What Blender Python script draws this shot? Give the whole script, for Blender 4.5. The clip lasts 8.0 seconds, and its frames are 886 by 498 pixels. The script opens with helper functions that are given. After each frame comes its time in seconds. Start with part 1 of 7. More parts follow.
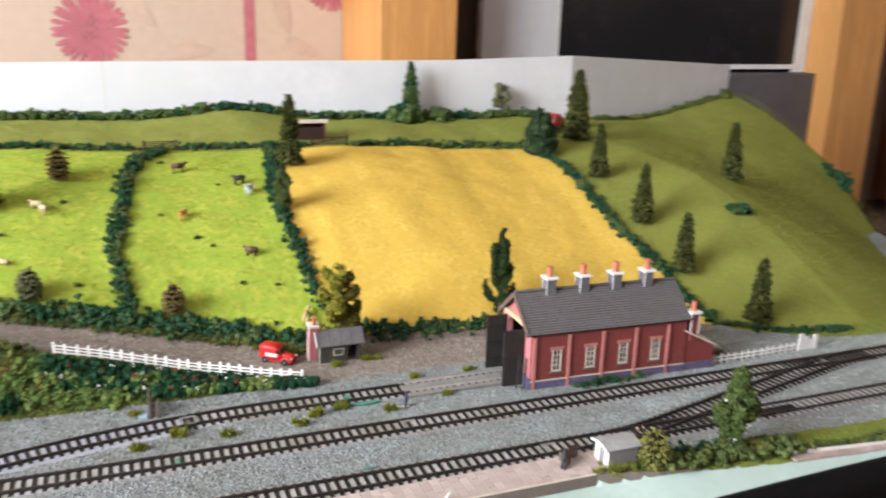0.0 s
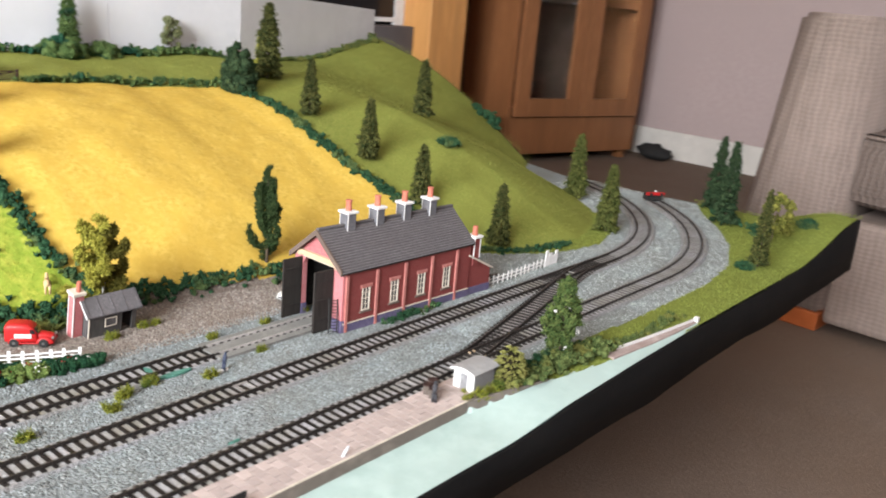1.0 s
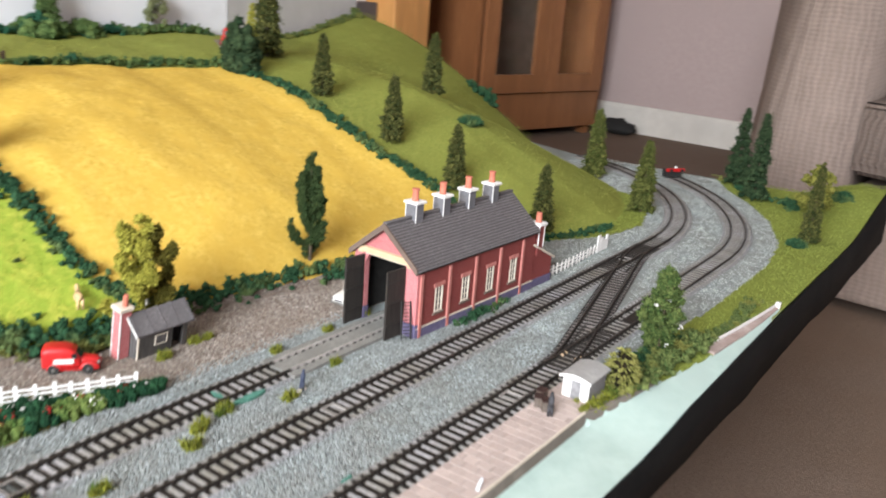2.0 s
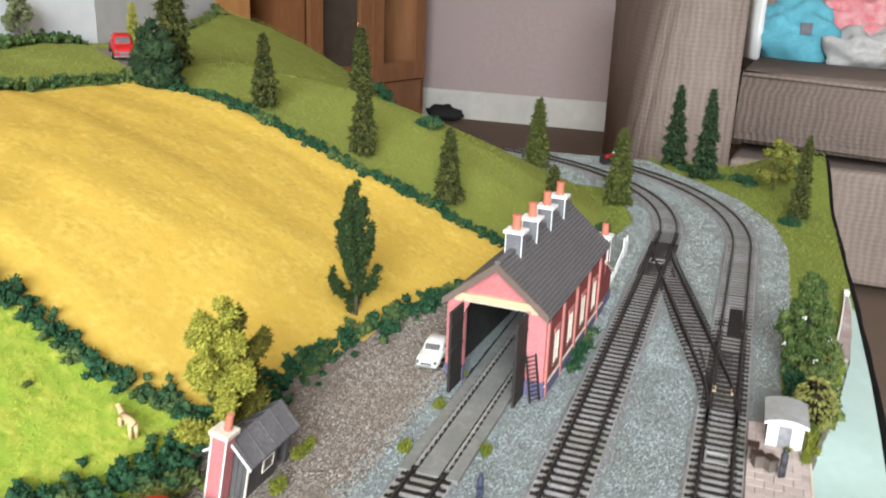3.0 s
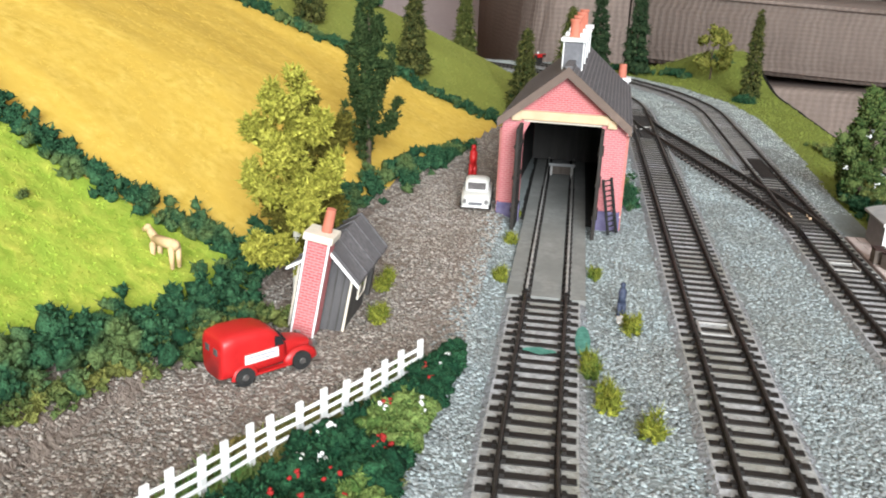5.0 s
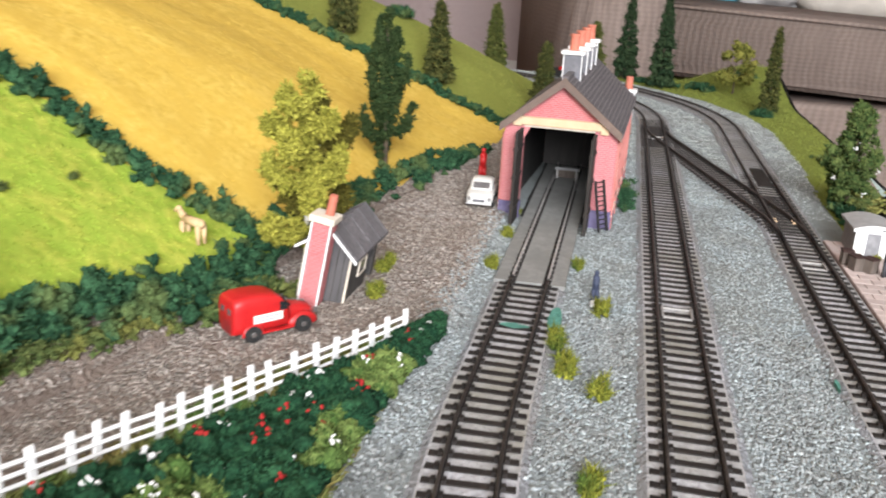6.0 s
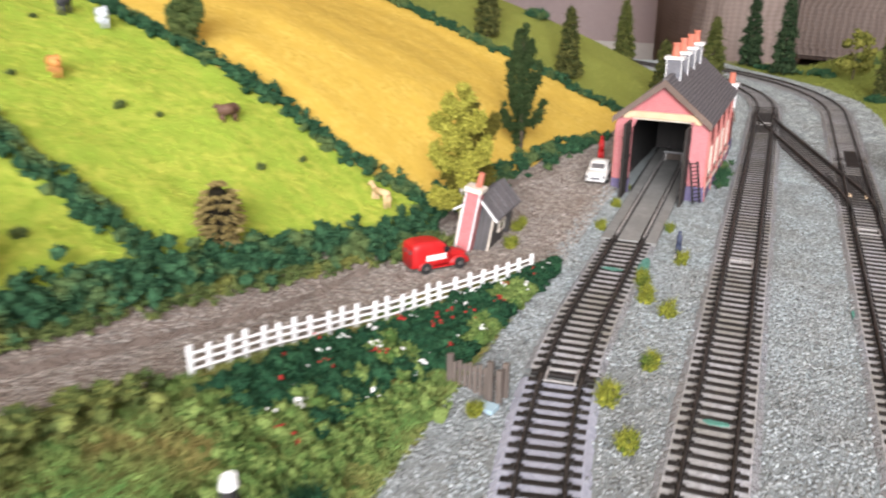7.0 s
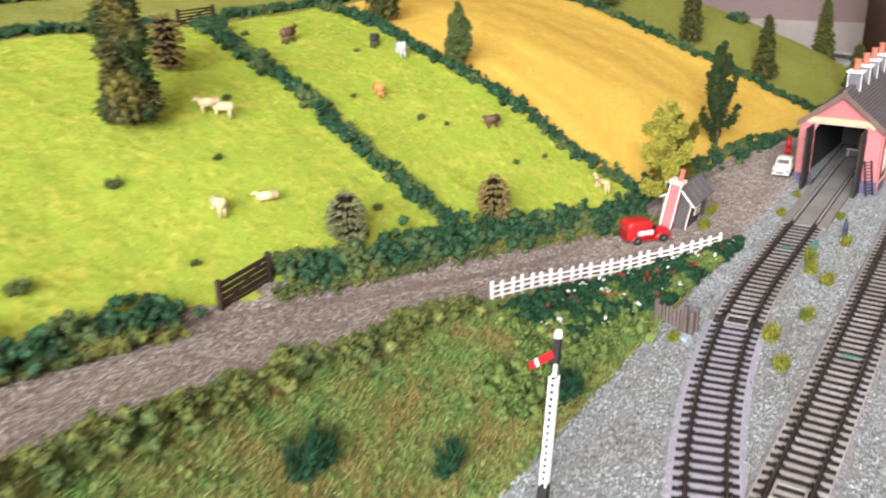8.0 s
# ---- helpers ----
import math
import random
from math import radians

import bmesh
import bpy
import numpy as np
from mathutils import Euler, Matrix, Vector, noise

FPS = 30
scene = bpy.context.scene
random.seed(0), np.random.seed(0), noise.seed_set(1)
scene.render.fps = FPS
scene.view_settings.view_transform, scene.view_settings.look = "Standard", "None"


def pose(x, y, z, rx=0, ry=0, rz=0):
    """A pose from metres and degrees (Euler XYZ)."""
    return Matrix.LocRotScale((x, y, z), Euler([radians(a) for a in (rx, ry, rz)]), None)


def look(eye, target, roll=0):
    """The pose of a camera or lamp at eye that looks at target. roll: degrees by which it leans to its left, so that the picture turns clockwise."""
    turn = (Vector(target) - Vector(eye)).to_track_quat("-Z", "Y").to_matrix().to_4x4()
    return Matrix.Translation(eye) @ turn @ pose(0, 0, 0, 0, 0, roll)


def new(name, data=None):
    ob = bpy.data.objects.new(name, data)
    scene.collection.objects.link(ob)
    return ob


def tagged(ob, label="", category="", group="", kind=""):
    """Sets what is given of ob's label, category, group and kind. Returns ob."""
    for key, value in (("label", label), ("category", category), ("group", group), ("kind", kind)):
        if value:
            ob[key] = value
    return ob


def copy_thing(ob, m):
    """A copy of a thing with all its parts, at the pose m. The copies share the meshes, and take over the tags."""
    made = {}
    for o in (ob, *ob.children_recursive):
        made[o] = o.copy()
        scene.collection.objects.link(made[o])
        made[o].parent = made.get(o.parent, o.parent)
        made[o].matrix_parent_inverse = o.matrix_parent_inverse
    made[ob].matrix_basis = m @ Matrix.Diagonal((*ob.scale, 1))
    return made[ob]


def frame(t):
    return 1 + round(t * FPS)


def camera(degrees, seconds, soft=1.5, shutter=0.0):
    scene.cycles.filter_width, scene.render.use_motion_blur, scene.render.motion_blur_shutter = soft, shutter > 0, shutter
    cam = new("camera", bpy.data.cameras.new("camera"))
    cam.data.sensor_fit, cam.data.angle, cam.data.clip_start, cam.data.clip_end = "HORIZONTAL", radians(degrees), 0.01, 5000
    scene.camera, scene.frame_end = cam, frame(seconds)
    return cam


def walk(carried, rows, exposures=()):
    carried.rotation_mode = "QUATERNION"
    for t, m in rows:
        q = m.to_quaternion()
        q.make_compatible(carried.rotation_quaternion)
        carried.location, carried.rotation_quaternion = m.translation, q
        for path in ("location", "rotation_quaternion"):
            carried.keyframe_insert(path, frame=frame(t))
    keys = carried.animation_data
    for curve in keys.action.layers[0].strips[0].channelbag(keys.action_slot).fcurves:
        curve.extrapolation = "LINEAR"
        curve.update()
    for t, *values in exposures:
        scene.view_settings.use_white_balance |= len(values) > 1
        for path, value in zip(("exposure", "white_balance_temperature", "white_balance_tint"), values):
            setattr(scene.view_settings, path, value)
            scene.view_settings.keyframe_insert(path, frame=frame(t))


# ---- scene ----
cam = camera(54, 8.0, soft=1.9, shutter=0.45)
PATH = [
    (0, (-0.2455, -0.6436, 0.3572), (0.1105, 0.2495, 0.0821), 1.65),
    (0.5, (-0.3261, -0.6007, 0.3289), (0.2310, 0.1869, 0.0656), 2.99),
    (1, (-0.3946, -0.4746, 0.3014), (0.3558, 0.1207, 0.0144), 5.16),
    (1.2, (-0.4326, -0.4221, 0.2876), (0.3466, 0.1387, 0.0075), 5.58),
    (1.5, (-0.4461, -0.3797, 0.2731), (0.3316, 0.1730, -0.0266), 5.78),
    (1.7, (-0.4290, -0.3807, 0.2787), (0.3305, 0.1944, -0.0254), 4.25),
    (2.8, (-0.3809, -0.0731, 0.2667), (0.5219, 0.2353, -0.0331), 3.93),
    (3, (-0.3852, -0.0627, 0.2582), (0.5145, 0.2536, -0.0426), 2.13),
    (3.5, (-0.4015, -0.0089, 0.2268), (0.5213, 0.2076, -0.0918), 1.60),
    (4, (-0.3766, 0.0445, 0.1829), (0.5658, 0.1955, -0.1155), 2.98),
    (4.5, (-0.3544, 0.0714, 0.1576), (0.5915, 0.2013, -0.1396), 2.86),
    (4.7, (-0.3525, 0.0797, 0.1388), (0.5888, 0.2040, -0.1752), 2.66),
    (5.8, (-0.3855, 0.0473, 0.1440), (0.5500, 0.2068, -0.1714), 3.10),
    (6, (-0.3983, 0.0446, 0.1451), (0.5347, 0.2250, -0.1662), 3.23),
    (6.5, (-0.4579, 0.0311, 0.1536), (0.4549, 0.2907, -0.1617), 2.51),
    (7, (-0.5340, 0.0045, 0.1798), (0.3482, 0.3344, -0.1560), 0.83),
    (7.5, (-0.6219, -0.0071, 0.2137), (0.2082, 0.4322, -0.1297), -0.89),
    (8, (-0.6985, -0.0419, 0.2390), (0.0788, 0.4735, -0.1217), -1.60),
]
walk(cam, [(t, look(eye, target, roll)) for t, eye, target, roll in PATH], exposures=((0.0, -0.14, 6450, 9), (1.2, 0.03, 6450, 9), (2.0, -0.02, 6400, 8), (3.0, -0.09, 6250, 3), (4.6, -0.11, 6250, 3), (6.0, -0.16, 6450, 10), (7.0, -0.12, 6550, 13), (8.0, -0.06, 6700, 15)))


# ---- world, lights, exposure ----
world = bpy.data.worlds.new("world")
world.use_nodes = True
scene.world = world
wn = world.node_tree.nodes
sky = wn.new("ShaderNodeTexSky")
sky.sky_type, sky.sun_disc, sky.sun_elevation, sky.sun_rotation = "NISHITA", False, radians(35), radians(200)
world.node_tree.links.new(sky.outputs[0], wn["Background"].inputs[0])
wn["Background"].inputs[1].default_value = 0.1

FLOOR = -0.33
CEIL = 2.05


def window_light(name, size_x, size_y, power, eye, target, colour):
    data = bpy.data.lights.new(name, "AREA")
    data.shape, data.size, data.size_y, data.energy, data.color = "RECTANGLE", size_x, size_y, power, colour
    ob = new(name, data)
    ob.matrix_world = look(eye, target)
    return ob


window_light("daylight_west", 1.6, 1.30, 288.0, (-2.96, -0.65, 1.22), (0.0, 0.30, 0.35), (0.957, 0.967, 1.0))


# ---- materials ----
def shader(name):
    m = bpy.data.materials.new(name)
    m.use_nodes = True
    t = m.node_tree
    return m, t, t.nodes["Principled BSDF"]


def link(t, a, b):
    t.links.new(a, b)


def mixed(t, fac, a, b, blend="MIX"):
    n = t.nodes.new("ShaderNodeMix")
    n.data_type, n.blend_type = "RGBA", blend
    for i, v in ((0, fac), (6, a), (7, b)):
        if isinstance(v, (int, float)):
            n.inputs[i].default_value = v
        elif isinstance(v, tuple):
            n.inputs[i].default_value = (*v, 1) if len(v) == 3 else v
        else:
            link(t, v, n.inputs[i])
    return n.outputs[2]


def coords(t, stretch=(1, 1, 1), turn=0.0):
    c = t.nodes.new("ShaderNodeTexCoord")
    m = t.nodes.new("ShaderNodeMapping")
    m.inputs["Scale"].default_value = stretch
    m.inputs["Rotation"].default_value = (0, 0, turn)
    link(t, c.outputs["Object"], m.inputs[0])
    return m.outputs[0]


def grain(t, vec, scale, detail=4.0, rough=0.6, lo=0.35, hi=0.65):
    n = t.nodes.new("ShaderNodeTexNoise")
    n.inputs["Scale"].default_value, n.inputs["Detail"].default_value, n.inputs["Roughness"].default_value = scale, detail, rough
    link(t, vec, n.inputs["Vector"])
    r = t.nodes.new("ShaderNodeMapRange")
    r.inputs[1].default_value, r.inputs[2].default_value = lo, hi
    link(t, n.outputs[0], r.inputs[0])
    return r.outputs[0]


def bumped(t, b, height, strength, distance):
    n = t.nodes.new("ShaderNodeBump")
    n.inputs["Strength"].default_value, n.inputs["Distance"].default_value = strength, distance
    link(t, height, n.inputs["Height"])
    link(t, n.outputs[0], b.inputs["Normal"])


def surface(name, a, b, fine, coarse, rough=0.85, metal=0.0, bump=0.5, depth=0.0006, c=None, stretch=(1, 1, 1), spec=0.3, vary="", turn=0.0, clearcoat=0.0, spread=(0.72, 1.25)):
    """Two colours blended by a fine grain, a third by a coarse one; vary: 'island' or 'object' tints each piece."""
    m, t, p = shader(name)
    v = coords(t, stretch, turn)
    f, g = grain(t, v, fine), grain(t, v, coarse, 3.0)
    col = mixed(t, f, a, b)
    col = mixed(t, g, col, c or tuple(0.5 * (x + y) * 0.8 for x, y in zip(a, b)))
    if vary:
        if vary == "island":
            rnd = t.nodes.new("ShaderNodeNewGeometry").outputs["Random Per Island"]
        else:
            rnd = t.nodes.new("ShaderNodeObjectInfo").outputs["Random"]
        ramp = t.nodes.new("ShaderNodeMapRange")
        ramp.inputs[3].default_value, ramp.inputs[4].default_value = spread
        link(t, rnd, ramp.inputs[0])
        mul = t.nodes.new("ShaderNodeVectorMath")
        mul.operation = "SCALE"
        link(t, col, mul.inputs[0])
        link(t, ramp.outputs[0], mul.inputs["Scale"])
        col = mul.outputs[0]
    link(t, col, p.inputs["Base Color"])
    p.inputs["Roughness"].default_value, p.inputs["Metallic"].default_value = rough, metal
    p.inputs["Specular IOR Level"].default_value = spec
    p.inputs["Coat Weight"].default_value = clearcoat
    if bump:
        bumped(t, p, f, bump, depth)
    return m


def foliage(name, dark, light, rough=0.9, tint=None):
    """Foam foliage: each clump takes its own tone between two greens."""
    m, t, p = shader(name)
    rnd = t.nodes.new("ShaderNodeNewGeometry").outputs["Random Per Island"]
    col = mixed(t, rnd, dark, light)
    v = coords(t)
    if tint:
        col = mixed(t, grain(t, v, 38.0, 2.0, 0.5, 0.52, 0.62), col, tint)
    n = grain(t, v, 900.0, 3.0)
    col = mixed(t, n, col, mixed(t, 0.5, col, (0.0, 0.0, 0.0)))
    link(t, col, p.inputs["Base Color"])
    p.inputs["Roughness"].default_value, p.inputs["Specular IOR Level"].default_value = rough, 0.15
    bumped(t, p, grain(t, v, 1400.0, 2.0), 0.8, 0.0006)
    return m


def brick_paint(name, brick, brick2, mortar, size, rough=0.8, axis="x"):
    m, t, p = shader(name)
    c = t.nodes.new("ShaderNodeTexCoord")
    sep = t.nodes.new("ShaderNodeSeparateXYZ")
    comb = t.nodes.new("ShaderNodeCombineXYZ")
    link(t, c.outputs["Object"], sep.inputs[0])
    if axis == "flat":
        link(t, sep.outputs[0], comb.inputs[0])
        link(t, sep.outputs[1], comb.inputs[1])
    else:
        add = t.nodes.new("ShaderNodeMath")
        link(t, sep.outputs[0], add.inputs[0])
        link(t, sep.outputs[1], add.inputs[1])
        link(t, add.outputs[0], comb.inputs[0])
        link(t, sep.outputs[2], comb.inputs[1])
    b = t.nodes.new("ShaderNodeTexBrick")
    b.inputs["Color1"].default_value, b.inputs["Color2"].default_value, b.inputs["Mortar"].default_value = (*brick, 1), (*brick2, 1), (*mortar, 1)
    b.inputs["Scale"].default_value = 1.0
    b.inputs["Mortar Size"].default_value = size * 0.07
    b.inputs["Brick Width"].default_value, b.inputs["Row Height"].default_value = size, size * 0.36
    link(t, comb.outputs[0], b.inputs["Vector"])
    col = mixed(t, grain(t, c.outputs["Object"], 160.0, 3.0), b.outputs[0], mixed(t, 0.25, b.outputs[0], mortar))
    link(t, col, p.inputs["Base Color"])
    p.inputs["Roughness"].default_value, p.inputs["Specular IOR Level"].default_value = rough, 0.25
    return m


def woven(name, a, b, size):
    m, t, p = shader(name)
    c = t.nodes.new("ShaderNodeTexCoord")
    sep = t.nodes.new("ShaderNodeSeparateXYZ")
    link(t, c.outputs["Object"], sep.inputs[0])
    add = t.nodes.new("ShaderNodeMath")
    link(t, sep.outputs[0], add.inputs[0])
    link(t, sep.outputs[1], add.inputs[1])
    comb = t.nodes.new("ShaderNodeCombineXYZ")
    link(t, add.outputs[0], comb.inputs[0])
    link(t, sep.outputs[2], comb.inputs[1])
    v = coords(t)
    wob = t.nodes.new("ShaderNodeTexNoise")
    wob.inputs["Scale"].default_value = 24.0
    link(t, v, wob.inputs["Vector"])
    push = t.nodes.new("ShaderNodeVectorMath")
    push.operation = "MULTIPLY_ADD"
    push.inputs[1].default_value = (size * 1.1, size * 0.7, 0)
    link(t, wob.outputs["Color"], push.inputs[0])
    link(t, comb.outputs[0], push.inputs[2])
    ribs = []
    for way, period in (("X", size), ("Y", size * 0.62)):
        w = t.nodes.new("ShaderNodeTexWave")
        w.bands_direction = way
        w.inputs["Scale"].default_value = 0.314 / period
        link(t, push.outputs[0], w.inputs["Vector"])
        ribs.append(w.outputs["Fac"])
    both = t.nodes.new("ShaderNodeMix")
    both.inputs[0].default_value = 0.36
    link(t, ribs[0], both.inputs[2])
    link(t, ribs[1], both.inputs[3])
    col = mixed(t, both.outputs[0], b, a)
    col = mixed(t, grain(t, coords(t, (1, 1, 0.18)), 30.0, 4.0), col, mixed(t, 0.60, col, b))
    col = mixed(t, grain(t, v, 14.0, 3.0), col, mixed(t, 0.35, col, a))
    col = mixed(t, grain(t, v, 260.0, 2.0), col, mixed(t, 0.35, col, b))
    link(t, col, p.inputs["Base Color"])
    p.inputs["Roughness"].default_value, p.inputs["Specular IOR Level"].default_value = 0.9, 0.2
    bumped(t, p, both.outputs[0], 0.5, 0.002)
    return m


M = {}
M["ballast"] = surface("ballast", (0.165, 0.19, 0.195), (0.30, 0.34, 0.345), 620.0, 18.0, c=(0.19, 0.203, 0.195), bump=0.6, depth=0.0008)
M["ballast_grain"] = surface("ballast_grain", (0.215, 0.252, 0.26), (0.37, 0.422, 0.432), 500.0, 22.0, c=(0.225, 0.243, 0.235), vary="island", spread=(0.52, 1.44), bump=0.3)
M["ballast_mixed"] = surface("ballast_mixed", (0.15, 0.17, 0.175), (0.35, 0.385, 0.39), 500.0, 24.0, c=(0.19, 0.196, 0.188), vary="island", spread=(0.46, 1.52), bump=0.3)
M["bed_lilac"] = surface("bed_lilac", (0.26, 0.275, 0.335), (0.43, 0.45, 0.525), 420.0, 14.0, c=(0.30, 0.305, 0.35), bump=0.6)
M["ballast_fresh"] = surface("ballast_fresh", (0.42, 0.475, 0.465), (0.58, 0.64, 0.625), 500.0, 14.0, c=(0.43, 0.47, 0.452), vary="island", spread=(0.84, 1.16), bump=0.2)
M["bed"] = surface("bed", (0.28, 0.28, 0.292), (0.51, 0.51, 0.535), 420.0, 22.0, c=(0.27, 0.262, 0.228), bump=0.6)
M["shoulder"] = surface("shoulder", (0.17, 0.18, 0.195), (0.36, 0.375, 0.40), 420.0, 12.0, c=(0.24, 0.235, 0.23), bump=0.9, depth=0.0012)
M["turnout_bed"] = surface("turnout_bed", (0.21, 0.195, 0.19), (0.42, 0.40, 0.395), 300.0, 30.0, c=(0.23, 0.21, 0.20), bump=0.5)
M["road"] = surface("road", (0.15, 0.118, 0.097), (0.30, 0.245, 0.207), 420.0, 14.0, c=(0.21, 0.168, 0.142), bump=0.9, depth=0.0012)
M["road_chip"] = surface("road_chip", (0.175, 0.156, 0.139), (0.38, 0.345, 0.31), 300.0, 24.0, c=(0.235, 0.205, 0.175), vary="island", spread=(0.46, 1.65), bump=0.2)
M["pasture"] = surface("pasture", (0.225, 0.310, 0.036), (0.44, 0.455, 0.078), 150.0, 60.0, c=(0.27, 0.37, 0.048), bump=0.5, depth=0.0008, spec=0.1)
M["pasture_blade"] = surface("pasture_blade", (0.235, 0.315, 0.038), (0.44, 0.46, 0.078), 150.0, 60.0, c=(0.275, 0.38, 0.05), vary="island", bump=0, spec=0.1, spread=(0.86, 1.14))
M["wheat"] = surface("wheat", (0.53, 0.355, 0.060), (0.69, 0.495, 0.115), 170.0, 55.0, c=(0.60, 0.405, 0.075), bump=0.25, depth=0.0004, spec=0.1)
M["wheat_blade"] = surface("wheat_blade", (0.54, 0.365, 0.064), (0.69, 0.495, 0.115), 120.0, 55.0, c=(0.60, 0.41, 0.08), vary="island", bump=0, spec=0.1, spread=(0.95, 1.06))
M["hill"] = surface("hill", (0.165, 0.205, 0.042), (0.275, 0.29, 0.07), 320.0, 14.0, c=(0.20, 0.22, 0.047), bump=0.6, depth=0.0006, spec=0.1)
M["hill_blade"] = surface("hill_blade", (0.17, 0.21, 0.042), (0.275, 0.295, 0.07), 120.0, 14.0, c=(0.22, 0.225, 0.052), vary="island", bump=0, spec=0.1, spread=(0.74, 1.26))
M["rough"] = surface("rough", (0.07, 0.14, 0.04), (0.18, 0.24, 0.07), 180.0, 48.0, c=(0.17, 0.14, 0.05), bump=1.0, depth=0.0015, spec=0.1)
M["rough_blade"] = surface("rough_blade", (0.075, 0.19, 0.05), (0.22, 0.31, 0.09), 90.0, 44.0, c=(0.22, 0.175, 0.06), vary="island", bump=0, spec=0.1)
M["lawn"] = surface("lawn", (0.14, 0.18, 0.036), (0.24, 0.28, 0.065), 260.0, 24.0, c=(0.18, 0.215, 0.045), bump=0.8, depth=0.0008, spec=0.1)
M["lawn_blade"] = surface("lawn_blade", (0.16, 0.20, 0.040), (0.28, 0.32, 0.075), 120.0, 24.0, c=(0.20, 0.235, 0.048), vary="island", bump=0, spec=0.1)
M["teal"] = surface("teal", (0.37, 0.49, 0.455), (0.45, 0.575, 0.535), 60.0, 12.0, c=(0.39, 0.495, 0.465), rough=0.7, bump=0.15)
M["kerb"] = surface("kerb", (0.17, 0.145, 0.125), (0.26, 0.225, 0.195), 120.0, 20.0, rough=0.85, bump=0.4)
M["walling"] = surface("walling", (0.36, 0.29, 0.27), (0.48, 0.40, 0.375), 160.0, 30.0, c=(0.30, 0.225, 0.205), rough=0.85, bump=0.3)
M["paver_joint"] = surface("paver_joint", (0.30, 0.235, 0.215), (0.40, 0.33, 0.31), 300.0, 40.0, bump=0.3)
M["paver"] = surface("paver", (0.405, 0.33, 0.305), (0.49, 0.405, 0.38), 260.0, 30.0, c=(0.42, 0.355, 0.33), vary="object", spread=(0.88, 1.12), bump=0.2, depth=0.0002)
M["black"] = surface("black", (0.0035, 0.0035, 0.004), (0.006, 0.006, 0.006), 90.0, 6.0, rough=0.75, bump=0.1, spec=0.15)
M["sleeper"] = surface("sleeper", (0.012, 0.010, 0.009), (0.030, 0.025, 0.022), 700.0, 60.0, rough=0.6, vary="object", bump=0.3, depth=0.0002)
M["sleeper_dusty"] = surface("sleeper_dusty", (0.085, 0.082, 0.080), (0.19, 0.182, 0.176), 700.0, 60.0, rough=0.8, vary="object", bump=0.3, depth=0.0002)
M["rail_side"] = surface("rail_side", (0.013, 0.011, 0.010), (0.028, 0.023, 0.020), 300.0, 30.0, rough=0.6, bump=0.2, depth=0.0001)
M["rail_top"] = surface("rail_top", (0.06, 0.053, 0.048), (0.15, 0.135, 0.125), 200.0, 20.0, rough=0.4, metal=0.8, bump=0)
M["rail_pale"] = surface("rail_pale", (0.30, 0.285, 0.27), (0.46, 0.44, 0.42), 200.0, 20.0, rough=0.5, bump=0)
M["joiner"] = surface("joiner", (0.30, 0.285, 0.27), (0.44, 0.42, 0.40), 300.0, 30.0, rough=0.5, metal=0.3, bump=0)
M["slab"] = surface("slab", (0.20, 0.20, 0.19), (0.27, 0.27, 0.255), 300.0, 30.0, bump=0.2)
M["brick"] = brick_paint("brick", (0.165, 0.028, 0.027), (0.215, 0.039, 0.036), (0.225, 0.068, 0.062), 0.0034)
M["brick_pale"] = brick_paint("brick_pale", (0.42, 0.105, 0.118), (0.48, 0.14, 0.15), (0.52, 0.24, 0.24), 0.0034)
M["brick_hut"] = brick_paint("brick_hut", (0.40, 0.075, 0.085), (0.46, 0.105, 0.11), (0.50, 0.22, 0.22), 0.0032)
M["pier"] = surface("pier", (0.44, 0.15, 0.13), (0.54, 0.23, 0.20), 220.0, 40.0, bump=0.1)
M["plinth"] = surface("plinth", (0.10, 0.085, 0.17), (0.17, 0.15, 0.25), 260.0, 40.0, bump=0.1)
M["slate"] = surface("slate", (0.075, 0.07, 0.075), (0.14, 0.13, 0.135), 500.0, 45.0, c=(0.10, 0.092, 0.095), rough=0.75, vary="island", spread=(0.9, 1.1), bump=0.2, depth=0.0002)
M["barge"] = surface("barge", (0.13, 0.095, 0.08), (0.19, 0.14, 0.115), 260.0, 30.0, bump=0.1)
M["beam"] = surface("beam", (0.58, 0.41, 0.25), (0.68, 0.51, 0.34), 160.0, 30.0, bump=0.1)
M["cream"] = surface("cream", (0.62, 0.55, 0.45), (0.72, 0.66, 0.56), 260.0, 50.0, bump=0.05)
M["white"] = surface("white", (0.74, 0.74, 0.73), (0.84, 0.84, 0.83), 180.0, 24.0, c=(0.72, 0.72, 0.71), rough=0.6, bump=0.05)
M["card"] = surface("card", (0.68, 0.69, 0.72), (0.75, 0.76, 0.79), 30.0, 3.0, c=(0.66, 0.67, 0.70), rough=0.75, bump=0.05)
M["course"] = surface("course", (0.18, 0.171, 0.177), (0.28, 0.266, 0.272), 420.0, 60.0, rough=0.8, bump=0)
M["stack"] = surface("stack", (0.12, 0.12, 0.135), (0.20, 0.20, 0.215), 420.0, 60.0, bump=0.2, depth=0.0002)
M["pot"] = surface("pot", (0.48, 0.145, 0.095), (0.58, 0.20, 0.135), 300.0, 60.0, rough=0.7, bump=0.05)
M["door"] = surface("door", (0.022, 0.019, 0.017), (0.04, 0.034, 0.030), 260.0, 40.0, stretch=(1, 1, 0.15), bump=0.2)
# near-black: shade inside the engine shed, also the bench and roof board
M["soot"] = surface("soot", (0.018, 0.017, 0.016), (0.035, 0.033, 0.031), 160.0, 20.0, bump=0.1)
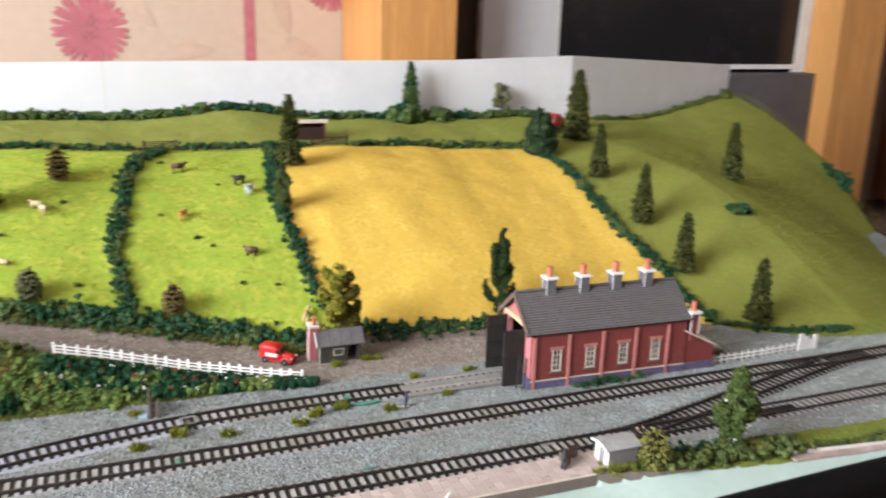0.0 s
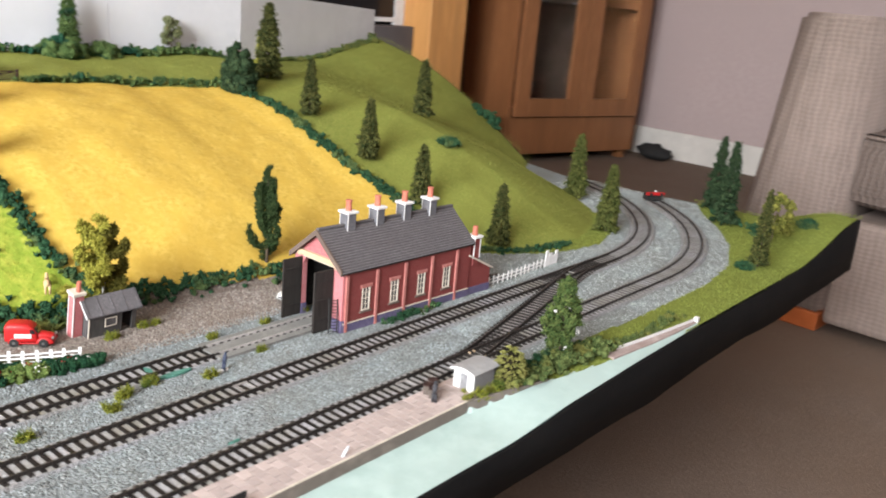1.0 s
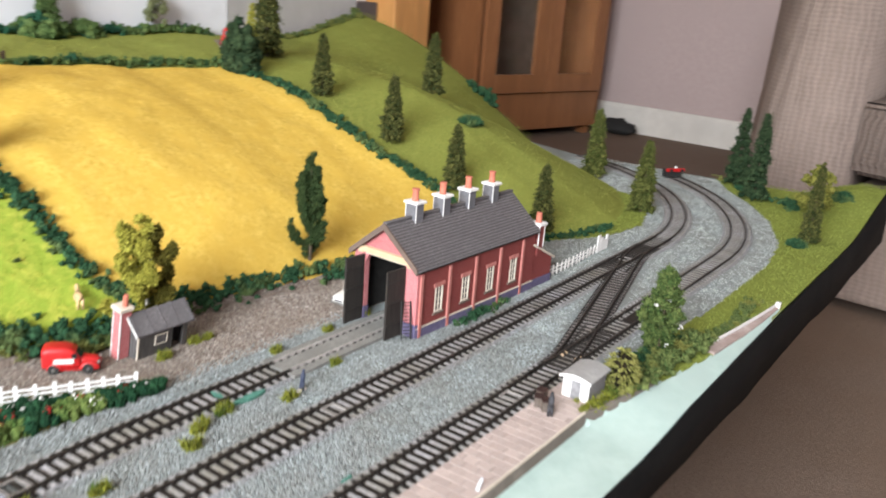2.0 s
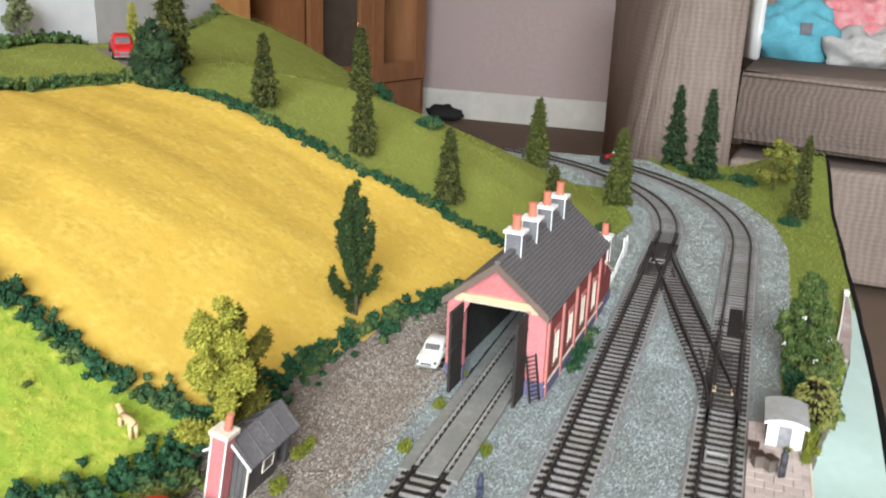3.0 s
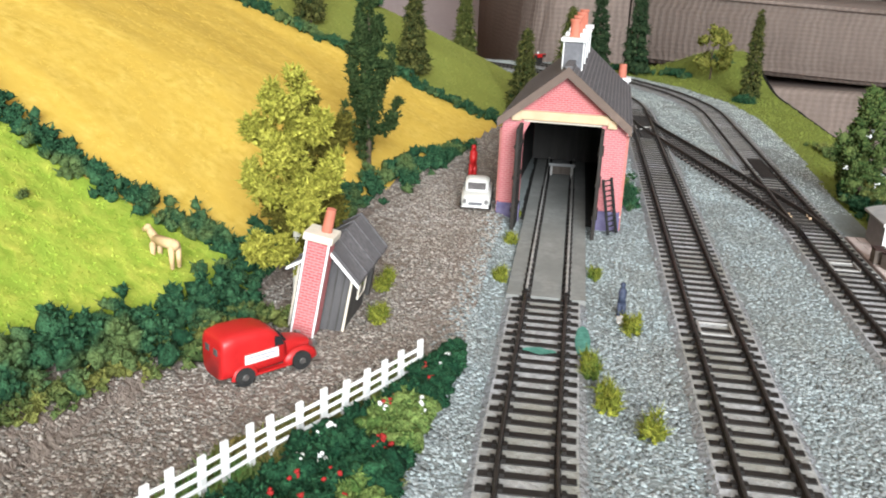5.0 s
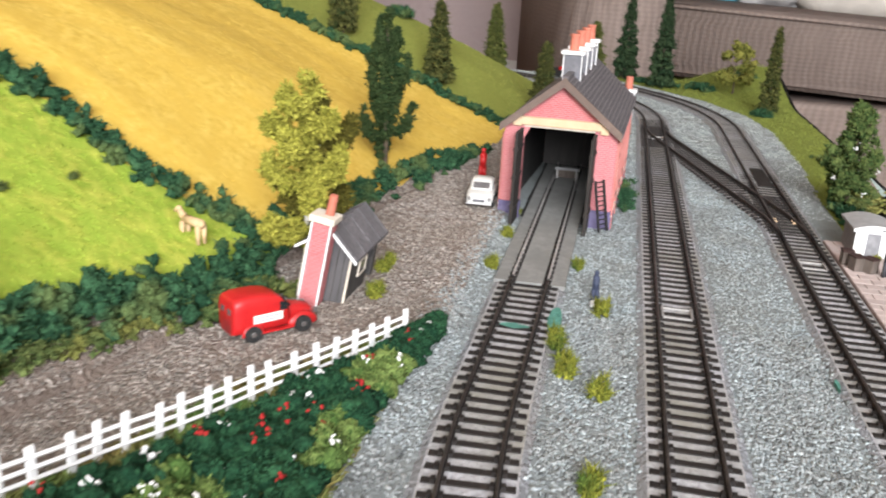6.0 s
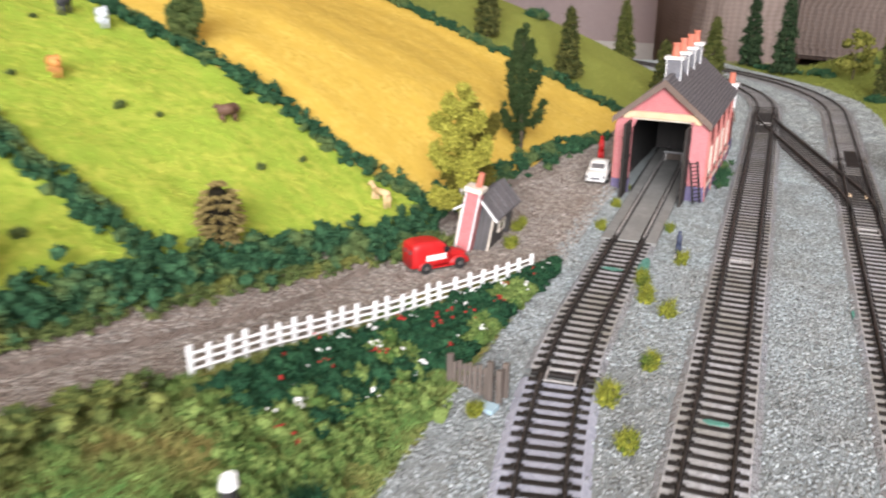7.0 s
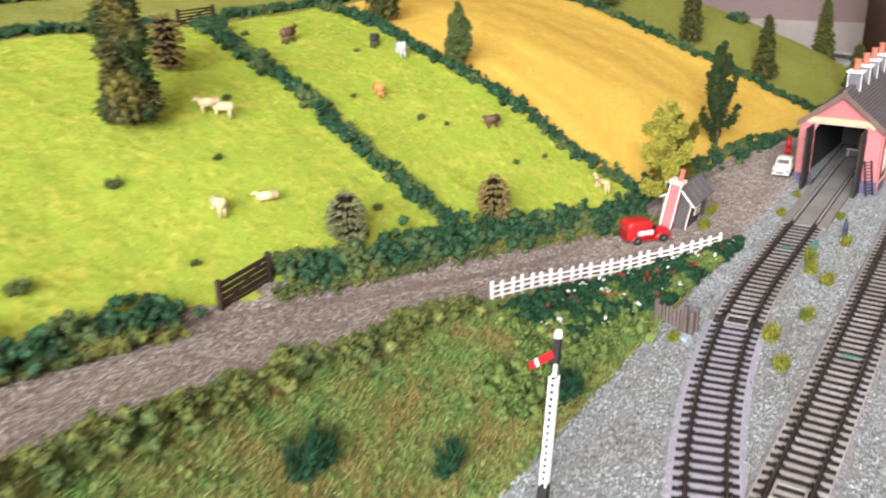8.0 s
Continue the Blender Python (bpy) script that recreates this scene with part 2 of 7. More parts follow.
M["pane"] = surface("pane", (0.075, 0.070, 0.072), (0.17, 0.16, 0.16), 160.0, 60.0, rough=0.15, bump=0, spec=0.6)
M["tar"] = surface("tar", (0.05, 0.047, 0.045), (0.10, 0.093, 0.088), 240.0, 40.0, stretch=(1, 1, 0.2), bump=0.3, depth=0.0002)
M["felt"] = surface("felt", (0.10, 0.095, 0.10), (0.165, 0.155, 0.16), 400.0, 40.0, bump=0.3, depth=0.0002)
M["gable"] = surface("gable", (0.055, 0.053, 0.055), (0.12, 0.115, 0.115), 200.0, 50.0, stretch=(1, 1, 0.2), bump=0.3, depth=0.0002)
M["grey_roof"] = surface("grey_roof", (0.296, 0.296, 0.296), (0.367, 0.367, 0.363), 200.0, 30.0, bump=0.1)
M["grey_wall"] = surface("grey_wall", (0.20, 0.20, 0.21), (0.28, 0.28, 0.29), 260.0, 40.0, bump=0.15, depth=0.0002)
M["red_paint"] = surface("red_paint", (0.42, 0.010, 0.012), (0.52, 0.018, 0.018), 160.0, 40.0, rough=0.45, bump=0, spec=0.4, clearcoat=0.05)
M["white_paint"] = surface("white_paint", (0.72, 0.72, 0.68), (0.80, 0.80, 0.76), 160.0, 40.0, rough=0.35, bump=0, spec=0.5)
M["tyre"] = surface("tyre", (0.018, 0.018, 0.018), (0.032, 0.031, 0.03), 300.0, 60.0, bump=0.1)
M["glass_dark"] = surface("glass_dark", (0.015, 0.016, 0.018), (0.03, 0.031, 0.034), 90.0, 20.0, rough=0.12, bump=0, spec=0.6)
M["chrome"] = surface("chrome", (0.42, 0.42, 0.42), (0.52, 0.52, 0.52), 90.0, 20.0, rough=0.3, metal=0.9, bump=0)
M["grey_ink"] = surface("grey_ink", (0.34, 0.34, 0.38), (0.42, 0.42, 0.46), 90.0, 20.0, bump=0)
M["brown_wood"] = surface("brown_wood", (0.085, 0.068, 0.056), (0.16, 0.132, 0.113), 300.0, 40.0, stretch=(1, 1, 0.2), bump=0.3, depth=0.0002)
M["dark_wood"] = surface("dark_wood", (0.028, 0.013, 0.011), (0.055, 0.028, 0.023), 300.0, 40.0, bump=0.3, depth=0.0002)
M["blue_plank"] = surface("blue_plank", (0.28, 0.40, 0.46), (0.36, 0.48, 0.53), 160.0, 40.0, bump=0.1)
M["tan_toy"] = surface("tan_toy", (0.55, 0.36, 0.18), (0.66, 0.47, 0.27), 200.0, 60.0, rough=0.6, bump=0)
M["cream_toy"] = surface("cream_toy", (0.52, 0.41, 0.23), (0.62, 0.51, 0.32), 400.0, 60.0, rough=0.7, bump=0.3)
M["brown_toy"] = surface("brown_toy", (0.10, 0.052, 0.035), (0.16, 0.09, 0.06), 200.0, 60.0, rough=0.6, bump=0)
M["dark_toy"] = surface("dark_toy", (0.035, 0.035, 0.04), (0.06, 0.06, 0.068), 200.0, 60.0, rough=0.6, bump=0)
M["navy_toy"] = surface("navy_toy", (0.03, 0.04, 0.07), (0.05, 0.06, 0.10), 200.0, 60.0, rough=0.6, bump=0)
M["pale_toy"] = surface("pale_toy", (0.55, 0.60, 0.66), (0.66, 0.70, 0.74), 200.0, 60.0, rough=0.6, bump=0)
M["orange_toy"] = surface("orange_toy", (0.56, 0.22, 0.06), (0.64, 0.30, 0.10), 200.0, 60.0, rough=0.6, bump=0)
M["green_dab"] = surface("green_dab", (0.04, 0.15, 0.115), (0.14, 0.36, 0.29), 500.0, 120.0, rough=0.6, bump=0.3)
M["hedge"] = foliage("hedge", (0.017, 0.066, 0.031), (0.064, 0.165, 0.076), tint=(0.135, 0.20, 0.07))
M["hedge_olive"] = foliage("hedge_olive", (0.065, 0.115, 0.034), (0.21, 0.26, 0.085), tint=(0.27, 0.28, 0.075))
M["hedge_back"] = foliage("hedge_back", (0.045, 0.10, 0.03), (0.19, 0.27, 0.085), tint=(0.025, 0.10, 0.055))
M["clump_lime"] = foliage("clump_lime", (0.075, 0.15, 0.035), (0.25, 0.335, 0.095))
M["verge"] = foliage("verge", (0.085, 0.125, 0.036), (0.27, 0.30, 0.085), tint=(0.12, 0.18, 0.06))
M["garden"] = foliage("garden", (0.010, 0.050, 0.023), (0.036, 0.12, 0.053))
M["conifer"] = foliage("conifer", (0.020, 0.040, 0.011), (0.175, 0.175, 0.05))
M["conifer_tip"] = foliage("conifer_tip", (0.018, 0.034, 0.012), (0.17, 0.16, 0.055))
M["conifer_straw"] = foliage("conifer_straw", (0.05, 0.052, 0.014), (0.25, 0.22, 0.055))
M["conifer_dark"] = foliage("conifer_dark", (0.016, 0.042, 0.018), (0.068, 0.11, 0.048))
M["conifer_light"] = foliage("conifer_light", (0.05, 0.075, 0.016), (0.19, 0.20, 0.055))
M["leaf_green"] = foliage("leaf_green", (0.018, 0.05, 0.016), (0.085, 0.125, 0.042))
M["leaf_hedge"] = foliage("leaf_hedge", (0.055, 0.10, 0.03), (0.20, 0.25, 0.08))
M["leaf_yellow"] = foliage("leaf_yellow", (0.30, 0.30, 0.040), (0.66, 0.62, 0.11))
M["shrub_yellow"] = foliage("shrub_yellow", (0.14, 0.16, 0.03), (0.36, 0.35, 0.08))
# olive foliage of the birch's east side, darkened to hold its shade
M["leaf_olive"] = foliage("leaf_olive", (0.09, 0.085, 0.014), (0.20, 0.175, 0.03))
M["leaf_fresh"] = foliage("leaf_fresh", (0.045, 0.095, 0.025), (0.17, 0.225, 0.068))
M["core_dark"] = foliage("core_dark", (0.016, 0.013, 0.007), (0.035, 0.028, 0.014))
M["sprig_brown"] = foliage("sprig_brown", (0.20, 0.145, 0.045), (0.42, 0.33, 0.13))
M["sprig_green"] = foliage("sprig_green", (0.13, 0.15, 0.065), (0.34, 0.36, 0.18))
M["sprig_lime"] = foliage("sprig_lime", (0.16, 0.17, 0.035), (0.44, 0.43, 0.14))
M["tuft"] = foliage("tuft", (0.12, 0.165, 0.024), (0.44, 0.44, 0.065), tint=(0.09, 0.17, 0.035))
M["bark"] = surface("bark", (0.06, 0.045, 0.03), (0.12, 0.09, 0.06), 400.0, 60.0, bump=0.4, depth=0.0004)
M["birch_bark"] = surface("birch_bark", (0.55, 0.53, 0.47), (0.72, 0.70, 0.64), 300.0, 60.0, bump=0.1)
M["petal_red"] = surface("petal_red", (0.26, 0.012, 0.012), (0.36, 0.025, 0.02), 300.0, 60.0, bump=0)
M["petal_white"] = surface("petal_white", (0.72, 0.72, 0.70), (0.82, 0.82, 0.80), 300.0, 60.0, bump=0)
M["carpet"] = surface("carpet", (0.135, 0.096, 0.072), (0.195, 0.143, 0.110), 240.0, 5.0, c=(0.155, 0.108, 0.078), bump=0.35, depth=0.0015)
M["mauve"] = surface("mauve", (0.42, 0.332, 0.32), (0.46, 0.37, 0.357), 60.0, 2.0, c=(0.425, 0.34, 0.327), bump=0.1)
M["peach_paper"] = surface("peach_paper", (0.53, 0.405, 0.315), (0.585, 0.455, 0.36), 40.0, 2.0, c=(0.55, 0.425, 0.33), bump=0.05)
M["motif"] = surface("motif", (0.45, 0.13, 0.16), (0.54, 0.19, 0.21), 60.0, 8.0, bump=0.05)
M["motif_pale"] = surface("motif_pale", (0.55, 0.41, 0.31), (0.61, 0.46, 0.355), 60.0, 8.0, bump=0.05)
M["plaster"] = surface("plaster", (0.76, 0.74, 0.70), (0.80, 0.78, 0.74), 60.0, 2.0, bump=0.05)
M["skirting"] = surface("skirting", (0.66, 0.63, 0.58), (0.72, 0.69, 0.64), 40.0, 4.0, rough=0.5, bump=0.03)
M["pine"] = surface("pine", (0.60, 0.28, 0.085), (0.72, 0.37, 0.125), 28.0, 3.0, stretch=(6, 6, 0.5), rough=0.4, bump=0.05, depth=0.001, spec=0.4)
M["oak"] = surface("oak", (0.215, 0.088, 0.036), (0.315, 0.138, 0.056), 30.0, 3.0, stretch=(6, 6, 0.5), rough=0.4, bump=0.05, depth=0.001, spec=0.4)
# dark brown with the shade of furniture recesses put into the colour
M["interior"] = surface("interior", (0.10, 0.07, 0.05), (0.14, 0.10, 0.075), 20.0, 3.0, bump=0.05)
M["screen"] = surface("screen", (0.012, 0.012, 0.014), (0.018, 0.018, 0.02), 20.0, 3.0, rough=0.18, bump=0, spec=0.5)
M["stand"] = surface("stand", (0.10, 0.09, 0.095), (0.13, 0.12, 0.12), 20.0, 3.0, rough=0.6, bump=0.05)
M["sofa"] = woven("sofa", (0.31, 0.250, 0.218), (0.195, 0.153, 0.131), 0.015)
M["sofa_plain"] = woven("sofa_plain", (0.235, 0.19, 0.166), (0.155, 0.122, 0.105), 0.013)
M["sofa_foot"] = surface("sofa_foot", (0.36, 0.09, 0.025), (0.46, 0.13, 0.04), 30.0, 5.0, stretch=(1, 6, 6), rough=0.35, bump=0)
M["blue_cloth"] = surface("blue_cloth", (0.10, 0.36, 0.46), (0.16, 0.44, 0.54), 90.0, 12.0, bump=0.2, depth=0.002)
M["pink_cloth"] = surface("pink_cloth", (0.55, 0.10, 0.14), (0.68, 0.40, 0.40), 30.0, 12.0, bump=0.2, depth=0.002)
M["grey_cloth"] = surface("grey_cloth", (0.33, 0.32, 0.32), (0.52, 0.51, 0.50), 40.0, 12.0, bump=0.2, depth=0.002)
M["cushion"] = surface("cushion", (0.66, 0.62, 0.55), (0.74, 0.70, 0.63), 90.0, 12.0, bump=0.2, depth=0.002)
M["patch_pink"] = surface("patch_pink", (0.50, 0.31, 0.28), (0.58, 0.38, 0.34), 60.0, 12.0, bump=0.1)
M["patch_grey"] = surface("patch_grey", (0.13, 0.13, 0.15), (0.18, 0.18, 0.20), 60.0, 12.0, bump=0.1)


def clear_glass(name):
    m, t, p = shader(name)
    p.inputs["Transmission Weight"].default_value, p.inputs["Roughness"].default_value, p.inputs["IOR"].default_value = 1.0, 0.02, 1.1
    p.inputs["Base Color"].default_value = (0.9, 0.92, 0.92, 1)
    return m


M["glass"] = clear_glass("glass")


# ---- builders ----
def mesh_from(name, verts, faces):
    """A mesh from an array of points and an array of triangles or quads."""
    me = bpy.data.meshes.new(name)
    v, f = np.asarray(verts, np.float32), np.asarray(faces, np.int32)
    k = f.shape[1]
    me.vertices.add(len(v))
    me.vertices.foreach_set("co", v.ravel())
    me.loops.add(f.size)
    me.loops.foreach_set("vertex_index", f.ravel())
    me.polygons.add(len(f))
    me.polygons.foreach_set("loop_start", np.arange(0, f.size, k, dtype=np.int32))
    me.polygons.foreach_set("loop_total", np.full(len(f), k, np.int32))
    me.update(calc_edges=True)
    return me


def put(name, me, material, parent=None, label="", smooth=False):
    for m in material if isinstance(material, (list, tuple)) else [material]:
        me.materials.append(M[m])
    if smooth:
        me.polygons.foreach_set("use_smooth", np.ones(len(me.polygons), bool))
    ob = new(name, me)
    ob.parent = parent
    return tagged(ob, label) if label else ob


def part(name, bm, material, parent=None, label="", smooth=False):
    me = bpy.data.meshes.new(name)
    bm.to_mesh(me)
    bm.free()
    return put(name, me, material, parent, label, smooth)


def root(name, m, label, category, group=""):
    ob = new(name)
    ob.empty_display_size = 0.01
    ob.matrix_world = m
    return tagged(ob, label, category, group)


def box(bm, x0, x1, y0, y1, z0, z1, bevel=0.0, turn=None):
    r = bmesh.ops.create_cube(bm, size=1.0)
    mat = Matrix.Translation(((x0 + x1) / 2, (y0 + y1) / 2, (z0 + z1) / 2)) @ Matrix.Diagonal((x1 - x0, y1 - y0, z1 - z0, 1))
    bmesh.ops.transform(bm, matrix=(turn or Matrix()) @ mat, verts=r["verts"])
    if bevel:
        edges = list({e for v in r["verts"] for e in v.link_edges})
        bmesh.ops.bevel(bm, geom=edges, offset=bevel, segments=2, affect="EDGES", profile=0.5)
    return bm


def boxes(*rows, bevel=0.0):
    bm = bmesh.new()
    for r in rows:
        box(bm, *r, bevel=bevel)
    return bm


def tube(bm, a, b, r0, r1, sides=10):
    a, b = Vector(a), Vector(b)
    r = bmesh.ops.create_cone(bm, cap_ends=True, segments=sides, radius1=r0, radius2=r1, depth=(b - a).length)
    turn = (b - a).to_track_quat("Z", "Y").to_matrix().to_4x4()
    bmesh.ops.transform(bm, matrix=Matrix.Translation((a + b) / 2) @ turn, verts=r["verts"])
    return bm


def prism(bm, outline, axis, lo, hi):
    """Extrudes a closed outline of (u, v) along an axis: 'x' -> (y, z), 'y' -> (x, z), 'z' -> (x, y)."""
    def at(u, v, w):
        return {"x": (w, u, v), "y": (u, w, v), "z": (u, v, w)}[axis]
    a = [bm.verts.new(at(u, v, lo)) for u, v in outline]
    b = [bm.verts.new(at(u, v, hi)) for u, v in outline]
    bm.faces.new(a[::-1])
    bm.faces.new(b)
    for i in range(len(a)):
        j = (i + 1) % len(a)
        bm.faces.new((a[i], a[j], b[j], b[i]))
    bmesh.ops.recalc_face_normals(bm, faces=bm.faces)
    return bm


def blob_shape(seed, level, amount=0.35):
    """A crumbly lump of unit size: points and triangles."""
    bm = bmesh.new()
    bmesh.ops.create_icosphere(bm, subdivisions=level, radius=1.0)
    off = Vector((seed * 7.3, seed * 3.1, seed * 1.7))
    for v in bm.verts:
        k = 1 + amount * (noise.noise(v.co * 1.7 + off) * 1.2 + noise.noise(v.co * 4.5 + off) * 0.9)
        v.co *= k
    vs = np.array([v.co[:] for v in bm.verts])
    fs = np.array([[v.index for v in f.verts] for f in bm.faces])
    bm.free()
    return vs, fs


LUMP = [blob_shape(k, 2, 0.5) for k in range(8)]
CRUMB = [blob_shape(k + 20, 1, 0.6) for k in range(8)]


def bit_shape(seed, long=1.0):
    """A crooked eight-sided crumb, cheap enough for dense foam and gravel."""
    rng = np.random.default_rng(seed)
    v = np.array([(1, 0, 0), (-1, 0, 0), (0, 1, 0), (0, -1, 0), (0, 0, 1), (0, 0, -1)], float) * rng.uniform(0.65, 1.25, (6, 1)) + rng.normal(size=(6, 3)) * 0.16
    v[:, 0] *= long
    return v, np.array([(0, 2, 4), (2, 1, 4), (1, 3, 4), (3, 0, 4), (2, 0, 5), (1, 2, 5), (3, 1, 5), (0, 3, 5)])


BIT = [bit_shape(k) for k in range(10)]
STONE = [bit_shape(k + 30, 1.2) for k in range(10)]


def spin(rng, n):
    """n random turns as 3 x 3 arrays."""
    q = rng.normal(size=(n, 4))
    q /= np.linalg.norm(q, axis=1, keepdims=True)
    w, x, y, z = q.T
    return np.stack([1 - 2 * (y * y + z * z), 2 * (x * y - z * w), 2 * (x * z + y * w), 2 * (x * y + z * w), 1 - 2 * (x * x + z * z), 2 * (y * z - x * w), 2 * (x * z - y * w), 2 * (y * z + x * w), 1 - 2 * (x * x + y * y)], 1).reshape(n, 3, 3)


def scatter(shapes, places, sizes, rng, flat=1.0):
    """Copies of the shapes at the places, turned at random, joined: points and triangles."""
    places, sizes = np.asarray(places, float), np.asarray(sizes, float)
    vs, fs, base = [], [], 0
    pick = rng.integers(0, len(shapes), len(places))
    for k, (v, f) in enumerate(shapes):
        at = np.flatnonzero(pick == k)
        if not len(at):
            continue
        turned = np.einsum("nij,vj->nvi", spin(rng, len(at)), v) * sizes[at][:, None, None]
        turned[..., 2] *= flat
        turned += places[at][:, None]
        vs.append(turned.reshape(-1, 3))
        fs.append((f[None] + (base + np.arange(len(at)) * len(v))[:, None, None]).reshape(-1, 3))
        base += len(at) * len(v)
    return np.concatenate(vs), np.concatenate(fs)


def join(*sets):
    vs, fs, base = [], [], 0
    for v, f in sets:
        vs.append(v)
        fs.append(f + base)
        base += len(v)
    return np.concatenate(vs), np.concatenate(fs)


def flakes(places, ways, length, width, rng):
    """Small leaf triangles that grow from the places along the ways."""
    places, ways = np.asarray(places, float), np.asarray(ways, float)
    n = len(places)
    ways = ways / np.linalg.norm(ways, axis=1, keepdims=True)
    side = np.cross(ways, rng.normal(size=(n, 3)))
    side /= np.linalg.norm(side, axis=1, keepdims=True)
    ln = (length * rng.uniform(0.6, 1.3, n))[:, None]
    v = np.stack([places - side * width / 2, places + side * width / 2, places + ways * ln], 1).reshape(-1, 3)
    return v, np.arange(3 * n).reshape(n, 3)


# ---- the model landscape ----
FOOT = np.array([(-1.3, 0.27), (-0.6, 0.27), (-0.45, 0.262), (-0.35, 0.24), (-0.2, 0.215), (-0.05, 0.20), (0.05, 0.19), (0.2, 0.165), (0.39, 0.135), (0.5, 0.095), (0.6, 0.085), (0.68, 0.11), (0.76, 0.16), (0.82, 0.23), (0.87, 0.31), (0.93, 0.40), (1.05, 0.47), (1.3, 0.55), (1.5, 0.6)])
RISE = (-0.2, 0, 0.05, 0.1, 0.15, 0.2, 0.25, 0.3, 0.4, 0.55, 0.9)
STEEP = (0, 0.003, 0.037, 0.074, 0.102, 0.124, 0.141, 0.151, 0.161, 0.170, 0.182)
GENTLE = (0, 0, 0.022, 0.046, 0.069, 0.091, 0.110, 0.126, 0.148, 0.165, 0.195)


def ease(t):
    t = np.clip(t, 0, 1)
    return t * t * (3 - 2 * t)


def foot_distance(x, y):
    best = np.full(np.shape(x), 9.0)
    for a, b in zip(FOOT[:-1], FOOT[1:]):
        d = b - a
        t = np.clip(((x - a[0]) * d[0] + (y - a[1]) * d[1]) / (d @ d), 0, 1)
        best = np.minimum(best, np.hypot(x - a[0] - t * d[0], y - a[1] - t * d[1]))
    return np.where(y > np.interp(x, FOOT[:, 0], FOOT[:, 1]), best, -best)


def swell(x, y, cell, seed):
    """Smooth lattice noise between -1 and 1 with bumps about one cell wide."""
    g = np.random.default_rng(seed).uniform(-1, 1, (128, 128))
    u, v = np.asarray(x, float) / cell + 50, np.asarray(y, float) / cell + 50
    i, j = np.floor(u).astype(int), np.floor(v).astype(int)
    a, b = ease(u - i), ease(v - j)
    i, j, i1, j1 = i % 128, j % 128, (i + 1) % 128, (j + 1) % 128
    return (g[i, j] * (1 - a) + g[i1, j] * a) * (1 - b) + (g[i, j1] * (1 - a) + g[i1, j1] * a) * b


def land(x, y):
    """The height of the landscape: flat trackbed, a lane that climbs to the west, the hill behind, a mound at the east corner."""
    x, y = np.asarray(x, float), np.asarray(y, float)
    d = foot_distance(x, y)
    k = ease((x - 0.05) / 0.3)
    hill = np.interp(d, RISE, STEEP) * (1 - k) + np.interp(d, RISE, GENTLE) * k * (1 + 0.28 * ease((x - 0.7) / 0.3))
    lane = 0.21 * 0.03 * np.logaddexp(0, (-0.17 - x) / 0.03) * ease((y - 0.10) / 0.085) * np.where(d > 0, np.exp(-np.maximum(d, 0) / 0.35), 1)
    yard = 0.005 * ease((y - 0.093) / 0.02) * ease((0.5 - x) / 0.1) * np.where(d > 0, 1 - k, 1)
    mound = 0.030 * ease((x - 0.72) / 0.25) * ease((-0.03 - y) / 0.11)
    folds = 0.0007 * (np.sin(x * 62 + y * 7 + 1.5 * swell(x, y, 0.13, 4)) * 0.7 + 0.6 * np.sin(x * 23 - y * 31)) * ease((d - 0.02) / 0.06)
    folds = folds + (0.0012 * swell(x, y, 0.045, 1) + 0.0006 * swell(x, y, 0.019, 2)) * ease((d - 0.01) / 0.03)
    crest = 0.015 * np.exp(-((x + 0.055) / 0.11) ** 2) * ease((y - 0.57) / 0.14) - 0.006 * np.exp(-((x - 0.06) / 0.07) ** 2) * ease((y - 0.53) / 0.05)
    return -0.004 + np.where(d > 0, hill, 0) + lane + yard + mound + folds * (1 - 0.45 * ease((x - 0.38) / 0.05)) + crest


def land_at(x, y):
    return float(land(np.array([x]), np.array([y]))[0])


def east_edge(y):
    return np.interp(y, (-0.166, -0.1, 0.0, 0.1, 0.2, 0.33, 0.42, 0.57, 0.9), (0.975, 0.985, 0.98, 0.968, 0.95, 0.945, 0.975, 1.04, 1.0))


def north_edge(x):
    return np.interp(x, (-1.2, 0.55, 1.1), (0.745, 0.745, 0.895))


WEST, SOUTH = -1.12, -0.166


def south_edge(x):
    return np.interp(x, (0.05, 0.25), (-0.1635, SOUTH))


def strip_inner(x):
    """Where the painted strip meets the platform wall and, further east, the lawn."""
    return np.interp(x, (0.10, 0.145, 0.21, 0.27, 0.33, 0.39, 0.424), (-0.1200, -0.1305, -0.1430, -0.1528, -0.1580, -0.1618, -0.1625))


def teal_height(x, y):
    """The painted strip lies below the platform and falls a little towards the front."""
    x, y = np.asarray(x), np.asarray(y)
    inner = strip_inner(x)
    step = 1 - ease((x - 0.09) / 0.09)
    return -0.0050 - 0.0075 * step - (0.28 - 0.12 * step) * np.clip(inner - y, 0, 0.045)


HEDGE_A = ((-0.172, 0.545), (-0.206, 0.499), (-0.223, 0.446), (-0.228, 0.396), (-0.238, 0.355), (-0.24, 0.325), (-0.237, 0.294), (-0.234, 0.250))
HEDGE_B = ((-0.030, 0.545), (-0.041, 0.487), (-0.055, 0.404), (-0.052, 0.360), (-0.048, 0.325), (-0.042, 0.285), (-0.035, 0.248), (-0.018, 0.215))
HEDGE_D = ((0.355, 0.535), (0.380, 0.486), (0.378, 0.382), (0.382, 0.296), (0.398, 0.230), (0.402, 0.165), (0.412, 0.135))


def line_x(rows, y):
    r = sorted(rows, key=lambda p: p[1])
    return np.interp(y, [p[1] for p in r], [p[0] for p in r])


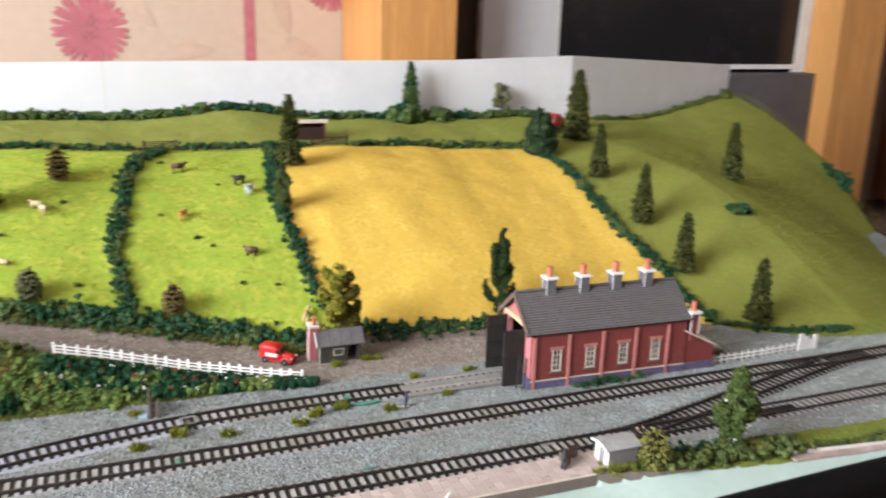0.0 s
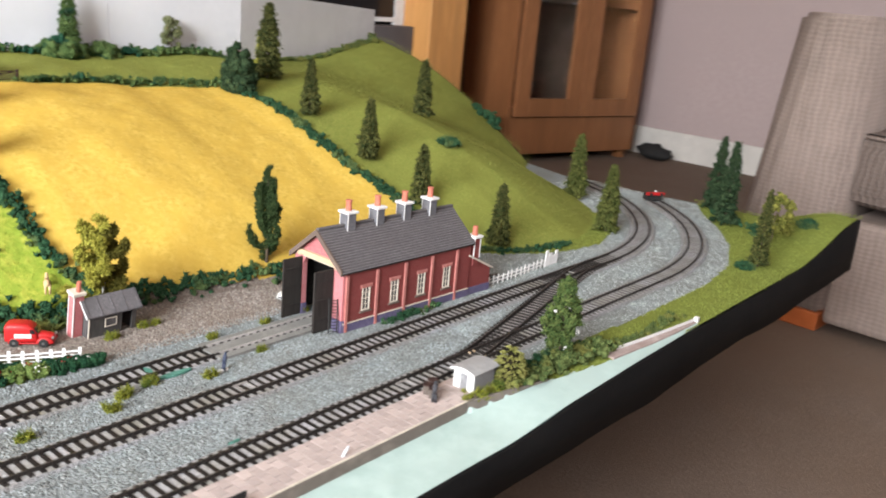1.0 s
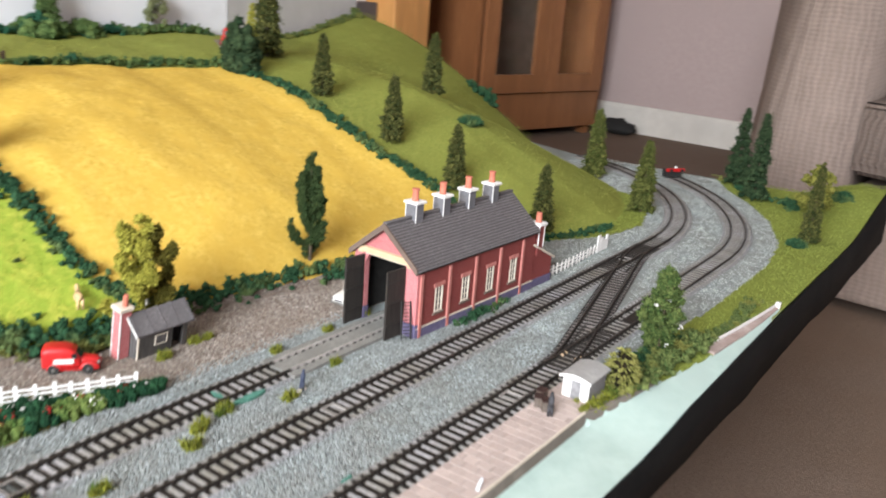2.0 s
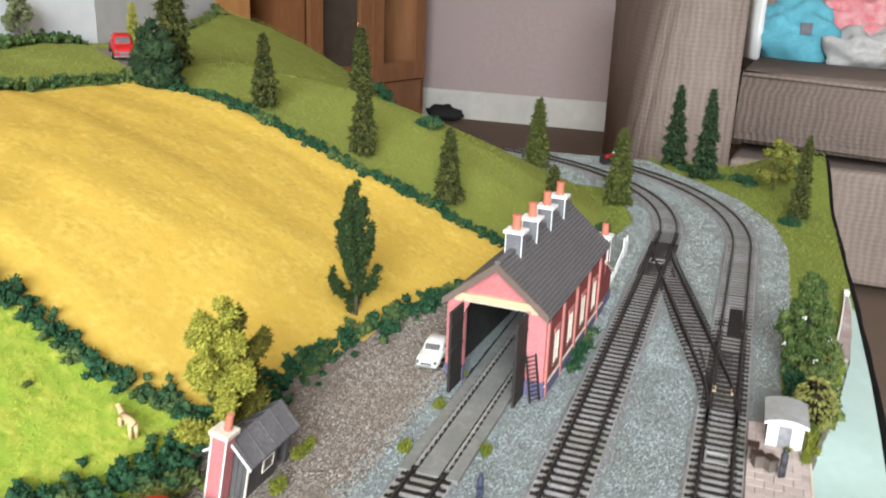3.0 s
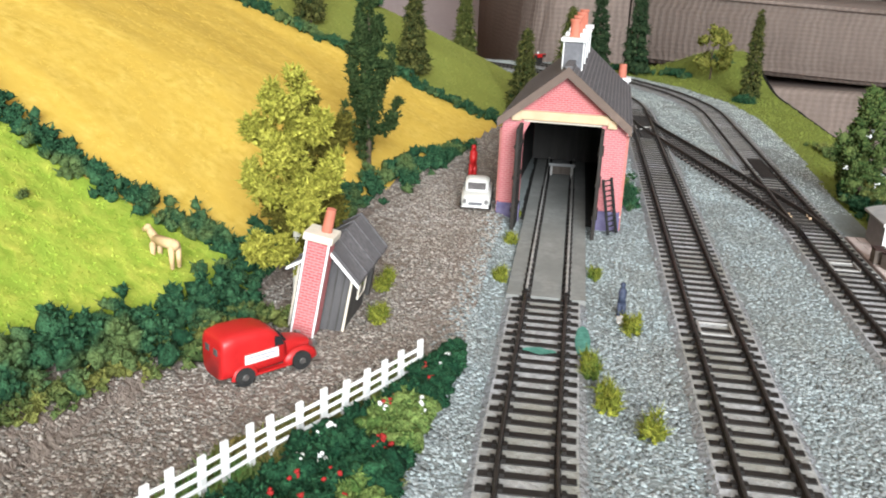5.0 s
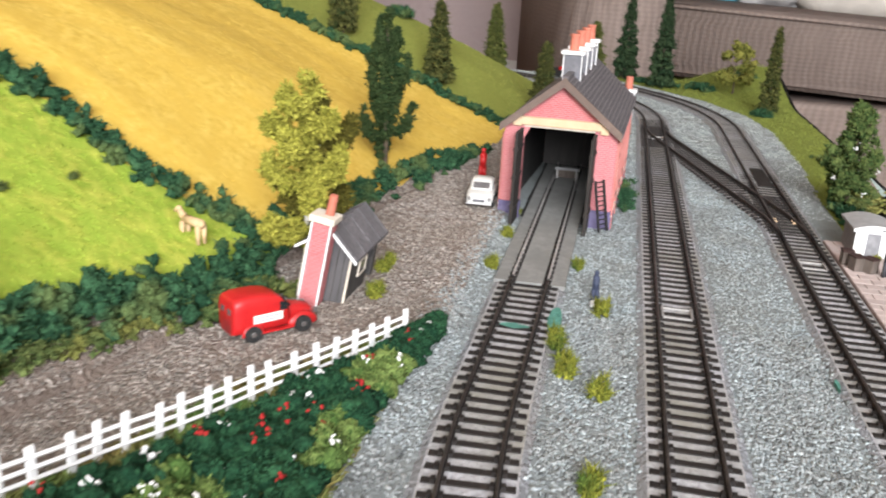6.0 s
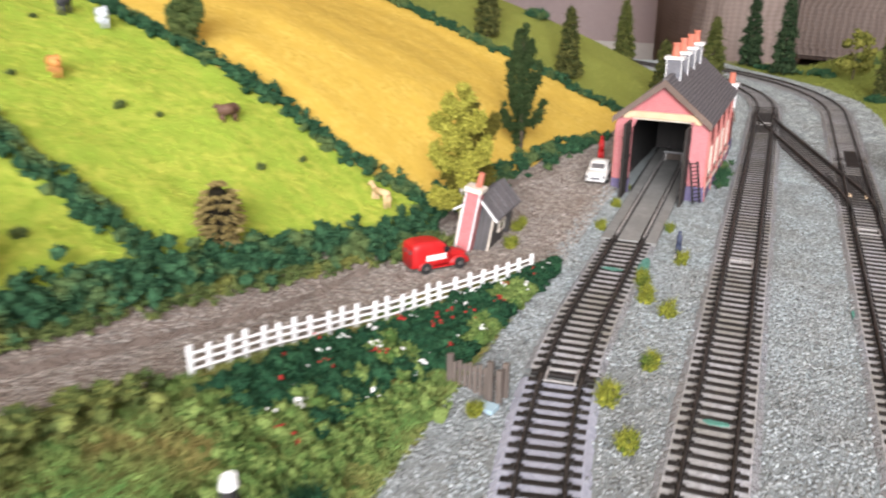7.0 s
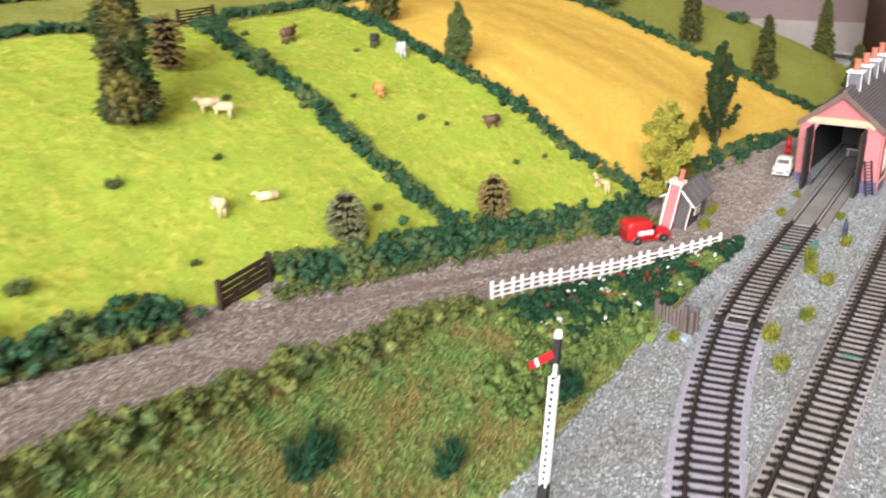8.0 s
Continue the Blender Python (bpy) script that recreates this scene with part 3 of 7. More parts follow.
def zone_of(x, y):
    """0 ballast, 1 lane and yard, 2 pasture, 3 wheat, 4 hill grass, 5 rough bank, 6 lawn, 7 painted strip."""
    d = foot_distance(x, y)
    z = np.zeros(np.shape(x), int)
    z[(y > 0.108) & (x < 0.40) & ((x > -0.075) | (y > 0.113))] = 1
    bank = (x < -0.075) & (y > 0.1125) & (y < np.interp(x, (-0.62, -0.47, -0.377, -0.30, -0.148, -0.085), (0.182, 0.185, 0.192, 0.190, 0.166, 0.128)))
    z[bank] = 5
    top = y > np.interp(x, (-0.4, 0.0, 0.2, 0.36), (0.535, 0.535, 0.545, 0.542))
    z[(d > np.where(x < -0.41, 0.006, np.where(x > -0.11, 0.002, 0.016))) & (x < line_x(HEDGE_B, y))] = 2
    z[(d > 0.006) & (x >= line_x(HEDGE_B, y)) & (x < line_x(HEDGE_D, y))] = 3
    z[(d > 0) & ((x >= line_x(HEDGE_D, y)) | top)] = 4
    z[(y > 0.545) & (y < 0.68) & (np.abs(x - np.interp(y, (0.545, 0.60, 0.68), (0.395, 0.428, 0.475))) < 0.014)] = 1
    z[(x > 0.14) & (y < np.interp(x, (0.14, 0.24, 0.40, 0.55, 0.66, 0.76, 0.84, 0.90, 1.0), (-0.106, -0.104, -0.115, -0.115, -0.10, -0.06, -0.01, 0.04, 0.10)))] = 6
    z[(d < 0) & (d > -0.012 - 0.02 * ease((x - 0.45) / 0.1)) & (x > 0.42) & (x < 0.75)] = 6
    z[y < np.interp(x, (0.10, 0.145, 0.27, 0.39, 0.42), (-0.1195, -0.130, -0.152, -0.162, -0.2))] = 7
    return z


def build_land():
    nu, nv = 520, 226
    u, v = np.meshgrid(np.linspace(0, 1, nu), np.linspace(0, 1, nv))
    x = WEST + u * (1.0 - WEST)
    y = SOUTH + v * (north_edge(x) - SOUTH)
    x = WEST + u * (east_edge(y) - WEST)
    y = south_edge(x) + v * (north_edge(x) - south_edge(x))
    z = land(x, y)
    rng = np.random.default_rng(5)
    z = z + rng.normal(size=z.shape) * 0.00014
    i = np.arange(nu * nv).reshape(nv, nu)
    f = np.stack([i[:-1, :-1], i[:-1, 1:], i[1:, 1:], i[1:, :-1]], -1).reshape(-1, 4)
    zones = zone_of(x, y)
    z = np.where((zones == 7) | ((y < -0.114) & (x < 0.10)), teal_height(x, y) - 0.0016, z)
    verts = np.stack([x, y, z], -1).reshape(-1, 3)
    me = mesh_from("ground", verts, f)
    ob = put("ground", me, ["ballast", "road", "pasture", "wheat", "hill", "rough", "lawn", "teal"], smooth=True)
    cx, cy = verts[f].mean(1)[:, 0], verts[f].mean(1)[:, 1]
    me.polygons.foreach_set("material_index", zone_of(cx, cy).astype(np.int32))
    me.update()
    tagged(ob, "model landscape of ballast, brown lane, green pasture and golden wheat field", "ground", kind="structure")
    # the fascia round the board
    fx = np.concatenate([np.linspace(WEST, 0.975, 160), east_edge(np.linspace(SOUTH, 0.88, 120))])
    fy = np.concatenate([south_edge(np.linspace(WEST, 0.975, 160)), np.linspace(SOUTH, 0.88, 120)])
    nx = np.concatenate([np.zeros(160), np.ones(120)])
    ny = np.concatenate([-np.ones(160), np.zeros(120)])
    fz = np.where(zone_of(fx, fy) == 7, teal_height(fx, fy) + 0.0024, land(fx, fy)) - 0.001 + 0.0010 * swell(fx, fy, 0.03, 6)
    wave = 0.0011 * (1 + swell(fx, fy, 0.045, 7))
    hem = 0.004 * swell(fx, fy, 0.11, 8)
    ring = []
    for off, low in ((0.0004, None), (0.0035, None), (0.0045, -0.053), (0.0004, -0.053)):
        out = off + (wave if off > 0.001 else 0.0)
        ring.append(np.stack([fx + nx * out, fy + ny * out, fz if low is None else low + hem], -1))
    v = np.stack(ring, 1)
    n = len(fx)
    idx = np.arange(n * 4).reshape(n, 4)
    faces = [np.stack([idx[:-1, k], idx[1:, k], idx[1:, (k + 1) % 4], idx[:-1, (k + 1) % 4]], -1) for k in range(4)]
    fas = put("board_edge", mesh_from("board_edge", v.reshape(-1, 3), np.concatenate(faces)), "black")
    tagged(fas, "matt black painted edge of the layout baseboard", "baseboard edge", kind="structure")
    deck = part("baseboard", boxes((WEST, 0.94, SOUTH + 0.014, 0.74, -0.048, -0.0235)), "black")
    tagged(deck, "black painted plywood baseboard under the model railway", "baseboard", kind="structure")


build_land()


def grains(name, count, zone, x0, x1, y0, y1, low, high, material, label, seed, shapes, flat=0.7):
    rng = np.random.default_rng(seed)
    x, y = rng.uniform(x0, x1, count), rng.uniform(y0, y1, count)
    keep = zone_of(x, y) == zone
    x, y = x[keep], y[keep]
    p = np.stack([x, y, land(x, y)], -1)
    v, f = scatter(shapes, p, rng.uniform(low, high, len(p)), rng, flat)
    ob = put(name, mesh_from(name, v, f), material)
    return tagged(ob, label, "gravel", kind="stuff")


grains("lane_chippings", 100000, 1, -0.66, 0.40, 0.108, 0.27, 0.0004, 0.0011, "road_chip", "brown and grey stone chippings on the lane", 13, STONE, 0.5)


def turf(name, count, zone, x0, x1, y0, y1, length, width, material, label, seed, lean=0.6):
    rng = np.random.default_rng(seed)
    x, y = rng.uniform(x0, x1, count), rng.uniform(y0, y1, count)
    keep = zone_of(x, y) == zone
    x, y = x[keep], y[keep]
    p = np.stack([x, y, land(x, y) - 0.0003], -1)
    ways = rng.normal(size=(len(p), 3)) * lean + (0, -0.25, 1)
    v, f = flakes(p, ways, length, width, rng)
    return tagged(put(name, mesh_from(name, v, f), material), label, "grass", kind="stuff")


turf("pasture_grass", 110000, 2, -0.66, 0.0, 0.20, 0.56, 0.0012, 0.0011, "pasture_blade", "short bright lime-green scatter grass of the pasture", 21, 0.9)
turf("wheat_stubble", 45000, 3, -0.07, 0.42, 0.13, 0.56, 0.0005, 0.0009, "wheat_blade", "short golden-yellow scatter of the wheat field", 22, 0.9)
turf("hill_grass", 80000, 4, -0.5, 1.05, 0.10, 0.88, 0.0017, 0.0011, "hill_blade", "short olive-green scatter grass of the hillside", 23, 0.9)
turf("bank_grass", 95000, 5, -0.66, -0.06, 0.11, 0.20, 0.0034, 0.0008, "rough_blade", "long green and rust-brown rough grass of the bank", 24, 0.8)
turf("lawn_grass", 30000, 6, 0.13, 1.0, -0.166, 0.16, 0.0022, 0.0012, "lawn_blade", "yellow-green grass along the front of the board", 25, 0.8)



def turf_foam(name, count, zone, x0, x1, y0, y1, low, high, material, label, seed):
    rng = np.random.default_rng(seed)
    x, y = rng.uniform(x0, x1, count), rng.uniform(y0, y1, count)
    keep = (zone_of(x, y) == zone) & (np.array([noise.noise((a * 60, b * 60, seed)) for a, b in zip(x, y)]) > -0.05)
    p = np.stack([x[keep], y[keep], land(x[keep], y[keep])], -1)
    v, f = scatter(CRUMB, p, rng.uniform(low, high, len(p)), rng)
    return tagged(put(name, mesh_from(name, v, f), material), label, "turf", kind="stuff")


turf_foam("bank_turf", 1500, 5, -0.66, -0.3, 0.11, 0.19, 0.0008, 0.0022, "clump_lime", "green foam turf scattered over the rough bank", 26)


# ---- room ----
def slab(name, x0, x1, y0, y1, z0, z1, material, label, category):
    ob = part(name, boxes((x0, x1, y0, y1, z0, z1)), material)
    return tagged(ob, label, category, kind="structure")


WX, EX, SY, NY = -3.1, 3.18, -2.4, 1.78
slab("floor", WX - 0.1, EX + 0.1, SY - 0.1, NY + 0.1, FLOOR - 0.1, FLOOR, "carpet", "plain brown carpet of the living room", "floor")
slab("ceiling", WX - 0.1, EX + 0.1, SY - 0.1, NY + 0.1, CEIL, CEIL + 0.1, "plaster", "plain white ceiling", "ceiling")
north = slab("wall_north", WX, EX, NY, NY + 0.1, FLOOR, CEIL, "peach_paper", "peach wallpaper with large plum flowers", "wall")
slab("wall_east", EX, EX + 0.1, SY, NY + 0.1, FLOOR, CEIL, "mauve", "plain mauve painted wall", "wall")
sk = part("skirting_board", boxes((EX - 0.016, EX - 0.001, SY, NY, FLOOR, FLOOR + 0.105), (EX - 0.011, EX - 0.001, SY, NY, FLOOR + 0.105, FLOOR + 0.118)), "skirting")
tagged(sk, "cream painted skirting board along the mauve wall", "skirting board", kind="structure")


def window_wall(name, label, along, at, out, lo, hi, w0, w1, s0, s1):
    """A wall with a window opening, its frame and glass. along: 'y' or 'x'."""
    rows = []
    for a0, a1, z0, z1 in ((lo, w0, FLOOR, CEIL), (w1, hi, FLOOR, CEIL), (w0, w1, FLOOR, s0), (w0, w1, s1, CEIL)):
        rows.append((*sorted((at, out)), a0, a1, z0, z1) if along == "y" else (a0, a1, *sorted((at, out)), z0, z1))
    w = tagged(part(name, boxes(*rows), "mauve"), label, "wall", kind="structure")
    mid = (at + out) / 2
    fr = []
    for a0, a1, z0, z1 in ((w0, w0 + 0.05, s0, s1), (w1 - 0.05, w1, s0, s1), (w0 + 0.05, w1 - 0.05, s0, s0 + 0.05), (w0 + 0.05, w1 - 0.05, s1 - 0.05, s1), ((w0 + w1) / 2 - 0.025, (w0 + w1) / 2 + 0.025, s0 + 0.05, s1 - 0.05)):
        fr.append((mid - 0.02, mid + 0.02, a0, a1, z0, z1) if along == "y" else (a0, a1, mid - 0.02, mid + 0.02, z0, z1))
    part("window_frame", boxes(*fr), "white", w)
    return w


window_wall("wall_west", "plain wall with a wide daylight window", "y", WX, WX - 0.1, SY, NY, -1.50, 0.20, 0.52, 1.92)
slab("wall_south", WX, EX, SY - 0.1, SY, FLOOR, CEIL, "mauve", "plain mauve wall behind the viewpoint", "wall")

# ---- tracks ----
GAUGE = 0.0165


def straight(x0, y0, x1, y1):
    n = max(2, int(math.hypot(x1 - x0, y1 - y0) / 0.004))
    return [(x0 + (x1 - x0) * i / n, y0 + (y1 - y0) * i / n) for i in range(n + 1)]


def bend(start, radius, angle, steps=80):
    """An arc that leaves the last point of a line along its way, to the left for a positive angle."""
    (xa, ya), (xb, yb) = start[-2:]
    h = math.atan2(yb - ya, xb - xa)
    s = 1 if angle > 0 else -1
    cx, cy = xb - s * radius * math.sin(h), yb + s * radius * math.cos(h)
    return start + [(cx + s * radius * math.sin(h + radians(angle) * i / steps), cy - s * radius * math.cos(h + radians(angle) * i / steps)) for i in range(1, steps + 1)]


def resample(line, pitch, start=0.0, end=None):
    p = np.array(line)
    s = np.r_[0, np.cumsum(np.hypot(*np.diff(p, axis=0).T))]
    q = np.arange(start, (s[-1] if end is None else end), pitch)
    x, y = np.interp(q, s, p[:, 0]), np.interp(q, s, p[:, 1])
    e = 0.002
    hx = np.interp(q + e, s, p[:, 0]) - np.interp(q - e, s, p[:, 0])
    hy = np.interp(q + e, s, p[:, 1]) - np.interp(q - e, s, p[:, 1])
    return x, y, np.arctan2(hy, hx)


def ribbon(line, offset, profile, closed=True, pitch=0.006):
    """Sweeps a profile of (sideways, height) along a line shifted sideways."""
    x, y, h = resample(line, pitch)
    k = len(profile)
    rows = [np.stack([x - np.sin(h) * (offset + a), y + np.cos(h) * (offset + a), np.full_like(x, b)], -1) for a, b in profile]
    v = np.stack(rows, 1)
    idx = np.arange(len(x) * k).reshape(len(x), k)
    faces = [np.stack([idx[:-1, j], idx[1:, j], idx[1:, (j + 1) % k], idx[:-1, (j + 1) % k]], -1) for j in range(k if closed else k - 1)]
    return v.reshape(-1, 3), np.concatenate(faces)


def sleeper_mesh(length, material="sleeper"):
    bm = boxes((-0.0017, 0.0017, -length / 2, length / 2, -0.0040, -0.0021), bevel=0.0003)
    for s in (-1, 1):
        for q in (-1, 1):
            box(bm, -0.0013, 0.0013, s * GAUGE / 2 + q * 0.0017 + s * 0.0007 - 0.0007, s * GAUGE / 2 + q * 0.0017 + s * 0.0007 + 0.0007, -0.0022, -0.0011)
    me = bpy.data.meshes.new("sleeper")
    bm.to_mesh(me)
    bm.free()
    me.materials.append(M[material])
    return me


SLEEPER, DUSTY = sleeper_mesh(0.029), sleeper_mesh(0.029, "sleeper_dusty")


def track(line, label, bed=True, skip=(), sleepers=True, pitch=0.0077, steel=("rail_side", "rail_top"), dusty=9.0, stone=("bed", "shoulder")):
    """A length of railway: ballast bed, two rails with shiny tops, and its sleepers, each a piece."""
    t = root("railway_track", Matrix(), label, "railway track", "tracks of the layout")
    for s in (-1, 1):
        o = s * (GAUGE / 2 + 0.0006)
        r = part_np("rail", ribbon(line, o, ((-0.0010, -0.0024), (0.0010, -0.0024), (0.0004, -0.0019), (0.0006, -0.0001), (-0.0006, -0.0001), (-0.0004, -0.0019))), steel[0], t)
        part_np("rail_head", ribbon(line, o, ((-0.0006, -0.0001), (0.0006, -0.0001), (0.0005, 0.0003), (-0.0005, 0.0003))), steel[1], r, "worn steel top of the rail")
    if bed:
        part_np("track_bed", ribbon(line, 0, ((-0.0152, -0.0025), (0.0152, -0.0025)), False), stone[0], t, "pale grey track bed between the sleepers")
        for s in (-1, 1):
            part_np("bed_shoulder", ribbon(line, 0, ((s * 0.0210, -0.0058), (s * 0.0172, -0.0034), (s * 0.0152, -0.0025))[::s], False), stone[1], t, "dirty stone-covered shoulder of the track bed")
    if sleepers:
        x, y, h = resample(line, pitch, 0.002)
        rng = random.Random(len(line))
        for a, b, c in zip(x, y, h):
            if any(p <= a <= q for p, q in skip):
                continue
            ob = new("sleeper", DUSTY if a > dusty + rng.uniform(-0.02, 0.02) else SLEEPER)
            ob.parent = t
            ob.matrix_basis = pose(a, b, rng.uniform(0, 0.0001), 0, 0, math.degrees(c) + rng.uniform(-0.8, 0.8))
    return t


def part_np(name, shape, material, parent=None, label="", smooth=False):
    return put(name, mesh_from(name, *shape), material, parent, label, smooth)


MAIN_Y, FRONT_Y, SIDING_Y = 0.0082, -0.0688, 0.0785
main_line = bend(straight(-1.1, MAIN_Y, 0.535, MAIN_Y), 0.415, 74)
front_line = bend(straight(-1.1, FRONT_Y, 0.53, FRONT_Y), 0.46, 55)
siding = bend(straight(0.004, SIDING_Y, -0.11, SIDING_Y), 0.90, 22)
shed_road = straight(0.285, SIDING_Y, 0.0045, SIDING_Y)
main_track = track(main_line, "brown sleepered main line track curving away to the north", dusty=0.56)
front_track = track(front_line, "brown sleepered front track that ends at a buffer stop", dusty=0.30)
siding_track = track([p for p in siding if p[0] > -0.1945], "siding track that leads to the engine shed")
siding_west = track([p for p in siding if p[0] <= -0.1930], "siding track on a lilac-grey bed curving off to the west", stone=("bed_lilac", "bed_lilac"))
shed_track = track(shed_road, "pale rails set in grey infill inside the engine shed", bed=False, sleepers=False, steel=("rail_pale", "rail_pale"))

CHAIR = bpy.data.meshes.new("rail_chair")
bm = boxes(*[(-0.0014, 0.0014, q * GAUGE / 2 + q * 0.0006 - 0.0019, q * GAUGE / 2 + q * 0.0006 + 0.0019, -0.0040, -0.0009) for q in (-1, 1)], bevel=0.0002)
bm.to_mesh(CHAIR)
bm.free()
CHAIR.materials.append(M["rail_side"])
for k in range(26):
    ob = new("rail_chair", CHAIR)
    ob.parent = shed_track
    ob.matrix_basis = pose(0.0085 + 0.0077 * k, SIDING_Y, 0)

# the crossover between the front track and the main line
cross = bend(straight(0.125, FRONT_Y, 0.133, FRONT_Y), 0.30, 14.0, 40)
cross += straight(*cross[-1], cross[-1][0] + 0.238, cross[-1][1] + 0.238 * math.tan(radians(14.0)))[1:]
cross = bend(cross, 0.30, -14.0, 40)
crossover = track(cross, "dark crossover turnout joining the front track and main line", bed=False, sleepers=False)
cx, cy, ch = resample(cross, 0.0077, 0.03)
for a, b, c in zip(cx, cy, ch):
    beside = FRONT_Y if abs(b - FRONT_Y) < 0.020 else MAIN_Y if abs(b - MAIN_Y) < 0.018 else b
    ob = new("sleeper", SLEEPER)
    ob.parent = crossover
    ob.matrix_basis = pose(a, (b + beside) / 2, -0.0003, 0, 0, math.degrees(c) * (0.5 if beside != b else 1.0)) @ Matrix.Diagonal((1, 1 + abs(b - beside) / 0.029, 1, 1))
part_np("track_bed", ribbon(cross, 0, ((-0.0165, -0.0056), (-0.0125, -0.0031), (0.0125, -0.0031), (0.0165, -0.0056)), False), "turnout_bed", crossover, "dirty dark brown bed under the turnout")
for gx, gy, turn in ((0.242, -0.0585, 14), (0.425, 0.0020, 14), (0.25, FRONT_Y - 0.0085, 0), (0.45, MAIN_Y + 0.0045, 0)):
    bm = bmesh.new()
    box(bm, -0.014, 0.014, -0.0005, 0.0005, -0.0022, 0.0001, turn=pose(gx, gy, 0, 0, 0, turn))
    part("check_rail", bm, "rail_side", crossover)
for gx, gy in ((0.182, FRONT_Y + 0.001), (0.176, FRONT_Y + 0.001)):
    for s in (-0.006, 0.006):
        bm = bmesh.new()
        box(bm, gx - 0.0008, gx + 0.0008, gy + s - 0.0012, gy + s + 0.0012, -0.0022, -0.0008, bevel=0.0002)
        part("point_stud", bm, "beam", crossover, "small brass contact stud")
for px0, px1, py0, py1 in ((0.280, 0.345, FRONT_Y - 0.0098, FRONT_Y + 0.0038),):
    part("point_plate", boxes((px0, px1, py0, py1, -0.0040, -0.0016), bevel=0.0006), "sleeper", crossover, "dark plastic plate of the turnout")


TRACK_PATHS = np.concatenate([np.stack(resample(p, 0.006)[:2], -1) for p in (main_line, front_line, siding, cross)])


def chippings(count, x0, x1, y0, y1, low, high, label, seed, material="ballast_grain"):
    """Ballast stones on the ground and, thinning out, up the shoulders of the track beds."""
    rng = np.random.default_rng(seed)
    x, y = rng.uniform(x0, x1, count), rng.uniform(y0, y1, count)
    zone = zone_of(x, y)
    keep = (zone == 0) | ((zone == 1) & (y < 0.108 + 0.012 * rng.random(count) ** 2))
    keep &= ~((x > 0.003) & (x < 0.30) & (np.abs(y - SIDING_Y) < 0.0176))
    keep &= ~((x > 0.122) & (x < 0.30) & (np.abs(y - SIDING_Y + 0.004) < 0.034))
    x, y = x[keep], y[keep]
    d = np.concatenate([np.sqrt(((np.stack([a, b], -1)[:, None, :] - TRACK_PATHS[None]) ** 2).sum(-1)).min(1) for a, b in zip(np.array_split(x, 60), np.array_split(y, 60))])
    keep = rng.random(len(d)) < np.interp(d, (0.0145, 0.0172, 0.0198, 0.0225), (0.02, 0.10, 0.55, 1.0))
    x, y, d = x[keep], y[keep], d[keep]
    z = np.maximum(land(x, y), np.interp(d, (0.0170, 0.0205), (-0.0033, -0.0048)))
    v, f = scatter(STONE, np.stack([x, y, z], -1), rng.uniform(low, high, len(x)), rng, 0.6)
    tagged(put("ballast_chippings", mesh_from("ballast_chippings", v, f), material), label, "gravel", kind="stuff")


chippings(62000, -0.62, -0.02, -0.088, 0.122, 0.0006, 0.0014, "mixed grey ballast chippings between the tracks", 14, "ballast_mixed")
chippings(62000, -0.16, 0.32, -0.088, 0.122, 0.0004, 0.0012, "pale blue-grey ballast chippings between the tracks", 11)
chippings(88000, 0.20, 0.96, -0.12, 0.30, 0.0003, 0.0008, "pale ballast chippings round the far curve", 12, "ballast_fresh")


def rail_joint(x, y, turn, label="pale metal rail joiners across two sleepers"):
    r = root("rail_joint", pose(x, y, 0, 0, 0, turn), label, "rail joint", "joints between track sections")
    for s in (-1, 1):
        part("joiner", boxes((-0.0075, 0.0075, s * GAUGE / 2 + s * 0.0006 - 0.0014, s * GAUGE / 2 + s * 0.0006 + 0.0014, -0.0024, -0.0008), bevel=0.0003), "rail_side", r)
    for s in (-1, 1):
        part("inner_strip", boxes((-0.0068, 0.0068, s * 0.0066 - 0.0006, s * 0.0066 + 0.0006, -0.0024, -0.0010), bevel=0.0002), "joiner", r)
    for s in (-1, 1):
        part("end_strip", boxes((s * 0.0058 - 0.0005, s * 0.0058 + 0.0005, -0.0072, 0.0072, -0.0024, -0.0014), bevel=0.0002), "joiner", r)


rail_joint(-0.012, MAIN_Y, 0)
rail_joint(-0.193, SIDING_Y - 0.0035, 5)
rail_joint(0.087, FRONT_Y, 0)
rail_joint(0.45, MAIN_Y, 0)
rail_joint(-0.355, MAIN_Y, 0)

# grey infill where the siding enters the shed
inf = root("track_infill", Matrix(), "smooth grey infill along the siding before the engine shed", "paving")
part("centre_infill", boxes((0.0045, 0.285, SIDING_Y - 0.0066, SIDING_Y + 0.0066, -0.0040, -0.0012)), "slab", inf)
for s in (-1, 1):
    part("edge_infill", boxes((0.0045, 0.285, *sorted((SIDING_Y + s * 0.0104, SIDING_Y + s * 0.0175)), -0.0045, -0.0014)), "slab", inf)

# painted front strip
u, v = np.meshgrid(np.concatenate([np.linspace(WEST + 0.001, 0.09, 30), np.linspace(0.10, 0.424, 40)]), np.linspace(0, 1, 6))
edge = strip_inner(u)
sy = edge + v * (south_edge(u) - edge)
i = np.arange(u.size).reshape(u.shape)
me = mesh_from("painted_strip", np.stack([u, sy, teal_height(u, sy) + 0.0016], -1).reshape(-1, 3), np.stack([i[:-1, :-1], i[1:, :-1], i[1:, 1:], i[:-1, 1:]], -1).reshape(-1, 4))
tagged(put("painted_strip", me, "teal", smooth=True), "smooth pale teal painted strip along the front of the board", "strip", kind="structure")

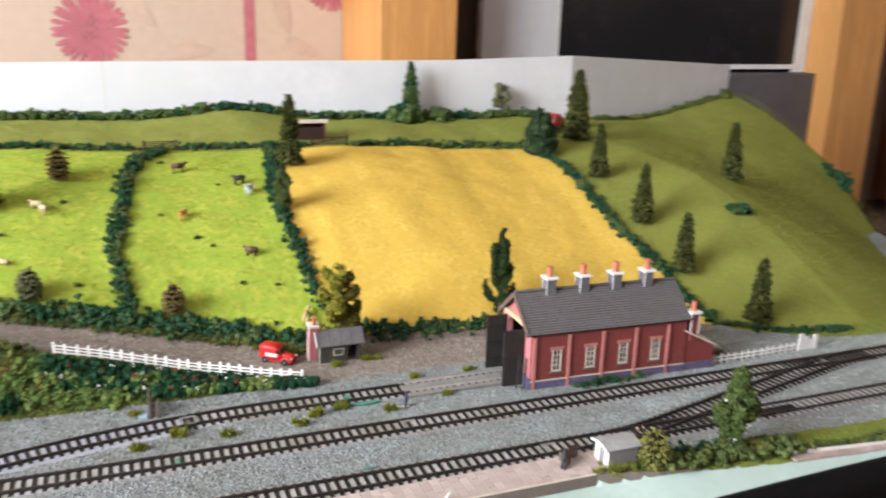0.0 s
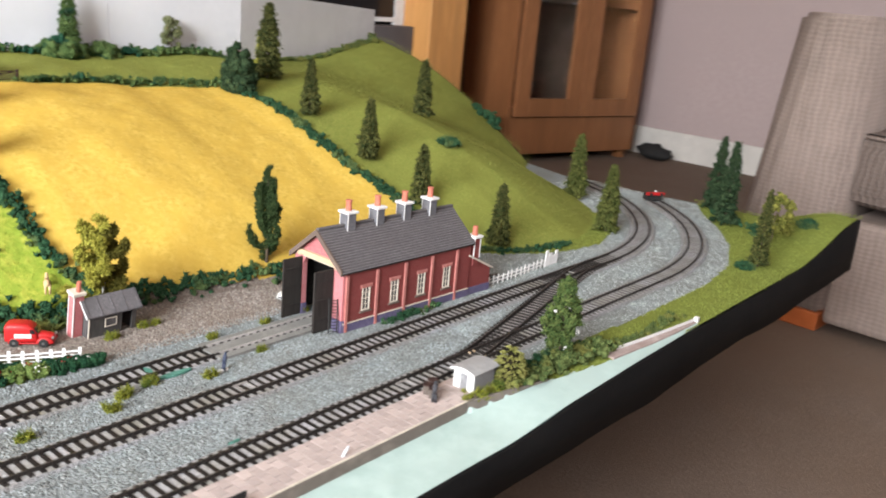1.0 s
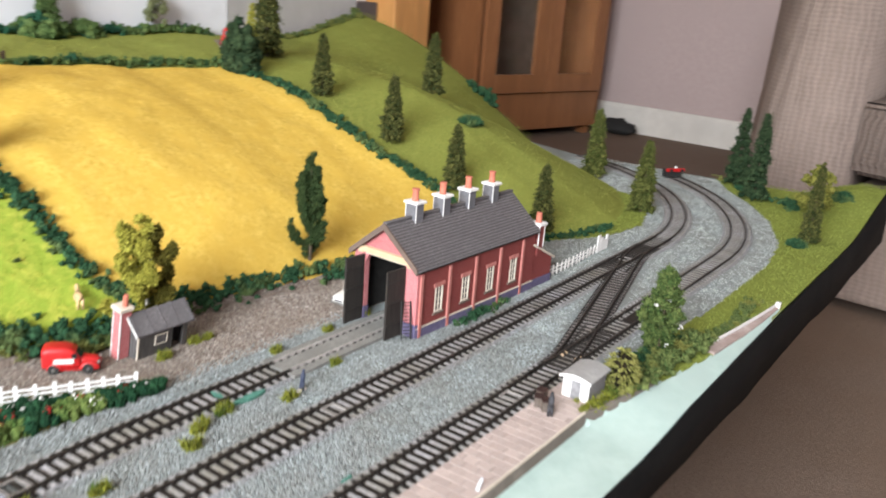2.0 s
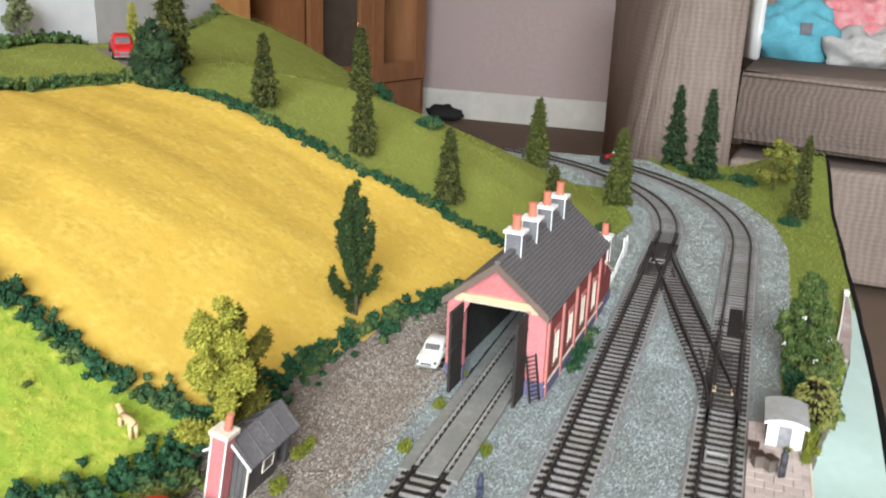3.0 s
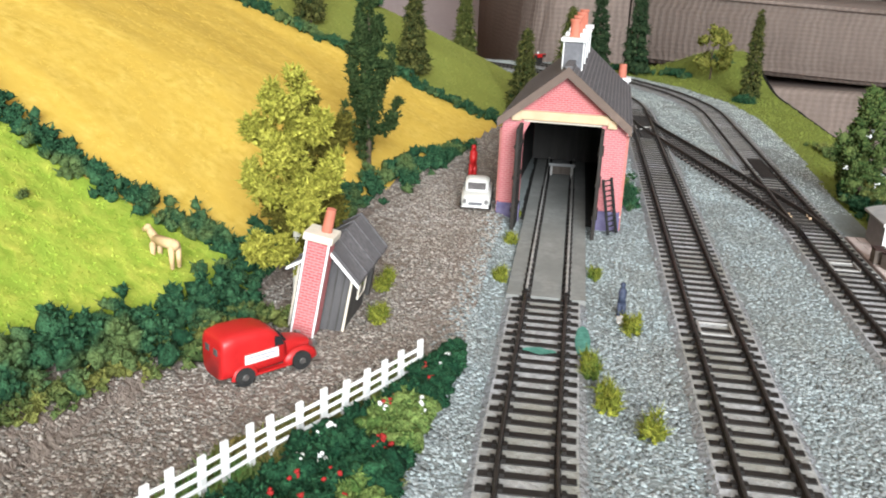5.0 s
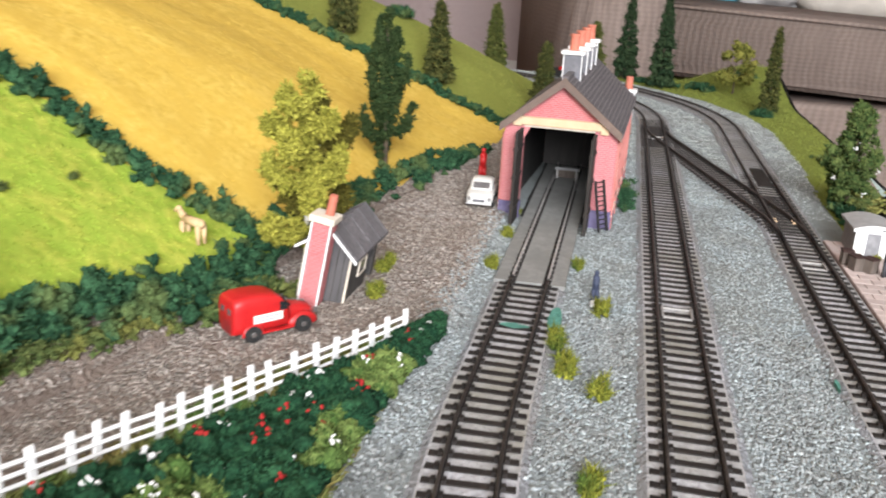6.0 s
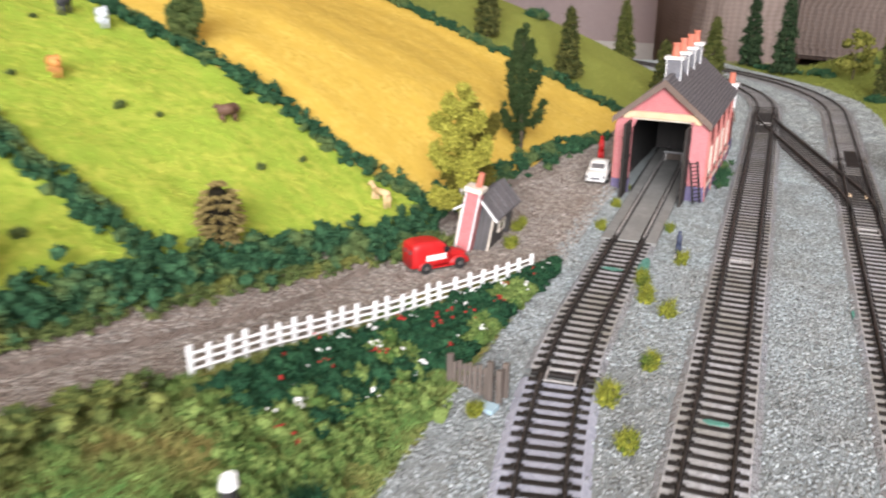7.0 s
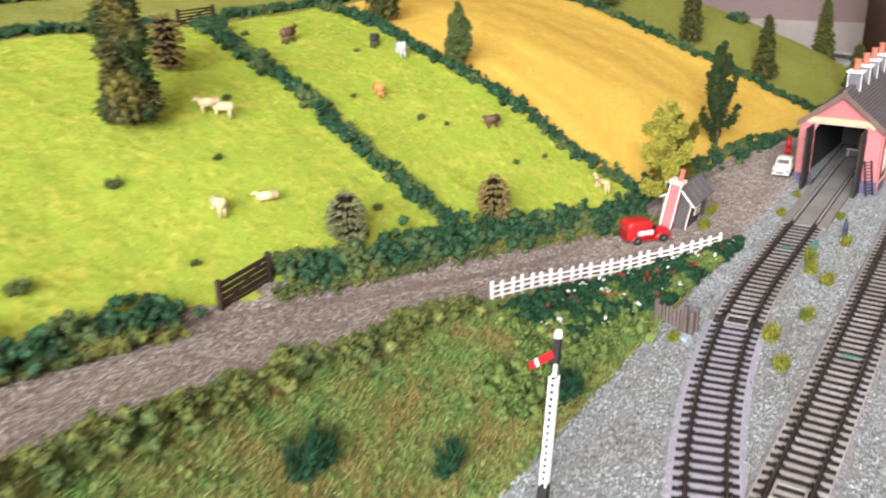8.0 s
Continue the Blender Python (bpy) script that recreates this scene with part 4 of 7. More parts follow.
# the platform: a bed of brown joints, its brick pavers, and the wall below its white edge
plat = tagged(part("platform", boxes((-0.75, 0.142, -0.1186, -0.0845, -0.0060, -0.0014)), "paver_joint"), "pink brick-paved platform beside the front track", "platform", kind="structure")
kerb = root("platform_kerb", Matrix(), "brown-grey wall below the platform edge with a pale line along its top", "kerb")
part("kerb_wall", boxes((-0.75, 0.10, -0.1200, -0.1187, -0.0200, -0.0012), bevel=0.0003), "kerb", kerb)
part("edge_line", boxes((-0.75, 0.10, -0.1199, -0.1187, -0.0012, -0.0004)), "cream", kerb, "thin pale line along the platform edge")
bm = bmesh.new()
prism(bm, ((0.1002, -0.1200), (0.155, -0.1322), (0.185, -0.1382), (0.185, -0.1360), (0.155, -0.1300), (0.1002, -0.1186)), "z", -0.0170, -0.0012)
part("kerb_return", bm, "kerb", kerb)
wc = root("low_wall", Matrix(), "flat pink-brown walling strip with a white edge along the front", "low wall")
bm = bmesh.new()
prism(bm, ((0.272, -0.1520), (0.33, -0.1585), (0.38, -0.1615), (0.424, -0.1625), (0.424, -0.1600), (0.38, -0.1558), (0.33, -0.1500), (0.272, -0.1420)), "z", -0.0066, -0.0020)
part("wall_strip", bm, "walling", wc)
bm = bmesh.new()
prism(bm, ((0.272, -0.1420), (0.33, -0.1500), (0.38, -0.1558), (0.424, -0.1600), (0.424, -0.1588), (0.38, -0.1546), (0.33, -0.1488), (0.272, -0.1408)), "z", -0.0066, 0.0006)
part("coping", bm, "white", wc, "white edge of the strip")
part("end_block", boxes((0.4242, 0.4300, -0.1632, -0.1586, -0.0066, 0.0022), bevel=0.0006), "white", wc, "white end block")


for (x, y, w, d), lab in (((-0.208, MAIN_Y, 0.0022, 0.0110), "green paint dab across two sleepers of the main line"), ((-0.050, SIDING_Y, 0.0030, 0.0150), "green paint dab across two sleepers of the siding"), ((-0.039, SIDING_Y - 0.0162, 0.0190, 0.0060), "green paint streak along the siding track bed"), ((-0.066, -0.0505, 0.0055, 0.0016), "green paint streak along the front track bed")):
    rng = random.Random(int(abs(x) * 1e4))
    bm = bmesh.new()
    prism(bm, [(x + w * math.cos(a) * rng.uniform(0.6, 1.1), y + d / 2 * math.sin(a) * rng.uniform(0.7, 1.1)) for a in [2 * math.pi * i / 14 for i in range(14)]], "z", -0.0036, -0.00195)
    tagged(part("paint_dab", bm, "green_dab"), lab, "paint dab")

def buffer_stop(m, label, beam="red_paint"):
    b = root("buffer_stop", m, label, "buffer stop")
    part("stop_block", boxes((0.0036, 0.0165, -0.0140, 0.0140, -0.0020, 0.0095), bevel=0.0008), "tyre", b, "black stop block")
    part("beam", boxes((0.0, 0.0035, -0.0165, 0.0165, 0.0075, 0.0125), bevel=0.0005), beam, b, "red painted beam")
    for s in (-1, 1):
        bm = bmesh.new()
        box(bm, 0.0035, 0.0065, s * 0.0085 - 0.0015, s * 0.0085 + 0.0015, -0.0025, 0.0118)
        box(bm, 0.0060, 0.0195, s * 0.0085 - 0.0012, s * 0.0085 + 0.0012, -0.0025, 0.0012)
        part("post", bm, "tyre", b, "black post")
        bm = bmesh.new()
        tube(bm, (-0.0035, s * 0.0095, 0.010), (0.0, s * 0.0095, 0.010), 0.0022, 0.0018)
        part("buffer", bm, "tyre", b)
    bm = bmesh.new()
    bmesh.ops.create_uvsphere(bm, u_segments=10, v_segments=6, radius=0.0018)
    bmesh.ops.translate(bm, verts=bm.verts, vec=(0.0018, 0, 0.0142))
    part("lamp", bm, "white", b, "small white lamp")


fx, fy, fh = resample(front_line, 0.01)
buffer_stop(pose(float(fx[-1]), float(fy[-1]), 0, 0, 0, math.degrees(float(fh[-1]))), "black buffer stop with a red beam at the track end")


def frame_stop(m, label):
    """A low buffer made of bent rail: two raked posts, a cross rail and a brown board."""
    b = root("buffer_stop", m, label, "buffer stop")
    for s in (-1, 1):
        bm = bmesh.new()
        box(bm, -0.0008, 0.0008, s * 0.0070 - 0.0008, s * 0.0070 + 0.0008, -0.0015, 0.0070, bevel=0.0002)
        tube(bm, (0.0, s * 0.0070, 0.0055), (0.0100, s * 0.0070, -0.0015), 0.0007, 0.0007, 6)
        part("post", bm, "rail_pale", b)
    part("cross_rail", boxes((-0.0012, 0.0008, -0.0090, 0.0090, 0.0066, 0.0086), bevel=0.0003), "grey_roof", b, "pale grey cross rail")
    part("board", boxes((0.0010, 0.0022, -0.0062, 0.0062, 0.0008, 0.0064)), "brown_wood", b, "brown backing board")


frame_stop(pose(0.236, SIDING_Y - 0.001, -0.0012), "low pale buffer stop on the rails inside the engine shed")


# ---- engine shed ----
def chimney(parent, x, y, z, w, h, pot_h, body="stack", name="chimney"):
    c = part(name, boxes((x - w / 2, x + w / 2, y - w * 0.56, y + w * 0.56, z, z + h), bevel=0.0003), body, parent, "grey brick chimney stack")
    edges = [(x - w / 2 - 0.0002, x - w / 2 + 0.0004, y + b * w * 0.56 - 0.0004, y + b * w * 0.56 + 0.0002, z, z + h) for b in (-1, 1)]
    part("corner_edge", boxes(*edges), "white", c, "bare white card edges")
    part("cap", boxes((x - w * 0.66, x + w * 0.66, y - w * 0.72, y + w * 0.72, z + h, z + h + 0.0022), bevel=0.0004), "white", c, "white cap")
    bm = bmesh.new()
    tube(bm, (x, y, z + h + 0.0022), (x, y, z + h + 0.0022 + pot_h), w * 0.30, w * 0.26, 14)
    tube(bm, (x, y, z + h + pot_h + 0.0010), (x, y, z + h + 0.0024 + pot_h), w * 0.32, w * 0.32, 14)
    part("pot", bm, "pot", c, "orange terracotta chimney pot")
    return c


def engine_shed():
    x0, x1, y0, y1, zb, ze, zr = 0.124, 0.297, 0.0435, 0.1115, -0.004, 0.0535, 0.0825
    ym = (y0 + y1) / 2
    s = root("engine_shed", pose(x0, ym, 0) @ pose(0, 0, 0, 0, 0, -2.5) @ pose(-x0, -ym, 0), "red brick model engine shed with slate roof and four chimneys", "engine shed")
    t = 0.0025
    # long walls with window openings
    wins = [0.1515 + 0.0367 * i for i in range(4)]
    for side, ya, yb in ((-1, y0, y0 + t), (1, y1 - t, y1)):
        rows, last = [], x0 + t
        for wx in wins:
            rows.append((last, wx - 0.0048, ya, yb, zb, ze))
            rows.append((wx - 0.0048, wx + 0.0048, ya, yb, zb, 0.0125))
            rows.append((wx - 0.0048, wx + 0.0048, ya, yb, 0.0345, ze))
            last = wx + 0.0048
        rows.append((last, x1, ya, yb, zb, ze))
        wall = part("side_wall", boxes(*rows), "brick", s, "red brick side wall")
        for wx in wins:
            yo = ya - 0.0006 if side < 0 else yb + 0.0006
            g = part("window", boxes((wx - 0.0048, wx + 0.0048, *sorted((yo + side * -0.0012, yo + side * -0.0018)), 0.0125, 0.0345)), "pane", wall, "small-paned shed window")
            ya2, yb2 = sorted((yo, yo - side * 0.0012))
            fr = [(wx - 0.0050, wx - 0.0038, ya2, yb2, 0.0125, 0.0345), (wx + 0.0038, wx + 0.0050, ya2, yb2, 0.0125, 0.0345), (wx - 0.0038, wx + 0.0038, ya2, yb2, 0.0125, 0.0135)]
            fr += [(wx - 0.0003, wx + 0.0003, ya2 + 0.0003, yb2 - 0.0003, 0.0135, 0.0345)]
            fr += [(wx - 0.0038, wx + 0.0038, ya2 + 0.0003, yb2 - 0.0003, z - 0.0002, z + 0.0002) for z in (0.0188, 0.0241, 0.0294)]
            part("window_frame", boxes(*fr), "cream", g, "cream window frame and glazing bars")
            part("window_lintel", boxes((wx - 0.0072, wx + 0.0072, ya2 - 0.0003, yb2 + 0.0003, 0.0346, 0.0378)), "pier", wall, "pale brick window lintel")
            part("window_sill", boxes((wx - 0.0072, wx + 0.0072, ya2 - 0.0006, yb2 + 0.0006, 0.0106, 0.0124)), "barge", wall, "brown window sill")
        for k in range(5):
            px = x0 + 0.0035 + 0.037 * k + (0.0 if k else 0.0)
            yo0, yo1 = sorted((ya if side < 0 else yb, (ya if side < 0 else yb) + side * 0.0016))
            part("pilaster", boxes((px - 0.0016, px + 0.0016, yo0, yo1, zb, ze - 0.004), bevel=0.0002), "pier", wall, "pale brick pilaster")
        yo0, yo1 = sorted((ya if side < 0 else yb, (ya if side < 0 else yb) + side * 0.0010))
        part("plinth", boxes((x0, x1, yo0, yo1, zb, 0.0040)), "plinth", wall, "purple-blue engineering brick plinth")
        part("string_course", boxes((x0, x1, yo0 - (0.0003 if side < 0 else 0), yo1 + (0 if side < 0 else 0.0003), 0.0040, 0.0048)), "cream", wall, "thin pale line")
    # back wall, front piers and gable
    bm = bmesh.new()
    prism(bm, ((y0 + t, zb), (y1 - t, zb), (y1 - t, ze), (ym, zr - 0.003), (y0 + t, ze)), "x", x1 - t, x1)
    part("back_wall", bm, "brick", s)
    # linings added to put the shed's inner shade into colour
    part("shade_lining", boxes((x1 - t - 0.0012, x1 - t - 0.0002, y0 + t + 0.0012, y1 - t - 0.0012, zb, ze)), "tar", s, "grey card lining darkened for the shade inside the shed")
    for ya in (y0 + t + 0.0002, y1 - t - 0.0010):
        part("shade_lining", boxes((x0 + 0.0045, x1 - t - 0.0002, ya, ya + 0.0008, zb, ze - 0.002)), "soot", s, "near-black wall lining with the inner shade put into its colour")
    for ya, yb in ((y0, y0 + 0.0135), (y1 - 0.0118, y1)):
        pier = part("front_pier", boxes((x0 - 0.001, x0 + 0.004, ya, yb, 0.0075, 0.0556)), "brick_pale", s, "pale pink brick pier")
        part("pier_foot", boxes((x0 - 0.0018, x0 + 0.004, ya - 0.0006, yb + 0.0006, zb, 0.0075)), "plinth", pier, "purple-blue brick foot")
    bm = bmesh.new()
    prism(bm, ((y0 + 0.0015, 0.0557), (y1 - 0.0015, 0.0557), (ym, zr - 0.001)), "x", x0, x0 + 0.003)
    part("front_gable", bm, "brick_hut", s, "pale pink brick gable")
    bm = boxes((x0 - 0.0030, x0 + 0.0012, y0 + 0.0060, y1 - 0.0055, 0.0558, 0.0608), (x0 - 0.0034, x0 + 0.0012, y0 + 0.0055, y0 + 0.0105, 0.0540, 0.0590), (x0 - 0.0034, x0 + 0.0012, y1 - 0.0105, y1 - 0.0050, 0.0550, 0.0598), bevel=0.0004)
    part("lintel", bm, "beam", s, "cream timber lintel")
    part("lintel_edge", boxes((x0 - 0.0012, x0 + 0.0030, y0 + 0.0136, y1 - 0.0119, 0.0545, 0.0557)), "cream", s, "thin bare card edge under the lintel")
    bm = bmesh.new()
    prism(bm, ((y1 - 0.0118, 0.0470), (y1 - 0.0118, 0.0556), (y1 - 0.0160, 0.0556)), "x", x0 - 0.0008, x0 + 0.0035)
    part("corner_bracket", bm, "brick_pale", s)
    # roof: two slopes laid in courses
    over, thick, n = 0.0024, 0.0016, 17
    for side in (-1, 1):
        ye, zz = ym + side * ((y1 - y0) / 2 + over), ze - over * (zr - ze) / ((y1 - y0) / 2) + 0.002
        slope = part("roof_slope", roof_bm(x0 - 0.005, x1 + 0.003, ym, zr + 0.002, ye, zz, thick), "soot", s, "dark roof board")
        vs, fs, base = [], [], 0
        rng = random.Random(7 + side)
        for k in range(n):
            a, b = k / n, (k + 1.12) / n
            xx = x0 - 0.005
            while xx < x1 + 0.002:
                w = min(0.0052, x1 + 0.003 - xx)
                up = rng.uniform(0, 0.00012)
                pts = []
                for f, lift in ((a, 0.0006), (min(b, 1.01), 0.0013)):
                    y, z = ym + (ye - ym) * f, zr + 0.002 + (zz - zr - 0.002) * f
                    pts += [(xx + 0.00012, y, z + lift + up), (xx + w - 0.00012, y, z + lift + up)]
                y, z = ym + (ye - ym) * min(b, 1.01), zr + 0.002 + (zz - zr - 0.002) * min(b, 1.01)
                pts += [(xx + 0.00012, y, z + 0.0002), (xx + w - 0.00012, y, z + 0.0002)]
                vs += pts
                fs += [(base, base + 1, base + 3, base + 2), (base + 2, base + 3, base + 5, base + 4)]
                base += 6
                xx += 0.0052
        rows = []
        for k in range(1, n + 1):
            f = min((k + 0.12) / n, 1.01)
            y, z = ym + (ye - ym) * f, zr + 0.002 + (zz - zr - 0.002) * f
            rows.append((x0 - 0.0049, x1 + 0.0029, *sorted((y + side * 0.00005, y + side * 0.00035)), z + 0.0003, z + 0.0011))
        # strips paler than the slates: light catching the edges, put into colour
        part("course_edge", boxes(*rows), "course", slope, "pale lower edges of the slates with the light on them put into the colour")
        sl = part_np("slating", (np.array(vs), np.array(fs)), "slate", slope, "courses of grey slates")
        sl["kind"] = "stuff"
    # bargeboards and ridge
    for side in (-1, 1):
        ye, zz = ym + side * ((y1 - y0) / 2 + over), ze - over * (zr - ze) / ((y1 - y0) / 2) + 0.002
        bm = bmesh.new()
        prism(bm, ((ym, zr + 0.0034), (ye, zz + 0.0028), (ye, zz - 0.0022), (ym, zr - 0.0022)), "x", x0 - 0.0066, x0 - 0.0048)
        part("bargeboard", bm, "barge", s, "brown bargeboard")
    part("ridge_tile", boxes((x0 - 0.005, x1 + 0.003, ym - 0.0022, ym + 0.0022, zr + 0.0022, zr + 0.0040), bevel=0.0005), "felt", s)
    for k in range(4):
        chimney(s, 0.1555 + 0.0366 * k, ym, zr - 0.0045, 0.0100, 0.0184, 0.0098)
    # doors folded open in front
    for y in (y0 + 0.0128, y1 - 0.0110):
        d = part("door", boxes((x0 - 0.0235, x0 - 0.0020, y - 0.0009, y + 0.0009, zb + 0.001, 0.0540), bevel=0.0002), "door", s, "dark brown open shed door")
        part("ledge", boxes(*[(x0 - 0.0225, x0 - 0.0030, y - 0.0015, y + 0.0015, z, z + 0.0018) for z in (0.008, 0.026, 0.043)]), "door", d)
    # floor coloured near-black for the shade under the roof
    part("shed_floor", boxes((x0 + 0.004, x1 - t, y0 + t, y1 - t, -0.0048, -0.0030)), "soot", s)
    bm = bmesh.new()
    tube(bm, (0.17, ym, 0.054), (0.17, ym, 0.0515), 0.0018, 0.003, 8)
    tube(bm, (0.17, ym, 0.066), (0.17, ym, 0.054), 0.0003, 0.0003, 6)
    part("hanging_lamp", bm, "cream", s, "small hanging lamp")
    # lean-to at the far end with its own chimney
    bm = bmesh.new()
    prism(bm, ((x1, zb), (0.333, zb), (0.333, 0.0205), (x1, 0.0385)), "y", y0 + 0.001, y0 + 0.0300)
    lean = part("lean_to", bm, "brick", s, "red brick lean-to")
    bm = bmesh.new()
    prism(bm, ((x1 - 0.002, 0.0412), (0.336, 0.0212), (0.336, 0.0194), (x1 - 0.002, 0.0394)), "y", y0 - 0.001, y0 + 0.0315)
    part("lean_to_roof", bm, "cream", lean, "pale edged sloping roof")
    part("plinth", boxes((x1, 0.3335, y0, y0 + 0.001, zb, 0.0040)), "plinth", lean)
    ch = part("end_chimney", boxes((0.3015, 0.3105, y0 - 0.0005, y0 + 0.0085, 0.028, 0.0575), bevel=0.0003), "brick", s, "red brick chimney with white corners")
    part("corner_edge", boxes(*[(a - 0.0005, a + 0.0005, b - 0.0005, b + 0.0005, 0.036, 0.0575) for a in (0.3015, 0.3105) for b in (y0 - 0.0005, y0 + 0.0085)]), "white", ch)
    part("cap", boxes((0.2995, 0.3125, y0 - 0.0025, y0 + 0.0105, 0.0575, 0.0600), bevel=0.0004), "white", ch, "white cap")
    bm = bmesh.new()
    tube(bm, (0.306, y0 + 0.004, 0.0600), (0.306, y0 + 0.004, 0.0695), 0.0030, 0.0027, 14)
    part("pot", bm, "pot", ch, "orange terracotta chimney pot")


def roof_bm(xa, xb, ym, zm, ye, ze, t):
    bm = bmesh.new()
    prism(bm, ((ym, zm), (ye, ze), (ye, ze - t), (ym, zm - t)), "x", xa, xb)
    return bm


engine_shed()


def ladder(m, label):
    l = root("ladder", m, label, "ladder")
    for s in (-1, 1):
        part("stile", boxes((-0.0006, 0.0006, s * 0.0038 - 0.0005, s * 0.0038 + 0.0005, 0, 0.031)), "tyre", l)
    for k in range(11):
        part("rung", boxes((-0.0003, 0.0003, -0.0034, 0.0034, 0.0015 + 0.0028 * k, 0.0021 + 0.0028 * k)), "tyre", l)


ladder(pose(0.1140, 0.0462, -0.003, 0, 13, 52), "dark grey ladder leaning on the engine shed pier")


# ---- lineside huts ----
def platelayers_hut():
    m = pose(-0.038, 0.1645, land_at(-0.037, 0.165) - 0.001, 10, 0, -1) @ Matrix.Diagonal((0.90, 0.88, 0.98, 1))
    h = root("platelayers_hut", m, "tarred timber hut with a leaning pink brick chimney", "hut")
    xa, xb, ya, yb, ze, zr = -0.022, 0.0245, -0.0122, 0.0122, 0.0262, 0.0350
    part("front_wall", boxes((xa, 0.010, ya, ya + 0.0015, 0, ze)), "tar", h, "black tarred plank wall")
    part("back_wall", boxes((xa, xb, yb - 0.0015, yb, 0, ze)), "tar", h, "black tarred plank wall")
    part("front_wall_end", boxes((0.0205, xb, ya, ya + 0.0015, 0, ze), (0.010, 0.0205, ya, ya + 0.0015, ze - 0.003, ze)), "tar", h, "black tarred wall beside the open doorway")
    for x in (xa, xb - 0.0015):
        bm = bmesh.new()
        prism(bm, ((ya + 0.0015, 0), (yb - 0.0015, 0), (yb - 0.0015, ze), (0, zr), (ya + 0.0015, ze)), "x", x, x + 0.0015)
        part("gable_wall", bm, "gable", h, "weathered grey plank gable")
    for k in range(6):
        y = ya + 0.0035 + k * 0.0036
        part("batten", boxes((xa - 0.0004, xa, y - 0.0003, y + 0.0003, 0.0005, ze + (zr - ze) * (1 - abs(y) / 0.0122) - 0.001)), "tar", h)
    for side in (-1, 1):
        bm = bmesh.new()
        prism(bm, ((0, zr + 0.0018), (side * 0.0156, ze - 0.0010), (side * 0.0156, ze - 0.0023), (0, zr + 0.0004)), "x", xa - 0.004, xb + 0.004)
        slope = part("roof_slope", bm, "felt", h, "grey felt roof")
        for k in range(5):
            x = xa - 0.002 + k * 0.0125
            bm = bmesh.new()
            prism(bm, ((0, zr + 0.0023), (side * 0.0157, ze - 0.0005), (side * 0.0157, ze - 0.0010), (0, zr + 0.0018)), "x", x, x + 0.0008)
            part("roof_batten", bm, "felt", slope)
        bm = bmesh.new()
        prism(bm, ((0, zr + 0.0020), (side * 0.0161, ze - 0.0008), (side * 0.0161, ze - 0.0021), (0, zr + 0.0006)), "x", xa - 0.0048, xa - 0.004)
        part("bargeboard", bm, "white", h, "thin white bargeboard")
    for yc in (ya, yb - 0.0006):
        part("corner_post", boxes((xa - 0.0005, xa + 0.0005, yc - 0.0003, yc + 0.0007, 0, ze)), "cream", h, "pale corner board")
    w = part("window", boxes((-0.006, 0.004, ya - 0.0004, ya + 0.0002, 0.012, 0.0190)), "pane", h, "small pale window")
    part("window_frame", boxes((-0.0068, -0.006, ya - 0.0008, ya, 0.0114, 0.0196), (0.004, 0.0048, ya - 0.0008, ya, 0.0114, 0.0196), (-0.006, 0.004, ya - 0.0008, ya, 0.0190, 0.0196), (-0.006, 0.004, ya - 0.0008, ya, 0.0114, 0.0120)), "cream", w)
    part("door_step", boxes((0.0095, 0.021, ya - 0.004, ya, 0, 0.0012)), "white", h, "pale door step")
    c = part("chimney", boxes((xa - 0.0100, xa - 0.0006, -0.0018, 0.0078, 0, 0.0405), bevel=0.0002), "brick_hut", h, "pink brick chimney stack")
    part("corner_edge", boxes(*[(a - 0.0004, a + 0.0004, b - 0.0004, b + 0.0004, 0, 0.0405) for a in (xa - 0.0100,) for b in (-0.0018, 0.0078)]), "white", c, "bare white card edges")
    part("cap", boxes((xa - 0.0118, xa + 0.0006, -0.0034, 0.0094, 0.0405, 0.0435), bevel=0.0005), "cream", c, "cream stone cap")
    bm = bmesh.new()
    tube(bm, (xa - 0.0048, 0.0015, 0.0435), (xa - 0.0048, 0.0011, 0.0525), 0.0023, 0.0020, 12)
    part("pot", bm, "pot", c, "orange terracotta chimney pot")


platelayers_hut()


